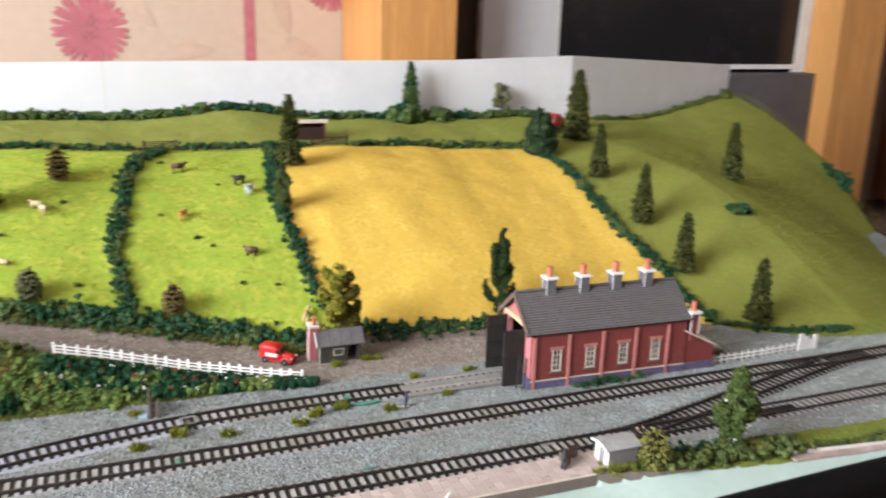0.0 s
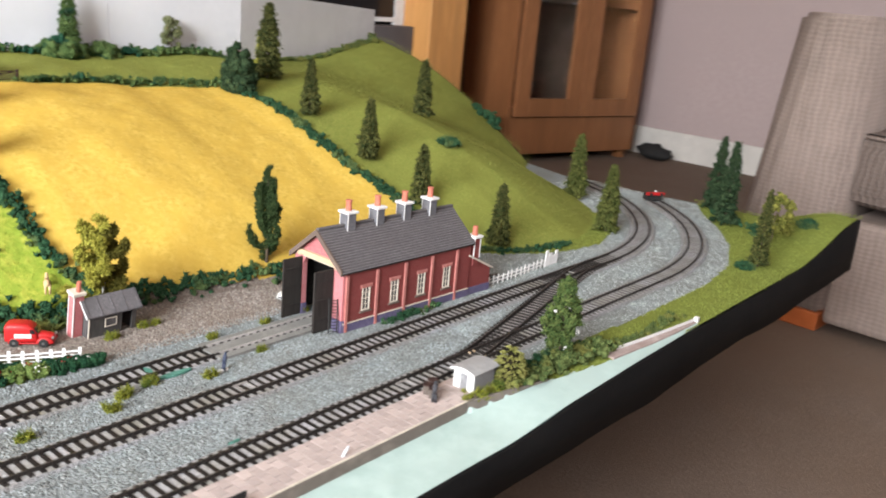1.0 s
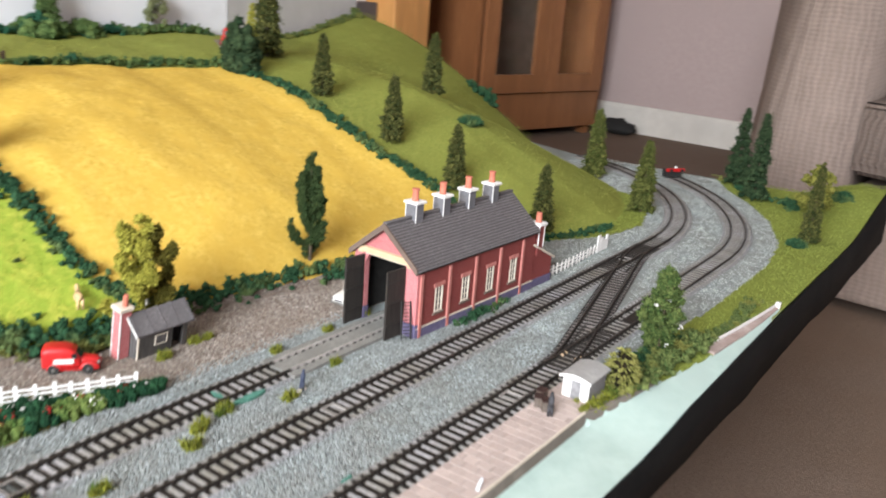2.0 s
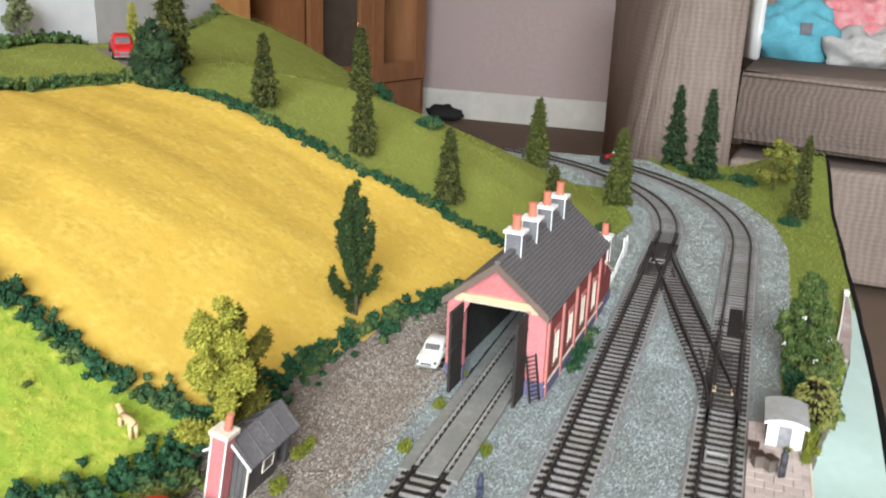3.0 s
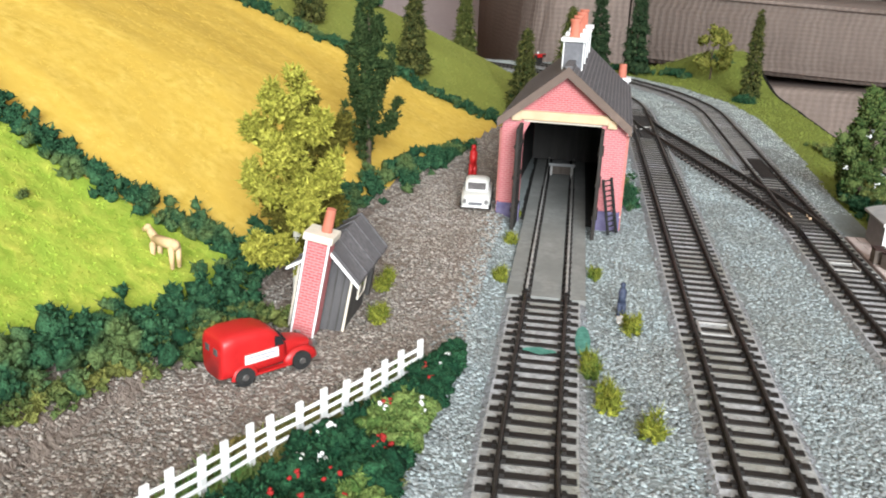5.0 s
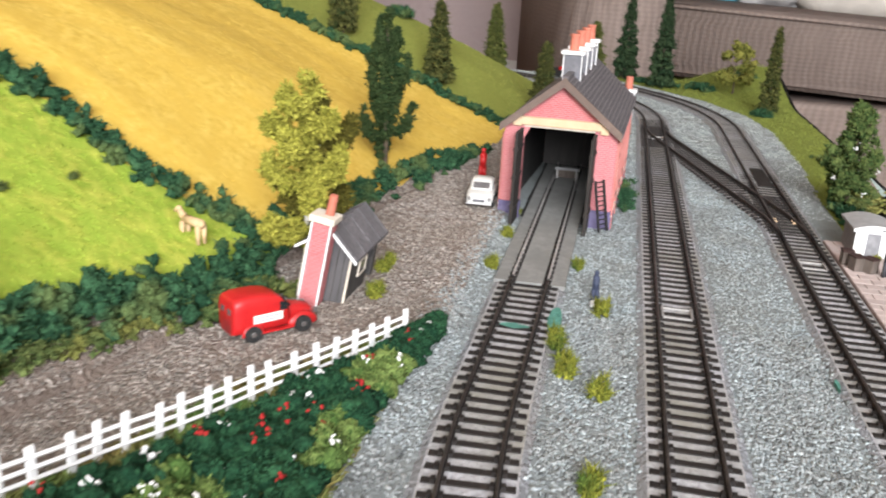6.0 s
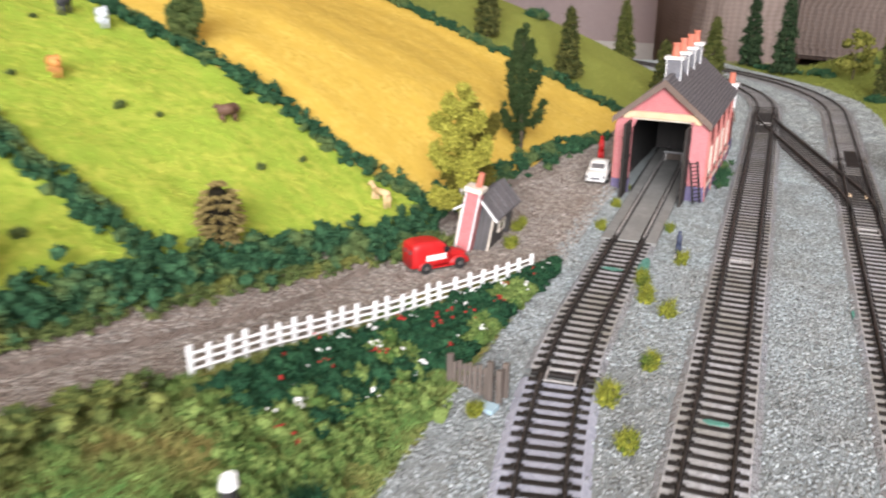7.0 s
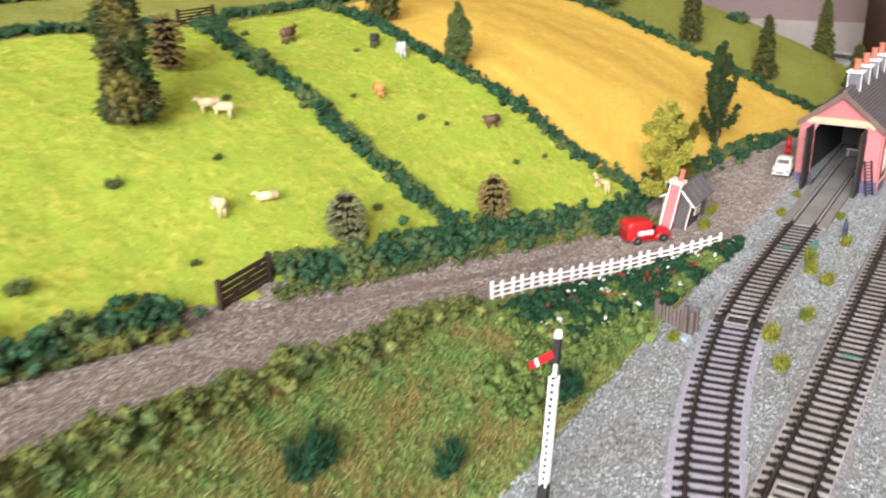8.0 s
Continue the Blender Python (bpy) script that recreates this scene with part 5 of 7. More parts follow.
def lamp_hut():
    h = root("lamp_hut", pose(0.1265, -0.1045, -0.0012, 0, 0, 0) @ Matrix.Diagonal((0.90, 0.88, 0.98, 1)), "small pale grey hut with a curved roof on the platform", "hut")
    xa, xb, ya, yb, ze = -0.0150, 0.0150, -0.0115, 0.0115, 0.0165
    part("front_wall", boxes((xa, xa + 0.001, ya, -0.0042, 0, ze), (xa, xa + 0.001, 0.0042, yb, 0, ze), (xa, xa + 0.001, -0.0042, 0.0042, 0.0145, ze + 0.0022)), "white", h, "white front wall")
    part("door", boxes((xa + 0.0004, xa + 0.0010, -0.0042, 0.0042, 0, 0.0145)), "grey_wall", h, "grey plank door")
    part("side_wall", boxes((xa + 0.001, xb, ya, ya + 0.001, 0, ze)), "grey_wall", h, "grey side wall")
    part("side_wall", boxes((xa + 0.001, xb, yb - 0.001, yb, 0, ze)), "grey_wall", h, "grey side wall")
    part("back_wall", boxes((xb - 0.001, xb, ya + 0.001, yb - 0.001, 0, ze + 0.002)), "grey_wall", h)
    for k in range(7):
        y = ya + 0.0016 + k * 0.0033
        if abs(y) > 0.0048:
            part("plank_joint", boxes((xa - 0.0003, xa, y - 0.0003, y + 0.0003, 0.0004, ze)), "cream", h)
    n = 12
    top = [(-0.0140 + 0.028 * i / n, ze + 0.0034 * math.cos((i / n - 0.5) * math.pi * 0.86) + 0.0002) for i in range(n + 1)]
    bm = bmesh.new()
    prism(bm, [*top, *[(y, z - 0.0012) for y, z in top[::-1]]], "x", xa - 0.0030, xb + 0.0034)
    part("roof", bm, "grey_roof", h, "light grey curved roof")
    bm = bmesh.new()
    prism(bm, [*top, *[(y, z - 0.0018) for y, z in top[::-1]]], "x", xa - 0.0036, xa - 0.0031)
    part("bargeboard", bm, "white", h, "white front edge of the roof")


lamp_hut()


# ---- road vehicles ----
def wheels(v, length, track_w, r, axle):
    for sx in (-axle, axle):
        for sy in (-1, 1):
            bm = bmesh.new()
            tube(bm, (sx, sy * track_w - 0.0012, r), (sx, sy * track_w + 0.0012, r), r, r, 18)
            w = part("wheel", bm, "tyre", v)
            bm = bmesh.new()
            tube(bm, (sx, sy * (track_w + 0.0012), r), (sx, sy * (track_w + 0.0016), r), r * 0.34, r * 0.28, 14)
            part("hub", bm, "chrome", w)


def loft(bm, sections, low, power=3.4, sides=20):
    """A rounded body: squarish rings at each (x, half width, top) joined from tail to nose."""
    rings = []
    for x, half, top in sections:
        mid, rise = (low + top) / 2, (top - low) / 2
        ring = []
        for k in range(sides):
            a = 2 * math.pi * (k + 0.5) / sides
            c, q = math.cos(a), math.sin(a)
            ring.append(bm.verts.new((x, half * math.copysign(abs(c) ** (2 / power), c), mid + rise * math.copysign(abs(q) ** (2 / power), q))))
        rings.append(ring)
    for a, b in zip(rings[:-1], rings[1:]):
        for k in range(sides):
            bm.faces.new((a[k], a[(k + 1) % sides], b[(k + 1) % sides], b[k]))
    bm.faces.new(rings[0][::-1])
    bm.faces.new(rings[-1])
    bmesh.ops.recalc_face_normals(bm, faces=bm.faces)
    return bm


def mudguard(x, y, long, wide, tall):
    bm = bmesh.new()
    bmesh.ops.create_uvsphere(bm, u_segments=16, v_segments=10, radius=1.0)
    for v in bm.verts:
        v.co = (x + v.co.x * long, y + v.co.y * wide, max(0.0032, 0.0036 + v.co.z * tall))
    return bm


def mail_van(m):
    v = root("van", m, "bright red vintage model delivery van with a white side panel", "van")
    cargo = ((-0.0219, 0.0070, 0.0190), (-0.0216, 0.0082, 0.0208), (-0.0205, 0.0089, 0.0222), (-0.0160, 0.0092, 0.0232), (-0.0060, 0.0092, 0.0231), (-0.0010, 0.0090, 0.0222), (0.0025, 0.0086, 0.0203), (0.0052, 0.0080, 0.0166), (0.0075, 0.0072, 0.0132))
    part("body", loft(bmesh.new(), cargo, 0.0036, 5.0, 28), "red_paint", v, smooth=True)
    part("bonnet", loft(bmesh.new(), ((0.0060, 0.0066, 0.0136), (0.0095, 0.0060, 0.0132), (0.0150, 0.0052, 0.0123), (0.0198, 0.0044, 0.0108), (0.0214, 0.0036, 0.0092)), 0.0036, 2.8), "red_paint", v, smooth=True)
    for s in (-1, 1):
        part("mudguard", mudguard(0.0138, s * 0.0074, 0.0082, 0.0024, 0.0062), "red_paint", v, smooth=True)
        part("mudguard", mudguard(-0.0125, s * 0.0090, 0.0060, 0.0012, 0.0056), "red_paint", v, smooth=True)
        part("running_board", boxes((-0.0080, 0.0085, *sorted((s * 0.0072, s * 0.0098)), 0.0032, 0.0042), bevel=0.0003), "red_paint", v)
        bm = boxes((-0.0125, 0.0025, s * 0.0092 - 0.0003, s * 0.0092 + 0.0003, 0.0092, 0.0134))
        p = part("side_panel", bm, "white_paint", v, "white sign panel with faint grey lines")
        part("lettering_bar", boxes((-0.0115, 0.0012, s * 0.0096 - 0.0001, s * 0.0096 + 0.0001, 0.0118, 0.0124), (-0.0115, -0.0010, s * 0.0096 - 0.0001, s * 0.0096 + 0.0001, 0.0102, 0.0108)), "grey_ink", p)
        bm = bmesh.new()
        prism(bm, ((0.0012, 0.0136), (0.0056, 0.0136), (0.0042, 0.0170), (0.0018, 0.0182), (0.0012, 0.0176)), "y", *sorted((s * 0.0066, s * 0.0088)))
        part("door_window", bm, "glass_dark", v)
        bm = bmesh.new()
        tube(bm, (0.0198, s * 0.0062, 0.0088), (0.0218, s * 0.0062, 0.0086), 0.0016, 0.0014, 12)
        part("headlight", bm, "chrome", v)
        part("rear_window", boxes((-0.0222, -0.0212, s * 0.0034 - 0.0016, s * 0.0034 + 0.0016, 0.0140, 0.0170), bevel=0.0003), "tar", v)
    bm = bmesh.new()
    prism(bm, ((0.0082, 0.0138), (0.0046, 0.0186), (0.0040, 0.0182), (0.0072, 0.0134)), "y", -0.0060, 0.0060)
    part("windscreen", bm, "glass_dark", v)
    wheels(v, 0.042, 0.0094, 0.0042, 0.0130)


mail_van(pose(-0.0955, 0.1725, land_at(-0.098, 0.172), 0, 0, -40) @ Matrix.Diagonal((0.84, 0.84, 0.80, 1)))


def saloon_car(m, paint, label):
    v = root("car", m, label, "car")
    part("body", loft(bmesh.new(), ((-0.0254, 0.0070, 0.0074), (-0.0246, 0.0086, 0.0086), (-0.0200, 0.0092, 0.0098), (-0.0120, 0.0094, 0.0104), (0.0080, 0.0094, 0.0104), (0.0180, 0.0092, 0.0096), (0.0240, 0.0086, 0.0084), (0.0254, 0.0074, 0.0070)), 0.0030, 4.0), paint, v, smooth=True)
    part("cabin", loft(bmesh.new(), ((-0.0176, 0.0066, 0.0100), (-0.0140, 0.0076, 0.0128), (-0.0090, 0.0080, 0.0152), (0.0000, 0.0080, 0.0158), (0.0060, 0.0078, 0.0148), (0.0092, 0.0074, 0.0124), (0.0120, 0.0068, 0.0100)), 0.0060, 4.0), paint, v, smooth=True)
    bm = bmesh.new()
    prism(bm, ((0.0108, 0.0106), (0.0070, 0.0140), (0.0078, 0.0143), (0.0116, 0.0110)), "y", -0.0056, 0.0056)
    part("windscreen", bm, "pane", v)
    bm = bmesh.new()
    prism(bm, ((-0.0160, 0.0108), (-0.0108, 0.0140), (-0.0114, 0.0146), (-0.0168, 0.0112)), "y", -0.0062, 0.0062)
    part("rear_window", bm, "pane", v)
    for s in (-1, 1):
        part("side_window", boxes((-0.0080, 0.0046, s * 0.0080 - 0.0004, s * 0.0080 + 0.0003, 0.0108, 0.0136)), "pane", v)
        bm = bmesh.new()
        tube(bm, (0.0246, s * 0.0066, 0.0068), (0.0260, s * 0.0066, 0.0068), 0.0014, 0.0013, 10)
        part("headlight", bm, "chrome", v)
    part("grille", boxes((0.0250, 0.0259, -0.0042, 0.0042, 0.0048, 0.0066)), "stack", v)
    part("bumper", boxes((0.0254, 0.0266, -0.0088, 0.0088, 0.0030, 0.0042), bevel=0.0003), "chrome", v)
    wheels(v, 0.05, 0.0086, 0.0038, 0.0155)


saloon_car(pose(0.143, 0.1255, land_at(0.15, 0.13), 0, 0, 184) @ Matrix.Diagonal((0.92, 0.92, 0.95, 1)), "white_paint", "white vintage model saloon car beside the engine shed")
saloon_car(pose(0.452, 0.632, land_at(0.452, 0.632) + 0.001, 0, 6, 224) @ Matrix.Diagonal((1.35, 1.35, 1.6, 1)), "red_paint", "small red model car on the hilltop track")


# ---- fences, gates and signal ----
def picket_fence(points, posts, height, material, label, name="picket_fence", rails=(0.35, 0.72), post_w=0.0016, lean=0.0):
    f = root(name, Matrix(), label, "fence")
    p = np.array(points, float)
    s = np.r_[0, np.cumsum(np.hypot(*np.diff(p, axis=0).T))]
    rng = random.Random(3)
    gap = s[-1] / (posts - 1)
    at = [(float(np.interp(q, s, p[:, 0])), float(np.interp(q, s, p[:, 1]))) for q in [gap * (i + (rng.uniform(-0.13, 0.13) if 0 < i < posts - 1 else 0)) for i in range(posts)]]
    for i, (x, y) in enumerate(at):
        a, b = at[max(0, i - 1)], at[min(posts - 1, i + 1)]
        h = math.degrees(math.atan2(b[1] - a[1], b[0] - a[0]))
        k = 1.0 + rng.uniform(-0.03, 0.07)
        bm = bmesh.new()
        box(bm, -post_w / 2, post_w / 2, -0.0005, 0.0005, -0.001, height * k, bevel=0.00015)
        bmesh.ops.transform(bm, matrix=pose(x, y, land_at(x, y), lean + rng.uniform(-3, 3), rng.uniform(-3, 3), h), verts=bm.verts)
        part("post", bm, material, f)
    for (xa, ya), (xb, yb) in zip(at[:-1], at[1:]):
        for r in rails:
            za, zb = land_at(xa, ya) + height * r, land_at(xb, yb) + height * r
            bm = bmesh.new()
            tube(bm, (xa, ya - 0.0004, za), (xb, yb - 0.0004, zb), 0.00072, 0.00072, 4)
            part("rail", bm, material, f)
    return f


picket_fence(((-0.302, 0.1878), (-0.258, 0.1825), (-0.207, 0.171), (-0.15, 0.1515), (-0.084, 0.1190)), 24, 0.0122, "white", "white post and rail fence beside the brown lane", "white_fence", (0.24, 0.50, 0.76), 0.0025)
picket_fence(((0.330, 0.0400), (0.40, 0.0400), (0.452, 0.0425)), 15, 0.0105, "white", "white picket fence beyond the engine shed", "white_fence")
bm = boxes((0.452, 0.478, 0.0415, 0.0427, -0.004, 0.008), (0.4525, 0.4585, 0.0413, 0.0429, -0.004, 0.0155), (0.4600, 0.4655, 0.0413, 0.0429, -0.004, 0.0115), (0.4735, 0.4785, 0.0413, 0.0429, -0.004, 0.0125), bevel=0.0003)
wg = root("fence_panel", Matrix(), "solid white stepped fence panel at the field corner", "fence panel")
part("panel", bm, "white", wg)


def slat_gate(x, y, z, turn, width, height, material, label, slats=7, upright=True, bar=0.0010):
    g = root("gate", pose(x, y, z, 0, 0, turn), label, "gate")
    for s in (0, width):
        part("gate_post", boxes((s - 0.0013, s + 0.0013, -0.0013, 0.0013, -0.002, height * 1.12), bevel=0.0003), material, g)
    if upright:
        for k in range(slats):
            a = width * (k + 0.9) / (slats + 0.8)
            part("slat", boxes((a - 0.0008, a + 0.0008, -0.0004, 0.0004, 0.0006, height * (0.92 + 0.06 * (k % 2)))), material, g)
        for zz in (height * 0.2, height * 0.78):
            part("gate_rail", boxes((0.0013, width - 0.0013, 0.0004, 0.0011, zz - 0.0008, zz + 0.0008)), material, g)
    else:
        for k in range(slats):
            zz = height * (0.14 + 0.8 * k / (slats - 1))
            part("gate_rail", boxes((0.0013, width - 0.0013, -0.0005, 0.0005, zz - bar, zz + bar)), material, g)
        bm = bmesh.new()
        tube(bm, (0.0013, 0.0009, height * 0.14), (width - 0.0013, 0.0009, height * 0.94), 0.0006, 0.0006, 6)
        part("brace", bm, material, g)


slat_gate(-0.2235, 0.1165, -0.0030, -92, 0.0180, 0.0165, "brown_wood", "small brown wooden picket gate beside the siding")
slat_gate(-0.2240, 0.0945, -0.0030, -5, 0.0070, 0.0135, "brown_wood", "short brown wooden fence wing beside the gate", 2)
bm = boxes((-0.0150, 0.0150, -0.0036, 0.0036, -0.0005, 0.0016), bevel=0.0003)
bp = root("crossing_board", pose(-0.2285, 0.1085, -0.0035, 0, 0, -97), "pale blue board laid before the brown gate", "board")
part("board", bm, "blue_plank", bp)
slat_gate(-0.437, 0.262, land_at(-0.437, 0.262) - 0.003, 8, 0.040, 0.0165, "dark_wood", "dark brown field gate between the hedges", 5, False, 0.0011)
slat_gate(-0.195, 0.5500, land_at(-0.18, 0.55), 2, 0.040, 0.0125, "dark_wood", "dark five-barred gate in the upper hedge", 5, False, 0.0006)
slat_gate(0.026, 0.5480, land_at(0.045, 0.548), 0, 0.052, 0.0110, "dark_wood", "dark five-barred gate below the red shed", 5, False, 0.0006)


def semaphore(x, y):
    z = land_at(x, y)
    s = root("signal", pose(x, y, z, 4, 0, 0) @ Matrix.Diagonal((0.66, 0.66, 1, 1)), "white lattice semaphore signal with a red arm", "signal")
    h = 0.0835 - z
    for sx in (-1, 1):
        for sy in (-1, 1):
            part("lattice_leg", boxes((sx * 0.0020 - 0.0006, sx * 0.0020 + 0.0006, sy * 0.0020 - 0.0006, sy * 0.0020 + 0.0006, 0.012, h * 0.76)), "white", s)
    for k in range(16):
        zz = 0.0135 + k * (h * 0.76 - 0.016) / 15
        bm = boxes((-0.0014, 0.0014, -0.0025, -0.0019, zz, zz + 0.0012), (-0.0014, 0.0014, 0.0019, 0.0025, zz, zz + 0.0012), (-0.0025, -0.0019, -0.0014, 0.0014, zz, zz + 0.0012), (0.0019, 0.0025, -0.0014, 0.0014, zz, zz + 0.0012))
        part("lattice_bar", bm, "white", s)
    # made-up core, coloured black so that the holes look shaded
    part("core", boxes((-0.0012, 0.0012, -0.0012, 0.0012, 0.012, h * 0.755)), "tyre", s, "dark core added to shade the lattice holes")
    part("base", boxes((-0.0032, 0.0032, -0.0032, 0.0032, -0.003, 0.012), bevel=0.0004), "tyre", s, "black base")
    bm = bmesh.new()
    tube(bm, (0, 0, h * 0.76), (0, 0, h * 0.97), 0.0013, 0.0012, 12)
    part("post_top", bm, "white", s)
    bm = boxes((-0.0020, 0.0022, -0.0021, 0.0021, h * 0.83, h * 0.97), bevel=0.0006)
    tube(bm, (0.0022, -0.0018, h * 0.86), (0.0022, 0.0026, h * 0.86), 0.0018, 0.0018, 10)
    part("lamp_bracket", bm, "tyre", s, "black spectacle and lamp bracket")
    bm = bmesh.new()
    tube(bm, (0, 0, h * 0.97), (0, 0, h), 0.0027, 0.0022, 14)
    part("finial", bm, "white", s, "white cap")
    turn = pose(-0.0024, 0, h * 0.895, -30, 0, 12)
    bm = bmesh.new()
    box(bm, -0.0004, 0.0004, 0.0015, 0.0175, -0.0019, 0.0019, bevel=0.0002, turn=turn)
    arm = part("arm", bm, "red_paint", s, "red signal arm with a white band")
    bm = bmesh.new()
    box(bm, -0.0006, 0.0006, 0.0112, 0.0132, -0.00185, 0.00185, turn=turn)
    part("band", bm, "white", arm)
    part("ladder", boxes((0.0042, 0.0048, -0.0018, -0.0012, -0.002, h * 0.35), (0.0042, 0.0048, 0.0012, 0.0018, -0.002, h * 0.35)), "tyre", s, "black ladder")


semaphore(-0.4160, 0.0975)


# ---- foliage ----
def along(points, step, rng, wide, x_over=0.0):
    p = np.array(points, float)
    s = np.r_[0, np.cumsum(np.hypot(*np.diff(p, axis=0).T))]
    n = max(2, int(s[-1] / step))
    q = rng.uniform(0, s[-1], n)
    x, y = np.interp(q, s, p[:, 0]), np.interp(q, s, p[:, 1])
    return x + rng.normal(size=n) * wide, y + rng.normal(size=n) * wide, q


def hedge(points, width, height, material, label, seed, gaps=(), density=1.0):
    """A foam hedge: lumps with crumbs and leaf flakes on them, in one mesh."""
    rng = np.random.default_rng(seed)
    x, y, q = along(points, 0.00085 / density, rng, width * 0.29)
    keep = np.ones(len(x), bool)
    for a, b in gaps:
        keep &= ~((q > a) & (q < b))
    x, y, q = x[keep], y[keep], q[keep]
    tall = height * (0.72 + 0.5 * np.array([noise.noise((v * 45, seed, 0)) for v in q]))
    r = rng.uniform(0.10, 0.22, len(x)) * width
    z = land(x, y) + rng.uniform(0.1, 0.9, len(x)) * np.maximum(tall - r, 0.001)
    c = np.stack([x, y, z], -1)
    parts = [scatter(CRUMB, c, r, rng)]
    k = rng.integers(0, len(c), len(c) * 10)
    way = rng.normal(size=(len(k), 3))
    way[:, 2] = np.abs(way[:, 2])
    way /= np.linalg.norm(way, axis=1, keepdims=True)
    pts = c[k] + way * r[k][:, None] * 0.95
    parts.append(scatter(BIT, pts, rng.uniform(0.05, 0.12, len(k)) * width * 0.75, rng))
    j = rng.integers(0, len(pts), len(pts))
    parts.append(flakes(pts[j] + way[j] * 0.0008, way[j] + rng.normal(size=(len(j), 3)) * 0.5, 0.0020, 0.0010, rng))
    h = root("hedge", Matrix(), label, "hedge", "hedges of the landscape")
    part_np("clumps", join(*parts[:2]), material, h)
    part_np("leaves", parts[2], material, h)
    return h


hedge(HEDGE_A, 0.0150, 0.0125, "hedge", "dark green hedge dividing the two lime pastures", 31, density=1.5)
hedge(HEDGE_B, 0.0145, 0.0125, "hedge", "dark green hedge between the pasture and wheat field", 32, density=1.5)
hedge(HEDGE_D, 0.0145, 0.0120, "hedge", "dark green hedge down the east side of the wheat", 33, density=1.4)
hedge(((-0.52, 0.545), (-0.35, 0.545), (-0.206, 0.548)), 0.0130, 0.0110, "hedge", "dark green hedge above the western pasture", 34)
hedge(((-0.150, 0.550), (-0.09, 0.552), (-0.02, 0.550), (0.022, 0.548)), 0.0130, 0.0115, "hedge", "dark green hedge above the eastern pasture", 35)
hedge(((0.080, 0.546), (0.2, 0.552), (0.30, 0.552), (0.365, 0.548)), 0.0140, 0.0130, "hedge_back", "pale-flecked green hedge above the wheat field", 36)
hedge(((-0.060, 0.205), (-0.02, 0.204), (0.02, 0.199), (0.086, 0.192), (0.138, 0.184), (0.2, 0.172), (0.30, 0.152)), 0.0160, 0.0125, "hedge", "dark green hedge along the foot of the wheat field", 37)
hedge(((-0.62, 0.262), (-0.54, 0.263), (-0.46, 0.266)), 0.0190, 0.0145, "hedge", "dark green hedge beside the climbing lane", 38)
hedge(((-0.392, 0.267), (-0.345, 0.258), (-0.300, 0.253), (-0.243, 0.247), (-0.18, 0.234), (-0.13, 0.222), (-0.085, 0.209), (-0.060, 0.200)), 0.0190, 0.0150, "hedge", "thick dark green hedge between pasture and lane", 39, density=1.3)
hedge(((-0.45, 0.258), (-0.40, 0.256), (-0.33, 0.246), (-0.22, 0.233), (-0.14, 0.214), (-0.09, 0.204)), 0.0085, 0.0070, "hedge_olive", "low olive undergrowth along the lane hedge", 40, gaps=((0.0, 0.045),), density=1.3)
hedge(((-0.100, 0.200), (-0.080, 0.194), (-0.062, 0.188), (-0.052, 0.184)), 0.0170, 0.0110, "hedge_olive", "olive undergrowth between the lane hedge and the hut", 56, density=1.2)
hedge(((-0.62, 0.250), (-0.55, 0.251), (-0.47, 0.254)), 0.0120, 0.0085, "hedge_olive", "low olive undergrowth beside the climbing lane", 41, density=0.8)
hedge(((-0.66, 0.181), (-0.57, 0.180), (-0.50, 0.184), (-0.43, 0.182), (-0.377, 0.189), (-0.325, 0.189)), 0.0165, 0.0130, "verge", "yellow-green foam hedge along the south edge of the lane", 42, density=1.0)
hedge(((0.410, 0.130), (0.46, 0.102), (0.51, 0.084), (0.56, 0.076)), 0.0120, 0.0085, "hedge", "low dark hedge at the foot of the hill", 43)
hedge(((-0.42, 0.735), (-0.2, 0.737), (0.0, 0.735), (0.10, 0.732), (0.3, 0.736), (0.50, 0.734)), 0.0190, 0.0190, "hedge_back", "mixed green hedge along the top of the hill", 44)
hedge(((0.60, 0.752), (0.72, 0.783), (0.85, 0.815), (0.96, 0.845)), 0.0130, 0.0105, "hedge_olive", "thin olive hedge below the grey backdrop", 45)
hedge(((0.965, 0.84), (0.985, 0.86)), 0.0150, 0.0180, "hedge_olive", "small olive bush at the end of the backdrop", 46, density=2)
hedge(((0.150, -0.1225), (0.19, -0.1250), (0.24, -0.130), (0.29, -0.136)), 0.0200, 0.0175, "hedge_olive", "olive and green shrubs along the front edge", 47, density=1.1)
hedge(((0.175, -0.112), (0.22, -0.114), (0.275, -0.122)), 0.0150, 0.0130, "hedge", "dark green shrubs beside the front track", 48)
hedge(((0.30, -0.138), (0.36, -0.142), (0.43, -0.140)), 0.0120, 0.0070, "hedge_olive", "low grassy hedge along the front edge", 49, density=0.7)
hedge(((0.89, -0.045), (0.86, -0.062), (0.83, -0.072)), 0.016, 0.012, "hedge", "dark green scrub below the two tall conifers", 50)
hedge(((0.92, 0.03), (0.905, 0.0), (0.885, -0.02)), 0.018, 0.012, "hedge", "dark scrub at the foot of the corner conifers", 51)
hedge(((0.168, 0.0335), (0.20, 0.0335), (0.245, 0.0340)), 0.0085, 0.0080, "hedge", "dark weeds along the engine shed wall", 52)
hedge(((-0.385, 0.138), (-0.33, 0.134), (-0.28, 0.131), (-0.238, 0.126)), 0.0230, 0.0115, "clump_lime", "yellow-green clump foliage along the foot of the bank", 54)
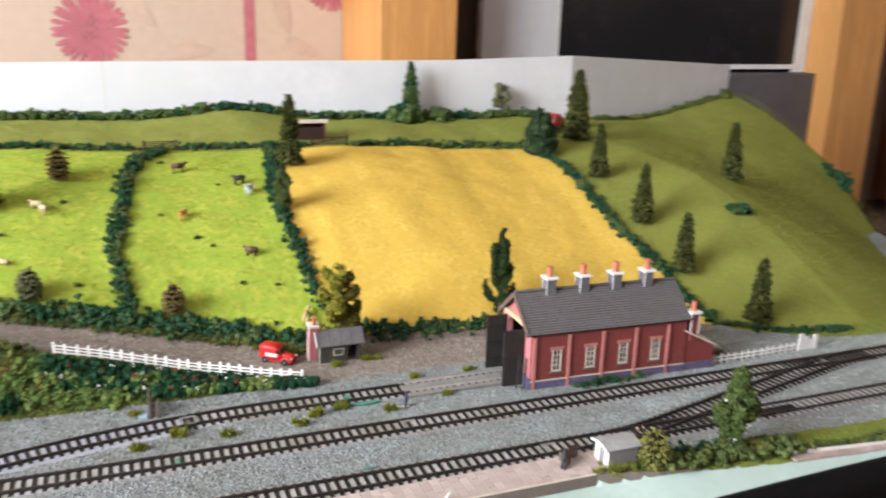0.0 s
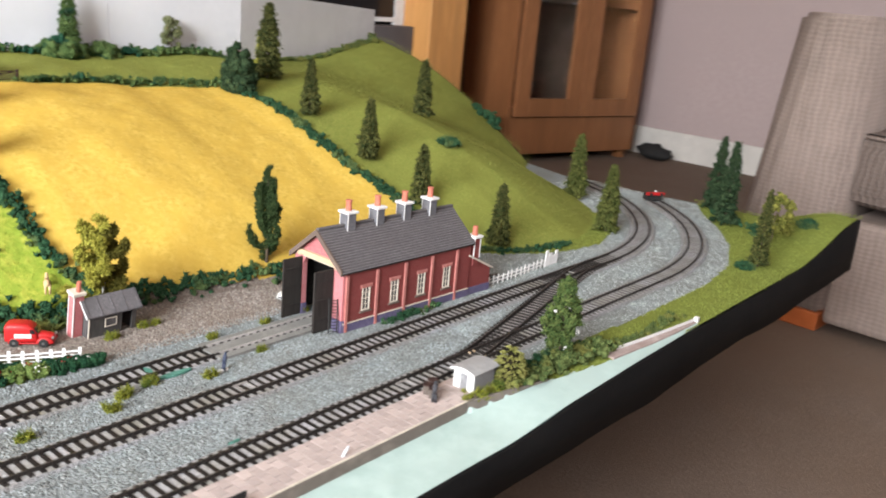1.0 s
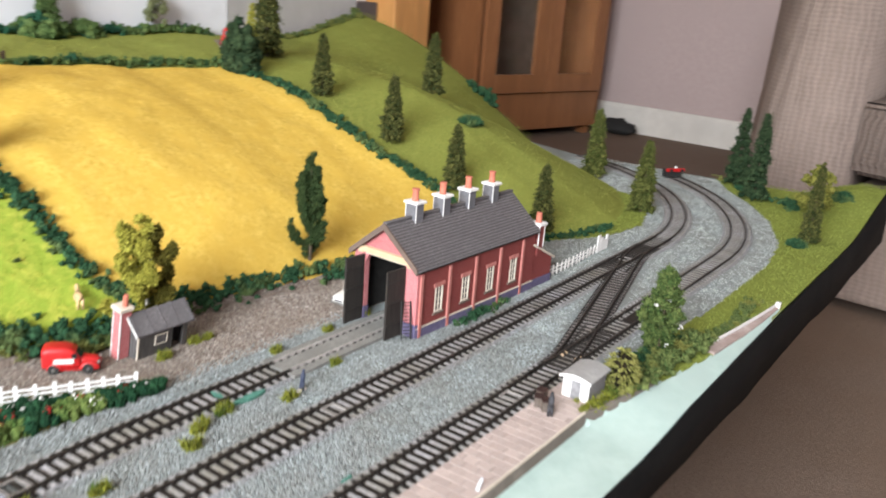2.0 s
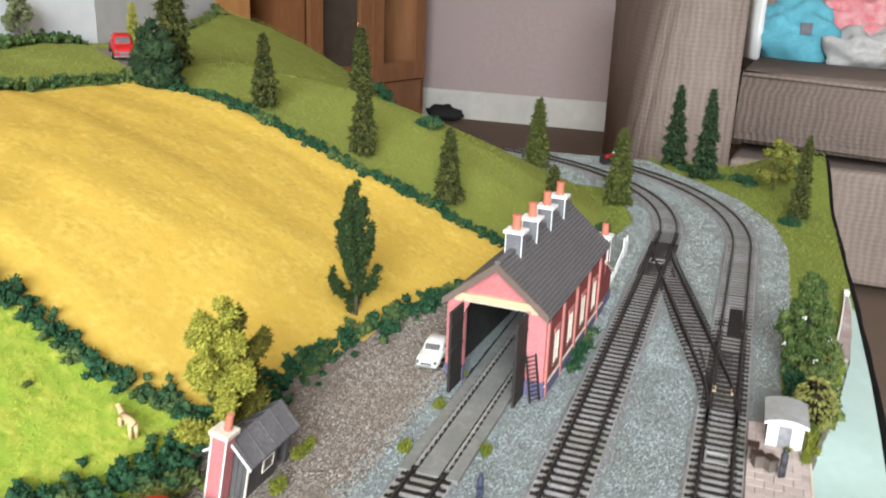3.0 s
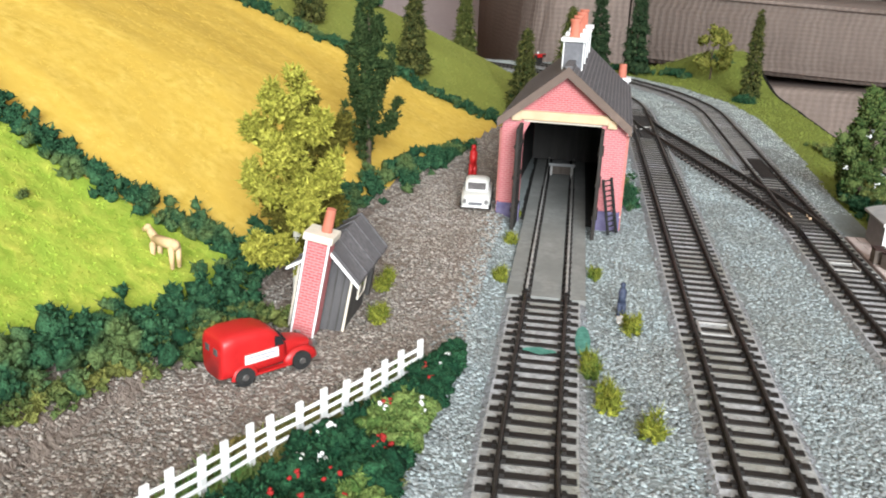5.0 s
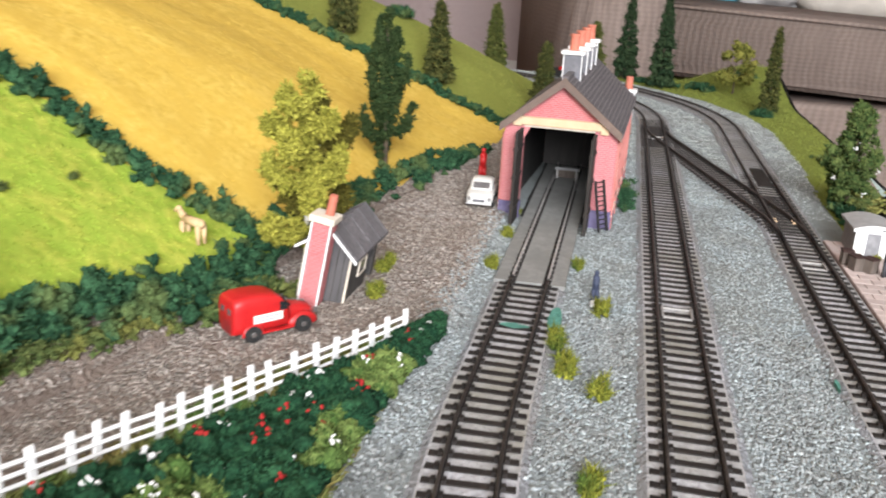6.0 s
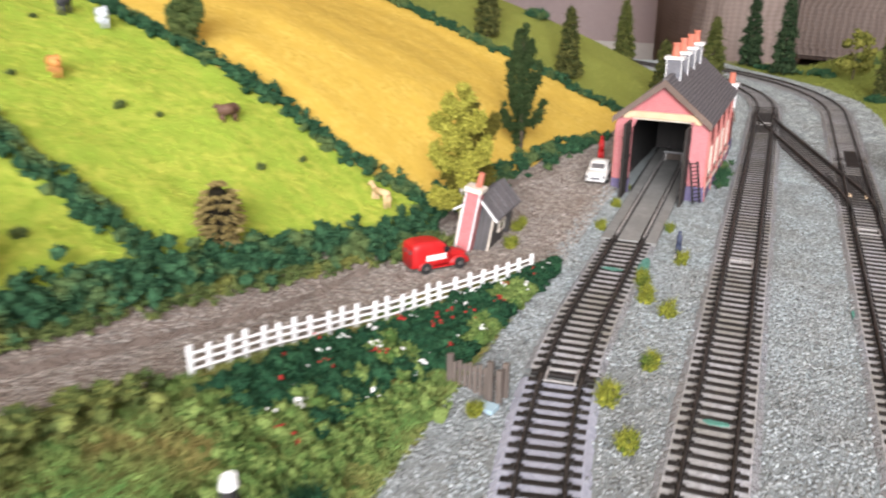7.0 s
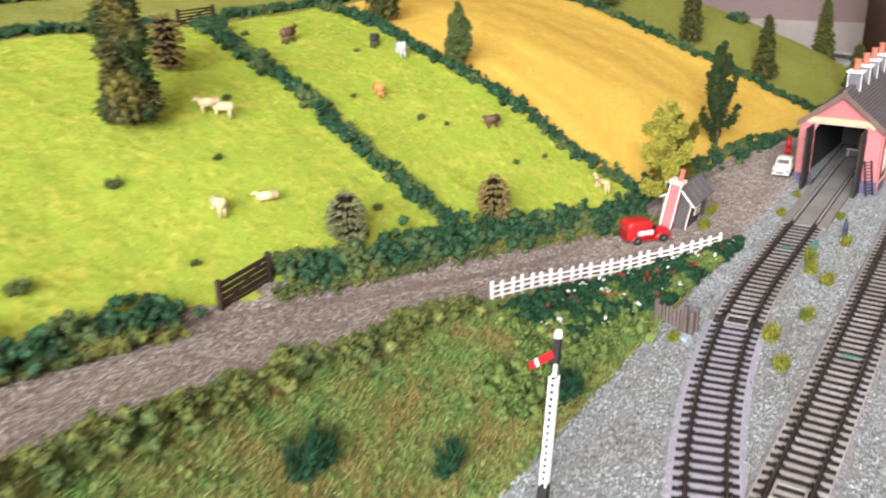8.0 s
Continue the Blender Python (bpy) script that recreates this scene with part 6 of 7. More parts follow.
hedge(((-0.318, 0.168), (-0.326, 0.150), (-0.335, 0.138)), 0.0200, 0.0100, "clump_lime", "yellow-green clump foliage at the end of the flower bed", 55)
hedge(((1.015, 0.585), (1.028, 0.565), (1.022, 0.545)), 0.026, 0.030, "hedge", "dark bush on the edge of the hill", 53, density=1.6)


def bush(x, y, r, height, material, label, seed, name="bush", n=90):
    rng = np.random.default_rng(seed)
    way = rng.normal(size=(n, 3))
    way /= np.linalg.norm(way, axis=1, keepdims=True)
    way[:, 2] = np.abs(way[:, 2])
    z0 = land_at(x, y)
    c = way * np.array([r, r, height]) * rng.uniform(0.35, 0.85, (n, 1)) + (x, y, z0)
    rad = rng.uniform(0.13, 0.27, n) * min(r, height)
    k = rng.integers(0, n, n * 26)
    w2 = rng.normal(size=(len(k), 3))
    w2 /= np.linalg.norm(w2, axis=1, keepdims=True)
    pts = c[k] + w2 * rad[k][:, None]
    b = root(name, Matrix(), label, name)
    part_np("clumps", join(scatter(LUMP, c, rad, rng), scatter(BIT, pts, rng.uniform(0.18, 0.42, len(k)) * rad[k], rng)), material, b)
    part_np("leaves", flakes(pts, w2, 0.0042, 0.0015, rng), material, b)
    return b


bush(0.376, 0.529, 0.028, 0.074, "conifer_dark", "large dark green bush at the top of the wheat field", 61, n=160)
bush(0.222, 0.720, 0.036, 0.030, "hedge_back", "pale green bushes at the foot of the hilltop tree", 65, n=90)
bush(0.285, 0.726, 0.026, 0.022, "hedge_back", "pale green bush on the hilltop", 66, n=60)
bush(0.566, 0.296, 0.020, 0.010, "hedge", "low dark green bush on the hillside", 62, n=60)
bush(0.890, -0.120, 0.018, 0.012, "hedge", "low dark green bush on the corner mound", 63, n=60)
bush(0.668, -0.118, 0.014, 0.009, "hedge", "low dark green bush beside the curve", 64, n=50)


def trunk_bm(height, r, limbs, rng, lean=0.06):
    bm = bmesh.new()
    last, rad = Vector((0, 0, -0.002)), r
    top = None
    for k in range(1, 6):
        p = Vector((rng.normal() * height * lean * 0.3, rng.normal() * height * lean * 0.3, height * k / 5))
        tube(bm, last, p, rad, rad * 0.8, 8)
        if k in (2, 3, 4):
            for _ in range(limbs):
                a = rng.uniform(0, 2 * math.pi)
                q = p + Vector((math.cos(a), math.sin(a), rng.uniform(0.5, 1.1))) * height * 0.2
                tube(bm, p, q, rad * 0.5, rad * 0.2, 6)
        last, rad = p, rad * 0.78
    return bm


def conifer(name, m, height, radius, material, label, seed, group="", steps=620, full=0.62, tiers=7.0, patches=()):
    """A bottle-brush conifer: a trunk and ragged tiers of tufts, column-like below and blunt at the top; patches: other foliage mixed in."""
    rng = np.random.default_rng(seed)
    t = root(name, m, label, "tree", group)
    bm = bmesh.new()
    tube(bm, (0, 0, -0.002), (0, 0, height * 0.9), radius * 0.10, radius * 0.03, 8)
    part("trunk", bm, "bark", t)
    u = rng.beta(1.0, 1.15, steps)
    a = rng.uniform(0, 2 * math.pi, steps)
    saw = (u * tiers + 0.10 * np.sin(2 * a + seed)) % 1.0
    layer = 1.06 - 0.42 * saw
    side = 1 + 0.15 * np.sin(2 * a + seed) * np.sin(u * 9 + seed) + 0.12 * np.sin(3 * a + u * 14)
    r = radius * np.clip((1 - u) ** full * layer * side, 0.06, 1.2) * rng.uniform(0.35, 1.0, steps) ** 0.6
    c = np.stack([np.cos(a) * r, np.sin(a) * r, height * (0.04 + 0.94 * u)], -1)
    size = radius * (0.08 + 0.10 * (1 - u)) * rng.uniform(0.6, 1.3, steps)
    k = rng.integers(0, steps, steps * 5)
    out = np.stack([np.cos(a[k]), np.sin(a[k]), rng.uniform(-0.7, 0.25, len(k))], -1)
    pts = c[k] + rng.normal(size=(len(k), 3)) * size[k][:, None] * 0.7
    kinds = (material, *patches)
    wave = np.sin(a * 2 + seed) + np.sin(u * 17 + a + 2 * seed) + rng.normal(size=steps) * 0.35
    pick = np.zeros(steps, int)
    for q in range(1, len(kinds)):
        pick[wave * (1 if q % 2 else -1) > 0.55] = q
    for q, mat in enumerate(kinds):
        o, e = pick == q, pick[k] == q
        if not o.any():
            continue
        sets = (scatter(CRUMB, c[o], size[o], rng), scatter(BIT, pts[e], size[k][e] * 0.38, rng), flakes(pts[e], out[e] + rng.normal(size=(int(e.sum()), 3)) * 0.4, radius * 0.30, radius * 0.09, rng))
        part_np("crown", join(*sets), mat, t)
    return t


HILL_CON = "conifers on the hillside"
base_con = conifer("conifer_tree", pose(0.463, 0.120, land_at(0.463, 0.12)), 0.080, 0.0146, "conifer", "slim dark olive model conifer on the green hillside", 71, HILL_CON)


def plant(src, x, y, height, src_height, turn, label="", wide=1.0):
    k = height / src_height
    m = Matrix.Translation((x, y, land_at(x, y))) @ Euler((0, 0, radians(turn))).to_matrix().to_4x4() @ Matrix.Diagonal((k * wide, k * wide, k, 1))
    ob = copy_thing(src, m)
    if label:
        tagged(ob, label)
    return ob


plant(base_con, 0.421, 0.312, 0.081, 0.080, 70, "slim dark olive model conifer beside the wheat hedge")
plant(base_con, 0.424, 0.218, 0.078, 0.080, 150, "slim dark olive model conifer beside the wheat hedge")
plant(base_con, 0.418, 0.425, 0.077, 0.080, 220, "slim dark olive model conifer beside the wheat hedge")
plant(base_con, 0.655, 0.425, 0.090, 0.080, 290, "slim dark olive model conifer high on the hillside")
con2 = conifer("conifer_tree", pose(0.462, 0.570, land_at(0.462, 0.570)), 0.112, 0.021, "conifer", "tall dark conifer on top of the hill", 72, HILL_CON)
con3 = conifer("conifer_tree", pose(0.668, 0.082, land_at(0.668, 0.082)), 0.096, 0.0175, "conifer_light", "yellow-green conifer inside the track curve", 73, "conifers by the track curve")
plant(con3, 0.812, 0.222, 0.104, 0.096, 100, "yellow-green conifer at the foot of the hill", 0.92)
con4 = conifer("conifer_tree", pose(0.948, 0.044, land_at(0.948, 0.044)), 0.122, 0.0178, "conifer_dark", "tall dark green conifer at the board corner", 74, "conifers at the board corner", 520)
plant(con4, 0.872, -0.006, 0.128, 0.122, 130, "tall dark green conifer at the board corner", 0.95)
con5 = conifer("conifer_tree", pose(0.690, -0.126, land_at(0.69, -0.126)), 0.103, 0.0125, "conifer", "thin olive conifer on the corner mound", 75, "conifers at the board corner")
con6 = conifer("conifer_tree", pose(-0.374, 0.391, land_at(-0.374, 0.391)), 0.122, 0.0168, "conifer_tip", "large straw and dark green conifer standing in the pasture", 76, "trees in the pasture", 1300, 0.55, 3.0, ("conifer_straw", "leaf_green"))
con7 = conifer("conifer_tree", pose(-0.020, 0.468, land_at(-0.020, 0.468)), 0.092, 0.016, "conifer", "dark green tree at the corner of the upper hedge", 77, HILL_CON)
con8 = conifer("conifer_tree", pose(0.236, 0.728, land_at(0.236, 0.728)), 0.096, 0.017, "hedge_back", "green tree on the hilltop before the backdrop", 78, HILL_CON)
con9 = conifer("conifer_tree", pose(0.545, 0.690, land_at(0.545, 0.69)), 0.060, 0.011, "leaf_yellow", "small yellow conifer beside the backdrop fold", 79, HILL_CON, 260)


def broadleaf(m, height, spread, clusters, label, seed, bark="bark", limbs=2, size=0.26, materials=("leaf_green",), low=0.30, squash=1.0, spindle=False):
    """A tree: tapered trunk with limbs, and a crown of separate crumbly clusters with gaps between them."""
    rng = np.random.default_rng(seed)
    t = root("tree", m, label, "tree")
    part("trunk", trunk_bm(height * 0.86, height * 0.022, limbs, rng), bark, t)
    groups = [[] for _ in materials]
    for k in range(clusters):
        u = rng.uniform(low, 1.0)
        r = spread * math.sqrt(max(0.05, 1 - ((u - 0.55) / 0.55) ** 2)) * rng.uniform(0.35, 1.0)
        if spindle:
            r = spread * max(0.10, 1 - abs(u - 0.44) / 0.66) * rng.uniform(0.3, 1.0)
        a = rng.uniform(0, 2 * math.pi)
        groups[(0 if math.cos(a - 3.0) > -0.45 else 1) if len(materials) > 1 else 0].append((math.cos(a) * r * squash, math.sin(a) * r, height * u))
    for mat, g in zip(materials, groups):
        if not g:
            continue
        c = np.array(g)
        rad = spread * size * rng.uniform(0.65, 1.2, len(c))
        k = rng.integers(0, len(c), len(c) * 26)
        w = rng.normal(size=(len(k), 3))
        w /= np.linalg.norm(w, axis=1, keepdims=True)
        pts = c[k] + w * rad[k][:, None] * rng.uniform(0.7, 1.08, (len(k), 1))
        v, f = join(scatter(LUMP, c, rad * 0.72, rng), scatter(BIT, pts, rad[k] * rng.uniform(0.16, 0.38, len(k)), rng), flakes(np.repeat(pts, 2, 0), np.repeat(w, 2, 0) + rng.normal(size=(2 * len(w), 3)) * 0.7 + (0, 0, 0.25), 0.0030, 0.0013, rng))
        part_np("crown", (v, f), mat, t)
    return t


def plume_tree(m, height, spread, plumes, label, seed, materials, bark="bark", fat=0.062, low=0.10, high=0.62, leaf=0.0026, lift=1.0, split=3.0, tip=0.75):
    """A tree of separate plumes: limbs that leave the trunk, sweep outwards and turn up, each feathered with foliage that thins to its tip."""
    rng = np.random.default_rng(seed)
    t = root("tree", m, label, "tree")
    bm = bmesh.new()
    tube(bm, (0, 0, -0.003), (0.02 * height, 0.0, height * 0.45), height * 0.020, height * 0.013, 8)
    tube(bm, (0.02 * height, 0, height * 0.45), (0.0, 0.01 * height, height * 0.88), height * 0.013, height * 0.005, 8)
    groups = [[] for _ in materials]
    for q in range(plumes):
        f = (q + 0.5) / plumes
        start = low + (high - low) * f
        a = q * 2.4 + rng.uniform(-0.35, 0.35)
        reach = spread * (1.08 - 0.62 * f) * rng.uniform(0.55, 1.2)
        rise = height * rng.uniform(0.20, 0.30) * lift * (1.0 - 0.25 * f)
        last = Vector((0, 0, height * start))
        n = 12
        for i in range(1, n + 1):
            g = i / n
            out = reach * (1 - (1 - g) ** 2)
            p = Vector((math.cos(a) * out, math.sin(a) * out, height * start + rise * (0.25 * g + 0.75 * g * g)))
            if i in (4, 8, 12):
                tube(bm, last, p, height * 0.007 * (1.2 - g), height * 0.005 * (1.1 - g) + 0.0002, 5)
                last = p
            r = height * fat * (0.55 + 0.75 * math.sin(math.pi * min(1.0, 0.15 + 0.85 * g))) * rng.uniform(0.75, 1.15)
            # a second, darker foliage puts shade into the side away from the window
            groups[1 if len(materials) > 1 and math.cos(a - split) < -0.35 else 0].append((*p, r * (0.65 if i < 4 else 1.0)))
    for i in range(16):
        g = i / 15
        groups[0].append((rng.normal() * height * 0.014, rng.normal() * height * 0.014, height * (0.45 + 0.53 * g), height * fat * (1.15 - tip * g)))
    for i in range(8):
        groups[0].append((rng.normal() * height * 0.025, rng.normal() * height * 0.025, height * (low + 0.42 * i / 7), height * fat * 0.95))
    part("trunk", bm, bark, t)
    for mat, g in zip(materials, groups):
        if not g:
            continue
        c = np.array(g)
        rad, c = c[:, 3], c[:, :3] + rng.normal(size=(len(c), 3)) * height * 0.008
        k = rng.integers(0, len(c), len(c) * 46)
        w = rng.normal(size=(len(k), 3)) * (1, 1, 0.85)
        w /= np.linalg.norm(w, axis=1, keepdims=True)
        pts = c[k] + w * rad[k][:, None] * rng.uniform(0.45, 1.0, (len(k), 1))
        sets = (scatter(LUMP, c, rad * 0.55, rng), scatter(BIT, pts, rad[k] * rng.uniform(0.10, 0.26, len(k)), rng), flakes(np.repeat(pts, 2, 0), np.repeat(w, 2, 0) + rng.normal(size=(2 * len(w), 3)) * 0.6 + (0, 0, 0.35), leaf, leaf * 0.45, rng))
        part_np("crown", join(*sets), mat, t)
    return t


plume_tree(pose(-0.029, 0.181, land_at(-0.029, 0.181), 0, 0, 20), 0.094, 0.0275, 15, "yellow-green birch tree with a pale trunk behind the hut", 81, ("leaf_yellow", "leaf_olive"), "birch_bark", 0.051, 0.17, 0.86, 0.0028, 0.60, 2.9, 0.30)
plume_tree(pose(0.160, 0.196, land_at(0.160, 0.196)), 0.101, 0.0170, 12, "dark green upright tree with separate plumes at the wheat field edge", 82, ("leaf_green",), "bark", 0.039, 0.05, 0.74, 0.0024, 1.05, 3.0, 0.5)
plume_tree(pose(-0.050, 0.366, land_at(-0.050, 0.366)), 0.058, 0.0105, 8, "slender green tree standing in the field hedge", 80, ("leaf_hedge",), "bark", 0.075, 0.08, 0.75, 0.0022)
broadleaf(pose(0.236, -0.1165, land_at(0.236, -0.1165)), 0.073, 0.0190, 90, "fresh green tree with white blossom by the front track", 83, "bark", 2, 0.23, ("leaf_fresh",), 0.04, spindle=True)
broadleaf(pose(0.815, -0.098, land_at(0.815, -0.098)), 0.062, 0.022, 26, "yellow flowering shrub on the corner mound", 84, "bark", 2, 0.30, ("shrub_yellow",), 0.15)

broadleaf(pose(0.405, 0.735, land_at(0.405, 0.735)), 0.056, 0.014, 40, "small rounded green tree on the hilltop before the backdrop", 85, "bark", 2, 0.28, ("sprig_green",), 0.25)


def sprig(x, y, r, height, material, label, seed, tiers=7):
    """A needle shrub: tiers of drooping bracts round a core."""
    rng = np.random.default_rng(seed)
    s = root("shrub", pose(x, y, land_at(x, y)), label, "shrub")
    pts, ways = [], []
    for k in range(tiers):
        u = k / (tiers - 1)
        rr = r * math.sqrt(max(0.05, 1 - (2 * u * 0.90 - 0.74) ** 2 * 0.86))
        n = int(12 + 16 * rr / r)
        for i in range(n):
            a = 2 * math.pi * (i + rng.uniform(-0.25, 0.25)) / n + k * 0.4
            lift = rng.uniform(-0.25, 0.25) * height / tiers
            pts.append((math.cos(a) * rr * 0.50, math.sin(a) * rr * 0.50, height * (0.10 + 0.86 * u) + lift))
            ways.append((math.cos(a), math.sin(a), rng.uniform(-0.45, -0.10)))
    pts, ways = np.array(pts), np.array(ways)
    tips = np.hypot(pts[:, 0], pts[:, 1])[:, None]
    sets = [scatter(STONE, pts + ways * tips * f, np.full(len(pts), r * q), rng, 0.75) for f, q in ((0.30, 0.085), (0.55, 0.105), (0.78, 0.090), (0.95, 0.060))]
    sets.append(flakes(pts + ways * tips * 0.4, ways + rng.normal(size=ways.shape) * 0.2, r * 0.42, r * 0.20, rng))
    part_np("needles", join(*sets), material, s)
    # core coloured near-black to stand for the shade between the tiers
    part_np("core", scatter(LUMP, [(0, 0, height * q) for q in (0.22, 0.42, 0.62, 0.80)], [r * 0.55, r * 0.60, r * 0.52, r * 0.34], rng), "core_dark", s, "near-black core with the shade between bracts put into its colour")
    bm = bmesh.new()
    tube(bm, (0, 0, -0.002), (0, 0, height * 0.3), r * 0.12, r * 0.1, 8)
    part("stem", bm, "bark", s)


sprig(-0.189, 0.2515, 0.0125, 0.0320, "sprig_brown", "rounded brown needle shrub at the pasture hedge", 91)
sprig(-0.325, 0.2735, 0.0128, 0.0310, "sprig_green", "grey-green needle shrub at the pasture hedge", 92)
sprig(-0.296, 0.448, 0.0135, 0.0370, "sprig_brown", "rounded dark brown shrub high in the pasture", 93)
sprig(0.152, -0.1215, 0.0140, 0.0350, "sprig_lime", "olive needle shrub beside the grey hut", 94)


def tuft(x, y, r, seed, label="small yellow-green grass tuft in the ballast", material="tuft"):
    rng = np.random.default_rng(seed)
    n = 60
    a, q = rng.uniform(0, 2 * math.pi, n), np.sqrt(rng.uniform(0, 1, n)) * r
    q *= 1 + 0.3 * np.sin(a + seed)
    c = np.stack([x + np.cos(a) * q * 1.1, y + np.sin(a) * q * 0.6, land_at(x, y) + rng.uniform(0, 1, n) ** 1.6 * 0.85 * r], -1)
    w = rng.normal(size=(n * 6, 3)) * 0.6 + (0, 0, 1)
    v, f = join(scatter(CRUMB, c, rng.uniform(0.09, 0.20, n) * r, rng), flakes(np.repeat(c, 6, 0), w, r * 0.75, r * 0.11, rng))
    return tagged(put("grass_tuft", mesh_from("grass_tuft", v, f), material), label, "grass tuft", "tufts between the tracks")


for i, (x, y, r) in enumerate(((-0.085, 0.0530, 0.0065), (-0.103, 0.0395, 0.0065), (-0.166, 0.0400, 0.0060), (-0.205, 0.0530, 0.0070), (-0.236, 0.0395, 0.0060), (0.026, 0.1005, 0.0050), (0.082, 0.0995, 0.0050), (0.042, 0.0560, 0.0045), (-0.020, 0.0420, 0.0060), (-0.238, 0.1010, 0.0045), (-0.043, 0.1440, 0.0055), (-0.010, 0.1490, 0.0050), (0.115, -0.1085, 0.0050), (0.150, -0.1080, 0.0060), (0.0, 0.1480, 0.0045), (0.128, 0.1010, 0.0040), (0.118, -0.1190, 0.0070), (0.136, -0.1205, 0.0070), (0.106, -0.1165, 0.0055))):
    tuft(x, y, r, 100 + i)
for x, y, r in ((-0.352, 0.347, 0.0042), (-0.426, 0.290, 0.0040), (-0.138, 0.323, 0.0034), (-0.076, 0.2685, 0.0038), (-0.189, 0.373, 0.0036), (-0.292, 0.399, 0.0044), (-0.118, 0.425, 0.0034)):
    tuft(x, y, r * 0.68, 130 + int(-x * 1000), "small green weed clump in the pasture", "leaf_hedge")
for x, y, r in ((-0.114, 0.275, 0.0030), (-0.426, 0.347, 0.0042), (-0.5155, 0.298, 0.0055), (-0.179, 0.490, 0.0034), (-0.153, 0.337, 0.0036), (-0.279, 0.285, 0.0034)):
    tuft(x, y, r, 530 + int(-x * 1000), "small flat olive-brown weed clump in the pasture", "hedge_olive")
tuft(-0.436, 0.131, 0.009, 150, "dark green weed clump on the rough bank", "garden")
tuft(-0.499, 0.152, 0.011, 151, "dark green weed clump on the rough bank", "garden")
tuft(-0.345, 0.122, 0.011, 152, "dark green weed clump on the rough bank", "garden")
tuft(-0.062, 0.0595, 0.0062, 153)


def garden():
    """The flower bed behind the white fence: dark shrubs with red and white blossom."""
    rng = np.random.default_rng(160)
    x = rng.uniform(-0.315, -0.072, 900)
    top = np.interp(x, (-0.32, -0.262, -0.207, -0.15, -0.085, -0.07), (0.177, 0.173, 0.161, 0.143, 0.114, 0.109))
    low = np.interp(x, (-0.32, -0.24, -0.20, -0.07), (0.140, 0.128, 0.116, 0.107))
    y = low + (top - low) * rng.uniform(0, 1, len(x))
    keep = top > low
    x, y = x[keep], y[keep]
    r = rng.uniform(0.0022, 0.0042, len(x))
    c = np.stack([x, y, land(x, y) + rng.uniform(0.0005, 0.0045, len(x))], -1)
    olive = np.array([noise.noise((a * 38, b * 38, 3)) > 0.20 for a, b in zip(x, y)]) & (y < (low + (top - low) * 0.75)[keep])
    for mask, mat, label in ((~olive, "garden", "dark green flower-bed shrubs behind the white fence"), (olive, "clump_lime", "lime-green flower-bed shrubs behind the white fence")):
        cc, rr = c[mask], r[mask]
        k = rng.integers(0, len(cc), len(cc) * 14)
        w = rng.normal(size=(len(k), 3))
        w[:, 2] = np.abs(w[:, 2])
        w /= np.linalg.norm(w, axis=1, keepdims=True)
        pts = cc[k] + w * rr[k][:, None]
        v, f = join(scatter(LUMP, cc, rr, rng), scatter(BIT, pts, rng.uniform(0.0005, 0.0012, len(k)), rng), flakes(pts, w, 0.0018, 0.0011, rng))
        tagged(put("flower_bed", mesh_from("flower_bed", v, f), mat), label, "flower bed", kind="stuff")
    for mat, n, label in (("petal_red", 30, "red blossoms scattered over the flower bed"), ("petal_white", 36, "white blossoms scattered over the flower bed")):
        i = rng.integers(0, len(c), n)
        heads = c[i] + np.stack([np.zeros(n), np.zeros(n), r[i] * 0.95], -1)
        pts = np.repeat(heads, 7, 0) + rng.normal(size=(n * 7, 3)) * 0.0010
        v, f = scatter(CRUMB, pts, rng.uniform(0.0004, 0.0010, len(pts)), rng)
        tagged(put("blossoms", mesh_from("blossoms", v, f), mat), label, "flowers", kind="stuff")


garden()
rng = np.random.default_rng(170)
pts = np.array([(0.236, -0.1165, 0.03)]) + rng.normal(size=(16, 3)) * (0.0065, 0.0065, 0.012)
v, f = scatter(CRUMB, np.repeat(pts, 4, 0) + rng.normal(size=(64, 3)) * 0.0008, rng.uniform(0.0005, 0.0011, 64), rng)
tagged(put("blossoms", mesh_from("blossoms", v, f), "petal_white"), "white blossoms on the fresh green tree", "flowers", kind="stuff")


# ---- toy figures: plain shapes ----
def toy(name, m, pieces, material, label, category):
    bm = bmesh.new()
    for a, b, r0, r1 in pieces:
        tube(bm, a, b, r0, r1, 10)
        for p, r in ((a, r0), (b, r1)):
            g = bmesh.ops.create_uvsphere(bm, u_segments=8, v_segments=6, radius=r)
            bmesh.ops.translate(bm, verts=g["verts"], vec=p)
    bmesh.ops.transform(bm, matrix=m, verts=bm.verts)
    ob = part(name, bm, material, smooth=True)
    return tagged(ob, label, category)


def grazer(x, y, turn, k, material, label, lie=False, fat=1.0):
    leg = 0.0012 if lie else 0.0050
    p = [((-0.0052, 0, leg + 0.0034), (0.0052, 0, leg + 0.0036), 0.0036 * fat, 0.0033 * fat), ((0.0055, 0, leg + 0.0040), (0.0088, 0, leg + 0.0072), 0.0017, 0.0013), ((0.0088, 0, leg + 0.0075), (0.0112, 0, leg + 0.0062), 0.0013, 0.0009)]
    if not lie:
        p += [((sx, sy, leg + 0.002), (sx * 1.05, sy, 0.0), 0.0012, 0.0008) for sx in (-0.0050, 0.0050) for sy in (-0.0016, 0.0016)]
    m = pose(x, y, land_at(x, y), 0, 0, turn) @ Matrix.Diagonal((k, k, k, 1))
    toy("toy_figurine", m, p, material, label, "toy figurine")


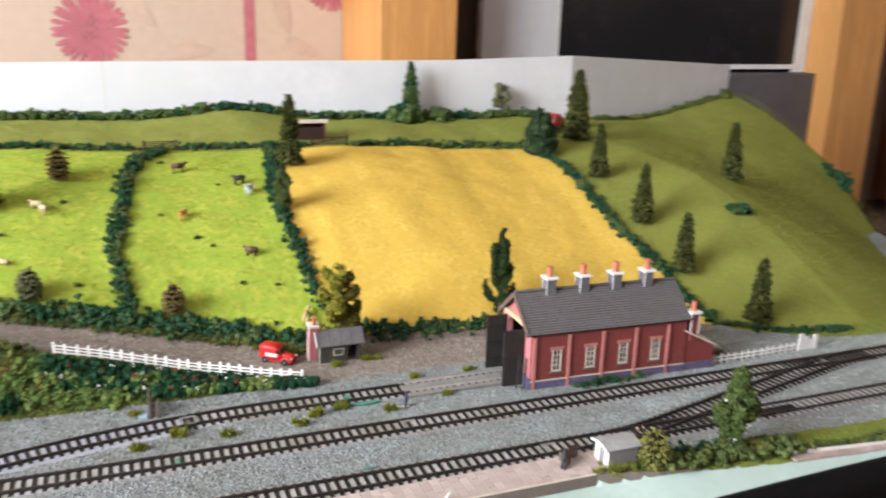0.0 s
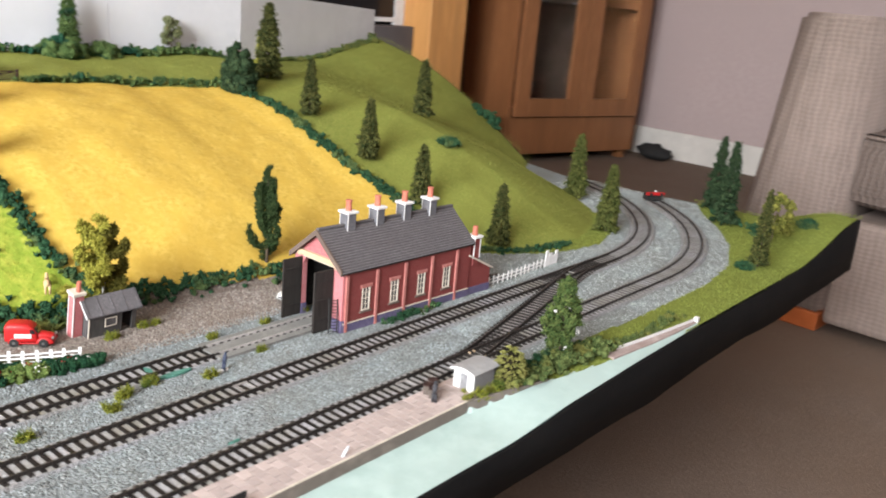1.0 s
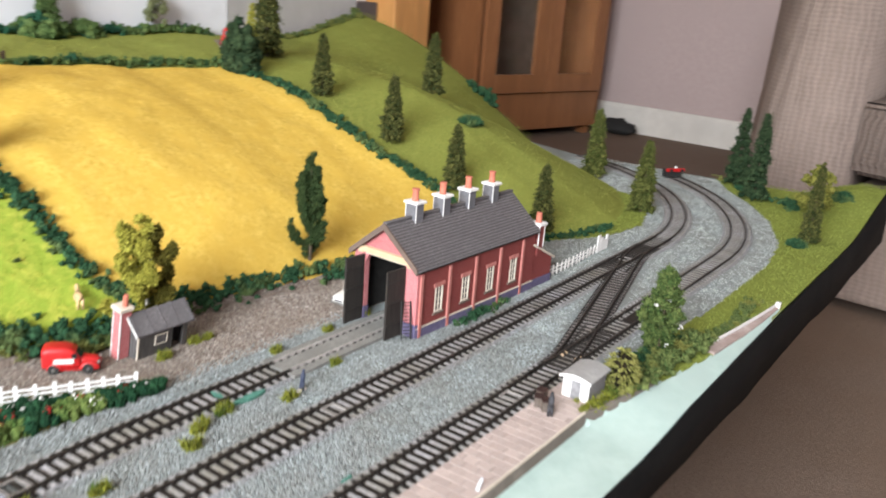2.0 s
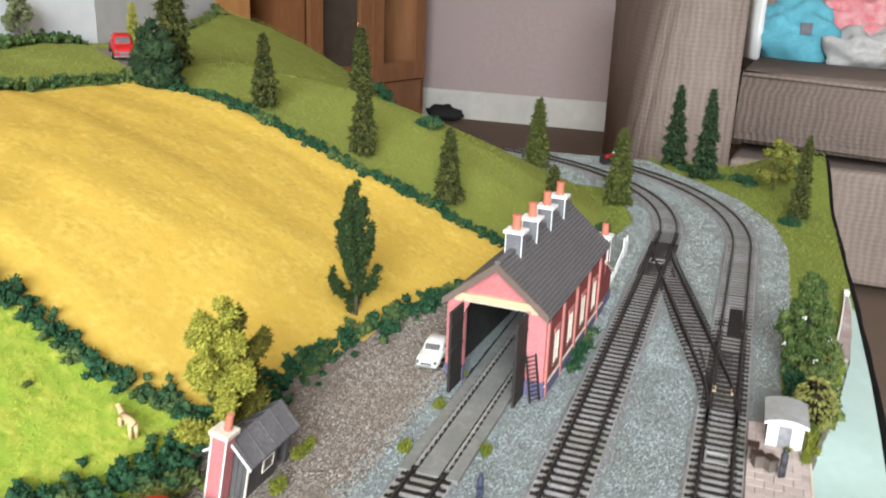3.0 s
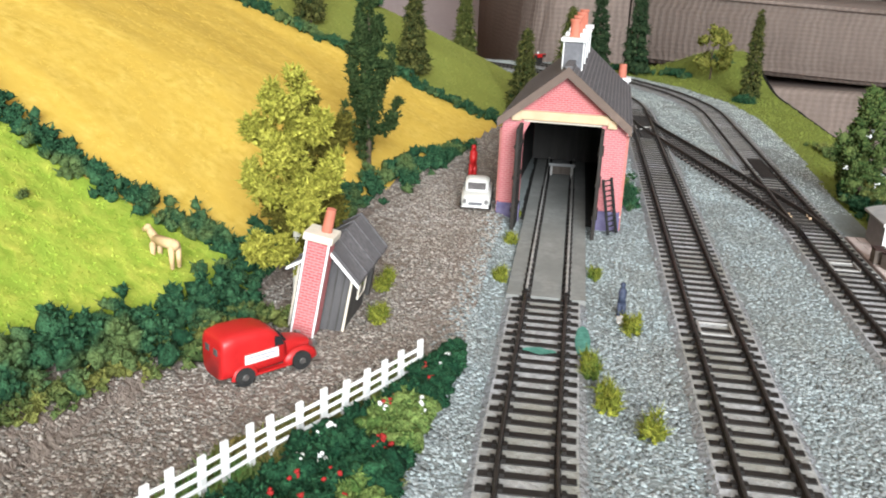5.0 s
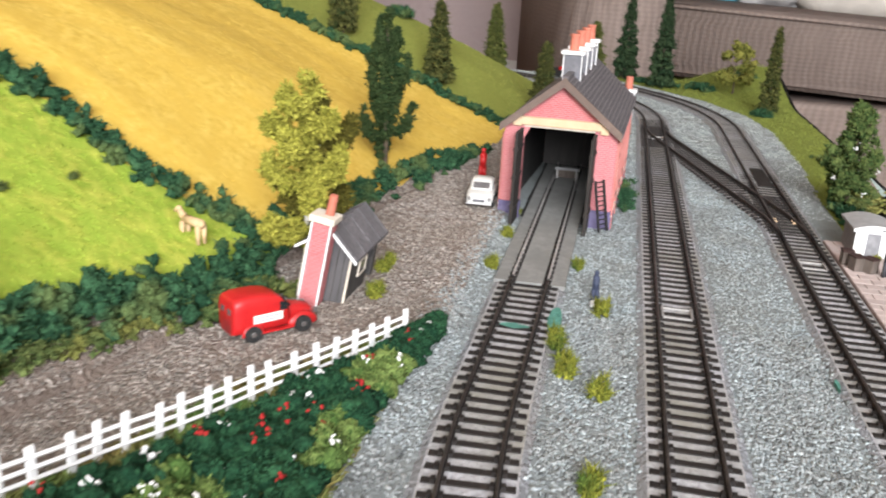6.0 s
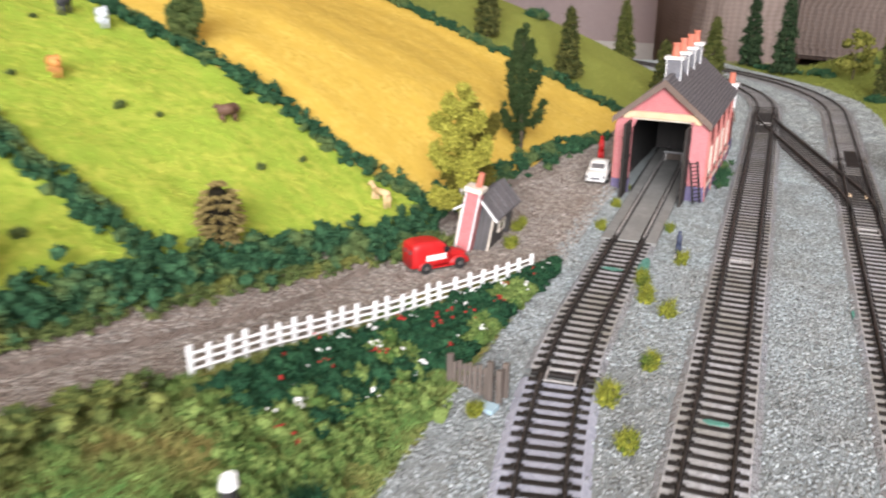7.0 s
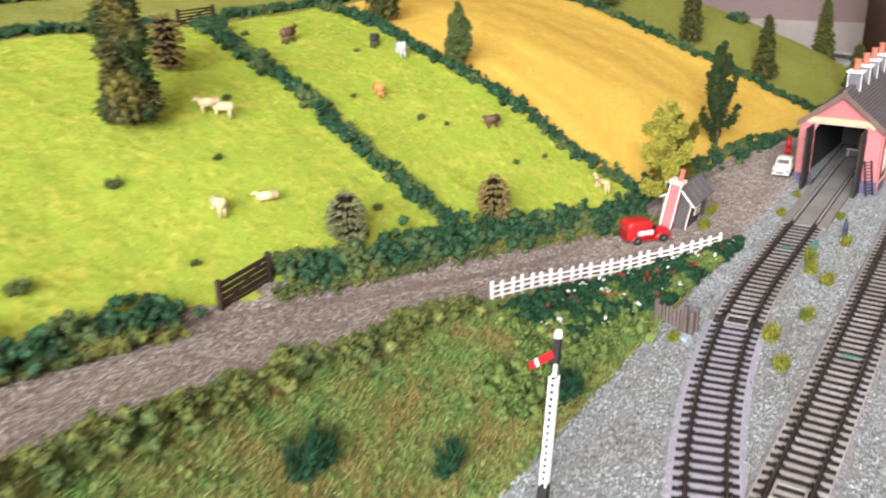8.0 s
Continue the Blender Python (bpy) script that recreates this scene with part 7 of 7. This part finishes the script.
grazer(-0.055, 0.2255, 66, 1.05, "tan_toy", "tan plastic toy grazing shape on the pasture", fat=0.58)
grazer(-0.099, 0.3045, 158, 0.86, "brown_toy", "dark brown plastic toy standing shape on the pasture", fat=1.15)
grazer(-0.165, 0.3675, 240, 0.90, "orange_toy", "orange-brown plastic toy standing shape on the pasture")
grazer(-0.161, 0.4600, 5, 1.05, "brown_toy", "dark brown plastic toy standing shape on the pasture")
grazer(-0.083, 0.4040, 235, 0.98, "pale_toy", "pale grey plastic toy standing shape by the hedge")
grazer(-0.092, 0.4250, 200, 0.95, "dark_toy", "black plastic toy standing shape by the hedge")
grazer(-0.318, 0.3870, 150, 0.85, "cream_toy", "cream plastic toy standing shape on the pasture")
grazer(-0.312, 0.3810, 120, 0.85, "cream_toy", "cream plastic toy standing shape on the pasture")
grazer(-0.386, 0.3130, 250, 0.85, "cream_toy", "cream plastic toy standing shape on the pasture")
grazer(-0.350, 0.3110, 150, 0.80, "cream_toy", "cream plastic toy lying shape on the pasture", True)


def peg(x, y, z, turn, material, label, k=1.0, lean=0.0):
    """A standing toy peg: two supports, a body and a round top."""
    p = [((0, -0.0016, 0.0), (0, -0.0012, 0.0095), 0.0013, 0.0016), ((0, 0.0016, 0.0), (0, 0.0012, 0.0095), 0.0013, 0.0016), ((0, 0, 0.0095), (0, 0, 0.0170), 0.0024, 0.0026), ((0, 0, 0.0205), (0, 0, 0.0210), 0.0017, 0.0017)]
    m = pose(x, y, z, 0, lean, turn) @ Matrix.Diagonal((k, k, k, 1))
    toy("toy_figurine", m, p, material, label, "toy figurine")


peg(0.200, 0.1350, land_at(0.2, 0.135), 30, "red_paint", "red plastic toy peg figure behind the white car")
peg(-0.004, 0.0460, -0.0040, 10, "navy_toy", "dark navy plastic toy peg figure between the tracks", 0.68, 8)
peg(0.0790, -0.1035, -0.0010, 40, "dark_toy", "black plastic toy peg figure on the platform", 0.80)
peg(-0.028, -0.1150, -0.0010, 0, "pale_toy", "pale blue-grey plastic toy figure on the platform", 0.36, 38)
tagged(part("figure_base", boxes((-0.0115, 0.0, 0.0445, 0.0478, -0.0042, -0.0030), bevel=0.0003), "white"), "small white base plate beside the main line", "base plate")
for i, (x, y) in enumerate(((0.0960, -0.0875), (0.0865, -0.0905), (0.0845, -0.0970))):
    b = root("luggage_crate", pose(x, y, -0.0010, 0, 0, 20 * i), "dark brown model crate beside the grey hut", "crate", "crates on the platform")
    part("crate_body", boxes((-0.0034, 0.0034, -0.0029, 0.0029, 0, 0.0074), bevel=0.0004), "brown_wood", b)
    part("crate_lid", boxes((-0.0037, 0.0037, -0.0032, 0.0032, 0.0074, 0.0083), bevel=0.0002), "dark_wood", b)
bench = root("platform_bench", pose(-0.121, -0.1150, -0.0010, 0, 0, 0) @ Matrix.Diagonal((1.25, 1.0, 1.05, 1)), "small dark grey model bench on the platform edge", "bench")
part("seat", boxes((-0.009, 0.009, -0.003, 0.003, 0.005, 0.006)), "soot", bench)
part("backrest", boxes((-0.009, 0.009, -0.0038, -0.003, 0.006, 0.011)), "soot", bench)
for s in (-0.008, 0.008):
    part("leg", boxes((s - 0.0006, s + 0.0006, -0.003, 0.003, 0.0, 0.005)), "soot", bench)

# log pile by the lean-to
pile = root("log_pile", pose(0.352, 0.055, -0.004, 0, 0, 0), "dark brown heap of logs behind the engine shed", "log pile")
rnd = random.Random(4)
for k in range(16):
    bm = bmesh.new()
    a = rnd.uniform(-0.5, 0.5)
    x, y, z = rnd.uniform(-0.012, 0.012), rnd.uniform(-0.006, 0.006), 0.0016 + 0.0022 * (k // 6)
    tube(bm, (x - 0.007 * math.cos(a), y - 0.007 * math.sin(a), z), (x + 0.007 * math.cos(a), y + 0.007 * math.sin(a), z), 0.0014, 0.0012, 8)
    part("log", bm, "dark_wood" if k % 3 else "brown_wood", pile)

# red hilltop shed
rs = root("field_shelter", pose(0.032, 0.604, land_at(0.032, 0.595), 0, 0, 0), "small dark red field shelter with a pale flat roof", "shelter")
part("back_wall", boxes((-0.026, 0.026, 0.012, 0.014, -0.004, 0.022)), "brick", rs)
part("side_wall", boxes((-0.026, -0.0245, -0.012, 0.012, -0.004, 0.022)), "brick", rs)
part("side_wall", boxes((0.0245, 0.026, -0.012, 0.012, -0.004, 0.022)), "brick", rs)
part("front_wall", boxes((-0.0245, 0.0245, -0.012, -0.0105, 0.0, 0.018)), "dark_wood", rs)
bm = bmesh.new()
prism(bm, ((-0.016, 0.0245), (0.017, 0.0215), (0.017, 0.0232), (-0.016, 0.0300)), "x", -0.029, 0.029)
part("roof", bm, "cream", rs, "pale flat roof")
tagged(toy("toy_figurine", pose(0.052, 0.598, land_at(0.052, 0.598), 0, 0, 0), [((0, 0, 0), (0, 0, 0.010), 0.0018, 0.0022), ((0, 0, 0.013), (0, 0, 0.0135), 0.0016, 0.0016)], "navy_toy", "blue plastic toy peg figure by the red shelter", "toy figurine"))

# card backdrop
bd = root("backdrop", Matrix(), "folded white card backdrop along the back of the layout", "backdrop")
folds = [(-0.62, 0.752, 0.252), (-0.236, 0.750, 0.257), (0.31, 0.751, 0.260), (0.55, 0.752, 0.268)]
for (xa, ya, za), (xb, yb, zb) in zip(folds[:-1], folds[1:]):
    bm = bmesh.new()
    vs = [bm.verts.new(p) for p in ((xa, ya, 0.0), (xb - 0.0006, yb, 0.0), (xb - 0.0006, yb, zb), (xa, ya, za), (xa, ya + 0.002, 0.0), (xb - 0.0006, yb + 0.002, 0.0), (xb - 0.0006, yb + 0.002, zb), (xa, ya + 0.002, za))]
    for q in ((0, 1, 2, 3), (5, 4, 7, 6), (3, 2, 6, 7), (1, 5, 6, 2), (4, 0, 3, 7), (4, 5, 1, 0)):
        bm.faces.new([vs[i] for i in q])
    part("card_panel", bm, "card", bd)
bm = bmesh.new()
vs = [bm.verts.new(p) for p in ((0.5502, 0.752, 0.0), (1.0, 0.876, 0.0), (1.0, 0.876, 0.243), (0.5502, 0.752, 0.268), (0.5500, 0.754, 0.0), (0.9995, 0.878, 0.0), (0.9995, 0.878, 0.243), (0.5500, 0.754, 0.268))]
for q in ((0, 1, 2, 3), (5, 4, 7, 6), (3, 2, 6, 7), (1, 5, 6, 2), (4, 0, 3, 7), (4, 5, 1, 0)):
    bm.faces.new([vs[i] for i in q])
part("card_panel", bm, "card", bd, "white card wing angled behind the hill")


# ---- living room furniture ----
for lx, ly in ((-0.9, 0.05), (-0.9, 0.62), (0.55, 0.12), (0.55, 0.62)):
    tl = root("trestle_leg", pose(lx, ly, FLOOR), "dark timber leg under the baseboard", "table leg", "legs under the layout")
    part("leg", boxes((-0.022, 0.022, -0.022, 0.022, 0, -0.0482 - FLOOR), bevel=0.002), "black", tl)


def sofa():
    s = root("sofa", pose(1.47, -0.02, FLOOR, 0, 0, -4), "brown basket-weave fabric sofa with wooden feet", "sofa")
    # arm that flares out towards the back
    bm = bmesh.new()
    prism(bm, ((0.0, -0.004), (0.0, 0.150), (0.014, 0.190), (0.05, 0.220), (0.13, 0.250), (0.30, 0.300), (0.55, 0.375), (0.84, 0.455), (0.90, 0.460), (0.97, 0.10)), "z", 0.035, 0.65)
    for v in bm.verts:
        v.co.y -= 0.15 * (v.co.z - 0.22) * min(1.0, max(0.0, v.co.y / 0.2)) * max(0.0, 1 - v.co.x / 0.45)
    bmesh.ops.bevel(bm, geom=bm.edges[:], offset=0.012, segments=3, affect="EDGES")
    part("arm", bm, "sofa", s, "rounded flaring sofa arm", smooth=True)
    # the cushion's front leans back a little and its top edge sags along its length
    bm = bmesh.new()
    prism(bm, ((0.020, 0.281), (0.012, 0.300), (0.016, 0.400), (0.030, 0.424), (0.10, 0.432), (0.86, 0.440), (0.86, 0.281)), "y", -1.70, -0.006)
    bmesh.ops.bisect_plane(bm, geom=bm.verts[:] + bm.edges[:] + bm.faces[:], plane_co=(0, -0.45, 0), plane_no=(0, 1, 0))
    bmesh.ops.bisect_plane(bm, geom=bm.verts[:] + bm.edges[:] + bm.faces[:], plane_co=(0, -0.9, 0), plane_no=(0, 1, 0))
    for v in bm.verts:
        v.co.z -= 0.028 * min(1.0, -v.co.y / 0.7)
    bmesh.ops.bevel(bm, geom=[e for e in bm.edges if e.calc_length() > 0.2 and len(e.link_faces) == 2 and e.calc_face_angle(0) > 0.3], offset=0.010, segments=3, affect="EDGES")
    cushion = part("seat_cushion", bm, "sofa_plain", s, "thick seat cushion", smooth=True)
    bm = bmesh.new()
    for (ya, yb) in ((-0.008, -0.45), (-0.45, -0.9), (-0.9, -1.69)):
        tube(bm, (0.021, ya, 0.420 - 0.028 * min(1.0, -ya / 0.7)), (0.021, yb, 0.420 - 0.028 * min(1.0, -yb / 0.7)), 0.004, 0.004, 8)
    part("piping", bm, "sofa", cushion, "corded edge of the cushion", smooth=True)
    bm = boxes((0.008, 0.86, -1.70, -0.004, 0.020, 0.250), bevel=0.012)
    part("seat_base", bm, "sofa", s)
    bm = boxes((0.80, 1.08, -1.70, 0.20, 0.26, 0.86), bevel=0.04)
    part("backrest", bm, "sofa", s)
    for fx, fy in ((0.03, 0.06), (0.03, -1.60), (0.86, 0.06), (0.86, -1.60)):
        part("foot", boxes((fx - 0.03, fx + 0.09, fy - 0.06, fy + 0.13, 0.0, 0.040), bevel=0.004), "sofa_foot", s, "orange-brown wooden foot")


sofa()


def soft_pad(name, m, sx, sy, sz, material, label, category, seed=0, rumple=0.12):
    bm = bmesh.new()
    bmesh.ops.create_icosphere(bm, subdivisions=4, radius=1.0)
    for v in bm.verts:
        x, y, z = v.co
        k = (abs(x) ** 4 + abs(y) ** 4) ** 0.25
        e = max(0.2, math.sqrt(x * x + y * y) / max(k, 0.2)) if k > 0 else 1
        n = 1 + rumple * noise.noise(v.co * 2.2 + Vector((seed, 0, 0)))
        v.co = (x * min(e, 1.25) * sx * n, y * min(e, 1.25) * sy * n, (z + 0.55) * sz * n)
    top = root(name, m, label, category)
    part("filling", bm, material, top, smooth=True)
    return top


seat_z = FLOOR + 0.425
bag = soft_pad("blue_bag", pose(1.84, -0.125, seat_z + 0.015, 0, 0, 10), 0.075, 0.085, 0.085, "blue_cloth", "turquoise blue folded bag lying on the sofa", "bag", 1, 0.22)
part("grey_mark", boxes((-0.083, -0.078, -0.018, 0.008, 0.050, 0.075), bevel=0.001), "patch_grey", bag, "small grey square mark")
bm = bmesh.new()
prism(bm, ((-0.062, 0.082), (-0.058, 0.098), (0.03, 0.108), (0.03, 0.098)), "z", -0.012, 0.135)
bmesh.ops.bevel(bm, geom=bm.edges[:], offset=0.003, segments=2, affect="EDGES")
part("white_edge", bm, "white", bag, "white folded edge", smooth=True)
soft_pad("clothes", pose(1.87, -0.245, seat_z + 0.06, 0, 0, 0), 0.06, 0.07, 0.06, "pink_cloth", "pink and red folded clothes on the sofa", "clothes", 2, 0.4)
soft_pad("grey_bag", pose(1.815, -0.270, seat_z + 0.0, 0, 0, 0), 0.06, 0.085, 0.052, "grey_cloth", "crumpled grey plastic bag on the sofa", "bag", 3, 0.5)
cu = soft_pad("scatter_cushion", pose(1.83, -0.47, seat_z + 0.0, 0, 0, 0), 0.115, 0.17, 0.075, "cushion", "cream scatter cushion with pink and grey squares", "cushion", 4, 0.08)
for i, mk in enumerate(("patch_pink", "patch_grey", "patch_pink", "patch_grey", "patch_pink")):
    bm = bmesh.new()
    box(bm, -0.008, 0.008, -0.019, 0.019, -0.032, 0.032, bevel=0.003, turn=pose(-0.094, 0.12 - 0.06 * i, 0.068, 0, 36, 0))
    part("fabric_patch", bm, mk, cu)


def glass_cabinet():
    c = root("display_cabinet", pose(2.42, 1.405, FLOOR, 0, 0, -16), "oak display cabinet with two tall glass doors", "cabinet")
    w, h, d = 0.60, 1.75, 0.30
    for xa, xb in ((-0.10, -0.082), (w - 0.018, w)):
        part("side_panel", boxes((xa, xb, 0, d, 0.06, h)), "oak", c)
    part("back_panel", boxes((-0.082, w - 0.018, d - 0.012, d, 0.06, h)), "oak", c)
    part("top_panel", boxes((-0.082, w - 0.018, 0.0, d - 0.012, h - 0.02, h)), "oak", c)
    part("plinth", boxes((-0.10, w, 0.0, d, 0.035, 0.18), bevel=0.003), "oak", c)
    # darker sheet before the oak back, standing in for the shade inside
    part("lining", boxes((-0.080, w - 0.020, d - 0.018, d - 0.0125, 0.18, h - 0.02)), "interior", c, "inside back with the cabinet's shade put into its colour")
    for fx in (-0.08, w - 0.05):
        part("foot", boxes((fx, fx + 0.03, 0.02, 0.06, 0, 0.036)), "oak", c)
    part("shelf", boxes((-0.08, w - 0.02, 0.02, d - 0.02, 0.60, 0.612), (-0.08, w - 0.02, 0.02, d - 0.02, 1.05, 1.062)), "glass", c, "glass shelf")
    for xa, xb in ((-0.078, 0.250), (0.254, w - 0.020)):
        dr = part("door", boxes((xa, xa + 0.065, -0.022, -0.002, 0.185, h - 0.02), (xb - 0.065, xb, -0.022, -0.002, 0.185, h - 0.02), (xa + 0.065, xb - 0.065, -0.022, -0.002, 0.185, 0.255), (xa + 0.065, xb - 0.065, -0.022, -0.002, h - 0.09, h - 0.02), bevel=0.002), "oak", c, "oak framed glass door")
        gl = part("pane", boxes((xa + 0.065, xb - 0.065, -0.014, -0.010, 0.255, h - 0.09)), "glass", dr, "clear glass pane")
        gl.visible_shadow = False
        bm = bmesh.new()
        tube(bm, (xb - 0.03, -0.022, 0.9), (xb - 0.03, -0.045, 0.9), 0.008, 0.012, 12)
        part("knob", bm, "oak", dr)


glass_cabinet()
for i, (gx, gz) in enumerate(((0.06, 0.612), (0.13, 0.612), (0.33, 0.612), (0.42, 0.612), (0.10, 0.182), (0.36, 0.182))):
    g = root("glass_ornament", pose(2.42, 1.405, FLOOR, 0, 0, -16) @ pose(gx, 0.14, gz), "clear glass ornament standing in the display cabinet", "ornament", "ornaments in the cabinet")
    bm = bmesh.new()
    tube(bm, (0, 0, 0), (0, 0, 0.006), 0.03, 0.028, 16)
    tube(bm, (0, 0, 0.006), (0, 0, 0.05), 0.006, 0.008, 12)
    tube(bm, (0, 0, 0.05), (0, 0, 0.12), 0.015, 0.034, 16)
    part("glassware", bm, "white" if i % 3 == 0 else "pane", g, smooth=True)

shoe = root("black_bag", pose(3.08, 1.17, FLOOR, 0, 0, 80), "black bag lying on the carpet by the skirting", "bag")
bm = bmesh.new()
bmesh.ops.create_icosphere(bm, subdivisions=3, radius=1.0)
for v in bm.verts:
    k = 1 + 0.25 * noise.noise(v.co * 2)
    v.co = (v.co.x * 0.085 * k, v.co.y * 0.045 * k, max(0.0, (v.co.z + 0.9) * 0.034 * k))
part("bag_body", bm, "tyre", shoe, smooth=True)


def wall_unit():
    u = root("wall_unit", Matrix(), "honey pine wall unit with tall square columns", "wall unit")
    part("column", boxes((0.397, 0.598, 1.42, 1.775, FLOOR, 1.55), bevel=0.004), "pine", u, "honey pine column")
    part("column", boxes((1.893, 2.085, 1.48, 1.775, FLOOR, 1.55), bevel=0.004), "pine", u, "honey pine column")
    bm = bmesh.new()
    prism(bm, ((2.0855, 1.500), (2.27, 1.660), (2.27, 1.775), (2.0855, 1.775)), "z", FLOOR, 1.549)
    part("side_return", bm, "pine", u, "angled honey pine side panel")
    part("top_board", boxes((0.36, 2.30, 1.385, 1.775, 1.5505, 1.60), bevel=0.004), "pine", u)
    # the shade between the columns is put into this panel's dark colour
    part("back_panel", boxes((0.5985, 1.8925, 1.70, 1.715, FLOOR, 1.55)), "interior", u, "back panel with the recess shade put into its colour")
    part("tv_shelf", boxes((0.70, 1.890, 1.55, 1.695, -0.060, 0.165), bevel=0.003), "stand", u, "dark grey shelf under the screen")
    part("base_cabinet", boxes((0.70, 1.890, 1.56, 1.695, FLOOR, -0.0605), bevel=0.003), "pine", u, "honey pine base cabinet")


wall_unit()
tv = root("television", pose(0, 0, 0.1655), "dark television screen in a pale frame on the cabinet", "television")
part("screen", boxes((0.985, 1.845, 1.604, 1.612, 0.025, 0.62)), "screen", tv, "dark glossy screen")
part("bezel", boxes((0.975, 0.985, 1.600, 1.63, 0.012, 0.63), (1.845, 1.890, 1.600, 1.63, 0.0, 0.63), (0.985, 1.845, 1.600, 1.63, 0.62, 0.63), (0.985, 1.845, 1.600, 1.63, 0.010, 0.024)), "white", tv, "pale frame")
part("side_panel", boxes((0.745, 0.974, 1.600, 1.635, 0.0, 0.63)), "card", tv, "pale grey side panel")
part("housing", boxes((0.985, 1.845, 1.6125, 1.66, 0.0, 0.62)), "black", tv)


def wall_flower(x, z, r, seed):
    rng = random.Random(seed)
    bm = bmesh.new()
    for ring, n in ((1.0, 30), (0.74, 24), (0.48, 16), (0.24, 8)):
        for i in range(n):
            a = 2 * math.pi * (i + rng.uniform(-0.2, 0.2)) / n
            ln, wd = r * ring, r * 0.066 * (0.55 + 0.45 * ring)
            c, s = math.cos(a), math.sin(a)
            y = -0.0008 * (1.2 - ring)
            pts = [(ln * 0.62, -wd), (ln * 0.90, -wd), (ln, 0), (ln * 0.90, wd), (ln * 0.62, wd), (ln * 0.2, 0)]
            bm.faces.new([bm.verts.new((p * c - q * s, y - 0.00002 * i, p * s + q * c)) for p, q in pts])
    bm.faces.new([bm.verts.new((r * 0.1 * math.cos(2 * math.pi * i / 16), -0.0006, r * 0.1 * math.sin(2 * math.pi * i / 16))) for i in range(16)])
    bmesh.ops.transform(bm, matrix=pose(x, NY - 0.0016, z), verts=bm.verts)
    part("flower_motif", bm, "motif", north, "large plum chrysanthemum motif")


wall_flower(-0.252, 0.263, 0.094, 1)
wall_flower(0.372, 0.405, 0.09, 2)
wall_flower(0.035, 0.430, 0.05, 3)
part("stem_motif", boxes((0.131, 0.159, NY - 0.0016, NY - 0.0008, FLOOR, 1.1)), "motif", north, "plum stem motif")
for i, (x, z) in enumerate(((0.0, 0.212), (0.29, 0.218), (-0.13, 0.31), (0.235, 0.31))):
    bm = bmesh.new()
    n = 14
    bm.faces.new([bm.verts.new((0.055 * math.cos(2 * math.pi * k / n), 0, 0.020 * math.sin(2 * math.pi * k / n) * (1 - 0.4 * math.cos(2 * math.pi * k / n)))) for k in range(n)])
    bmesh.ops.transform(bm, matrix=pose(x, NY - 0.0010 - 0.0002 * i, z, 0, 25 * i), verts=bm.verts)
    part("leaf_motif", bm, "motif_pale", north, "pale leaf motif")

# ---- brick pavers of the platform ----
PAVER = {}
for k, wide in enumerate((0.0096, 0.0046)):
    bm = boxes((-0.0037, 0.0037, -wide / 2, wide / 2, -0.0012, 0.0), bevel=0.00025)
    PAVER[k] = bpy.data.meshes.new("brick")
    bm.to_mesh(PAVER[k])
    bm.free()
    PAVER[k].materials.append(M["paver"])
rnd = random.Random(31)
for row in range(68):
    px = 0.1375 - 0.0078 * row
    cells = [(0, -0.0896 - 0.0100 * k) for k in range(3)] + [(1, -0.1170)] if row % 2 else [(1, -0.0871)] + [(0, -0.0946 - 0.0100 * k) for k in range(3)]
    for kind, py in cells:
        if len(plat.children) < 300:
            ob = new("brick", PAVER[kind])
            ob.parent = plat
            ob.matrix_basis = pose(px + rnd.uniform(-0.0001, 0.0001), py, -0.0009 + rnd.uniform(-0.0001, 0.0001), rnd.uniform(-0.5, 0.5), rnd.uniform(-0.5, 0.5), rnd.uniform(-0.8, 0.8))
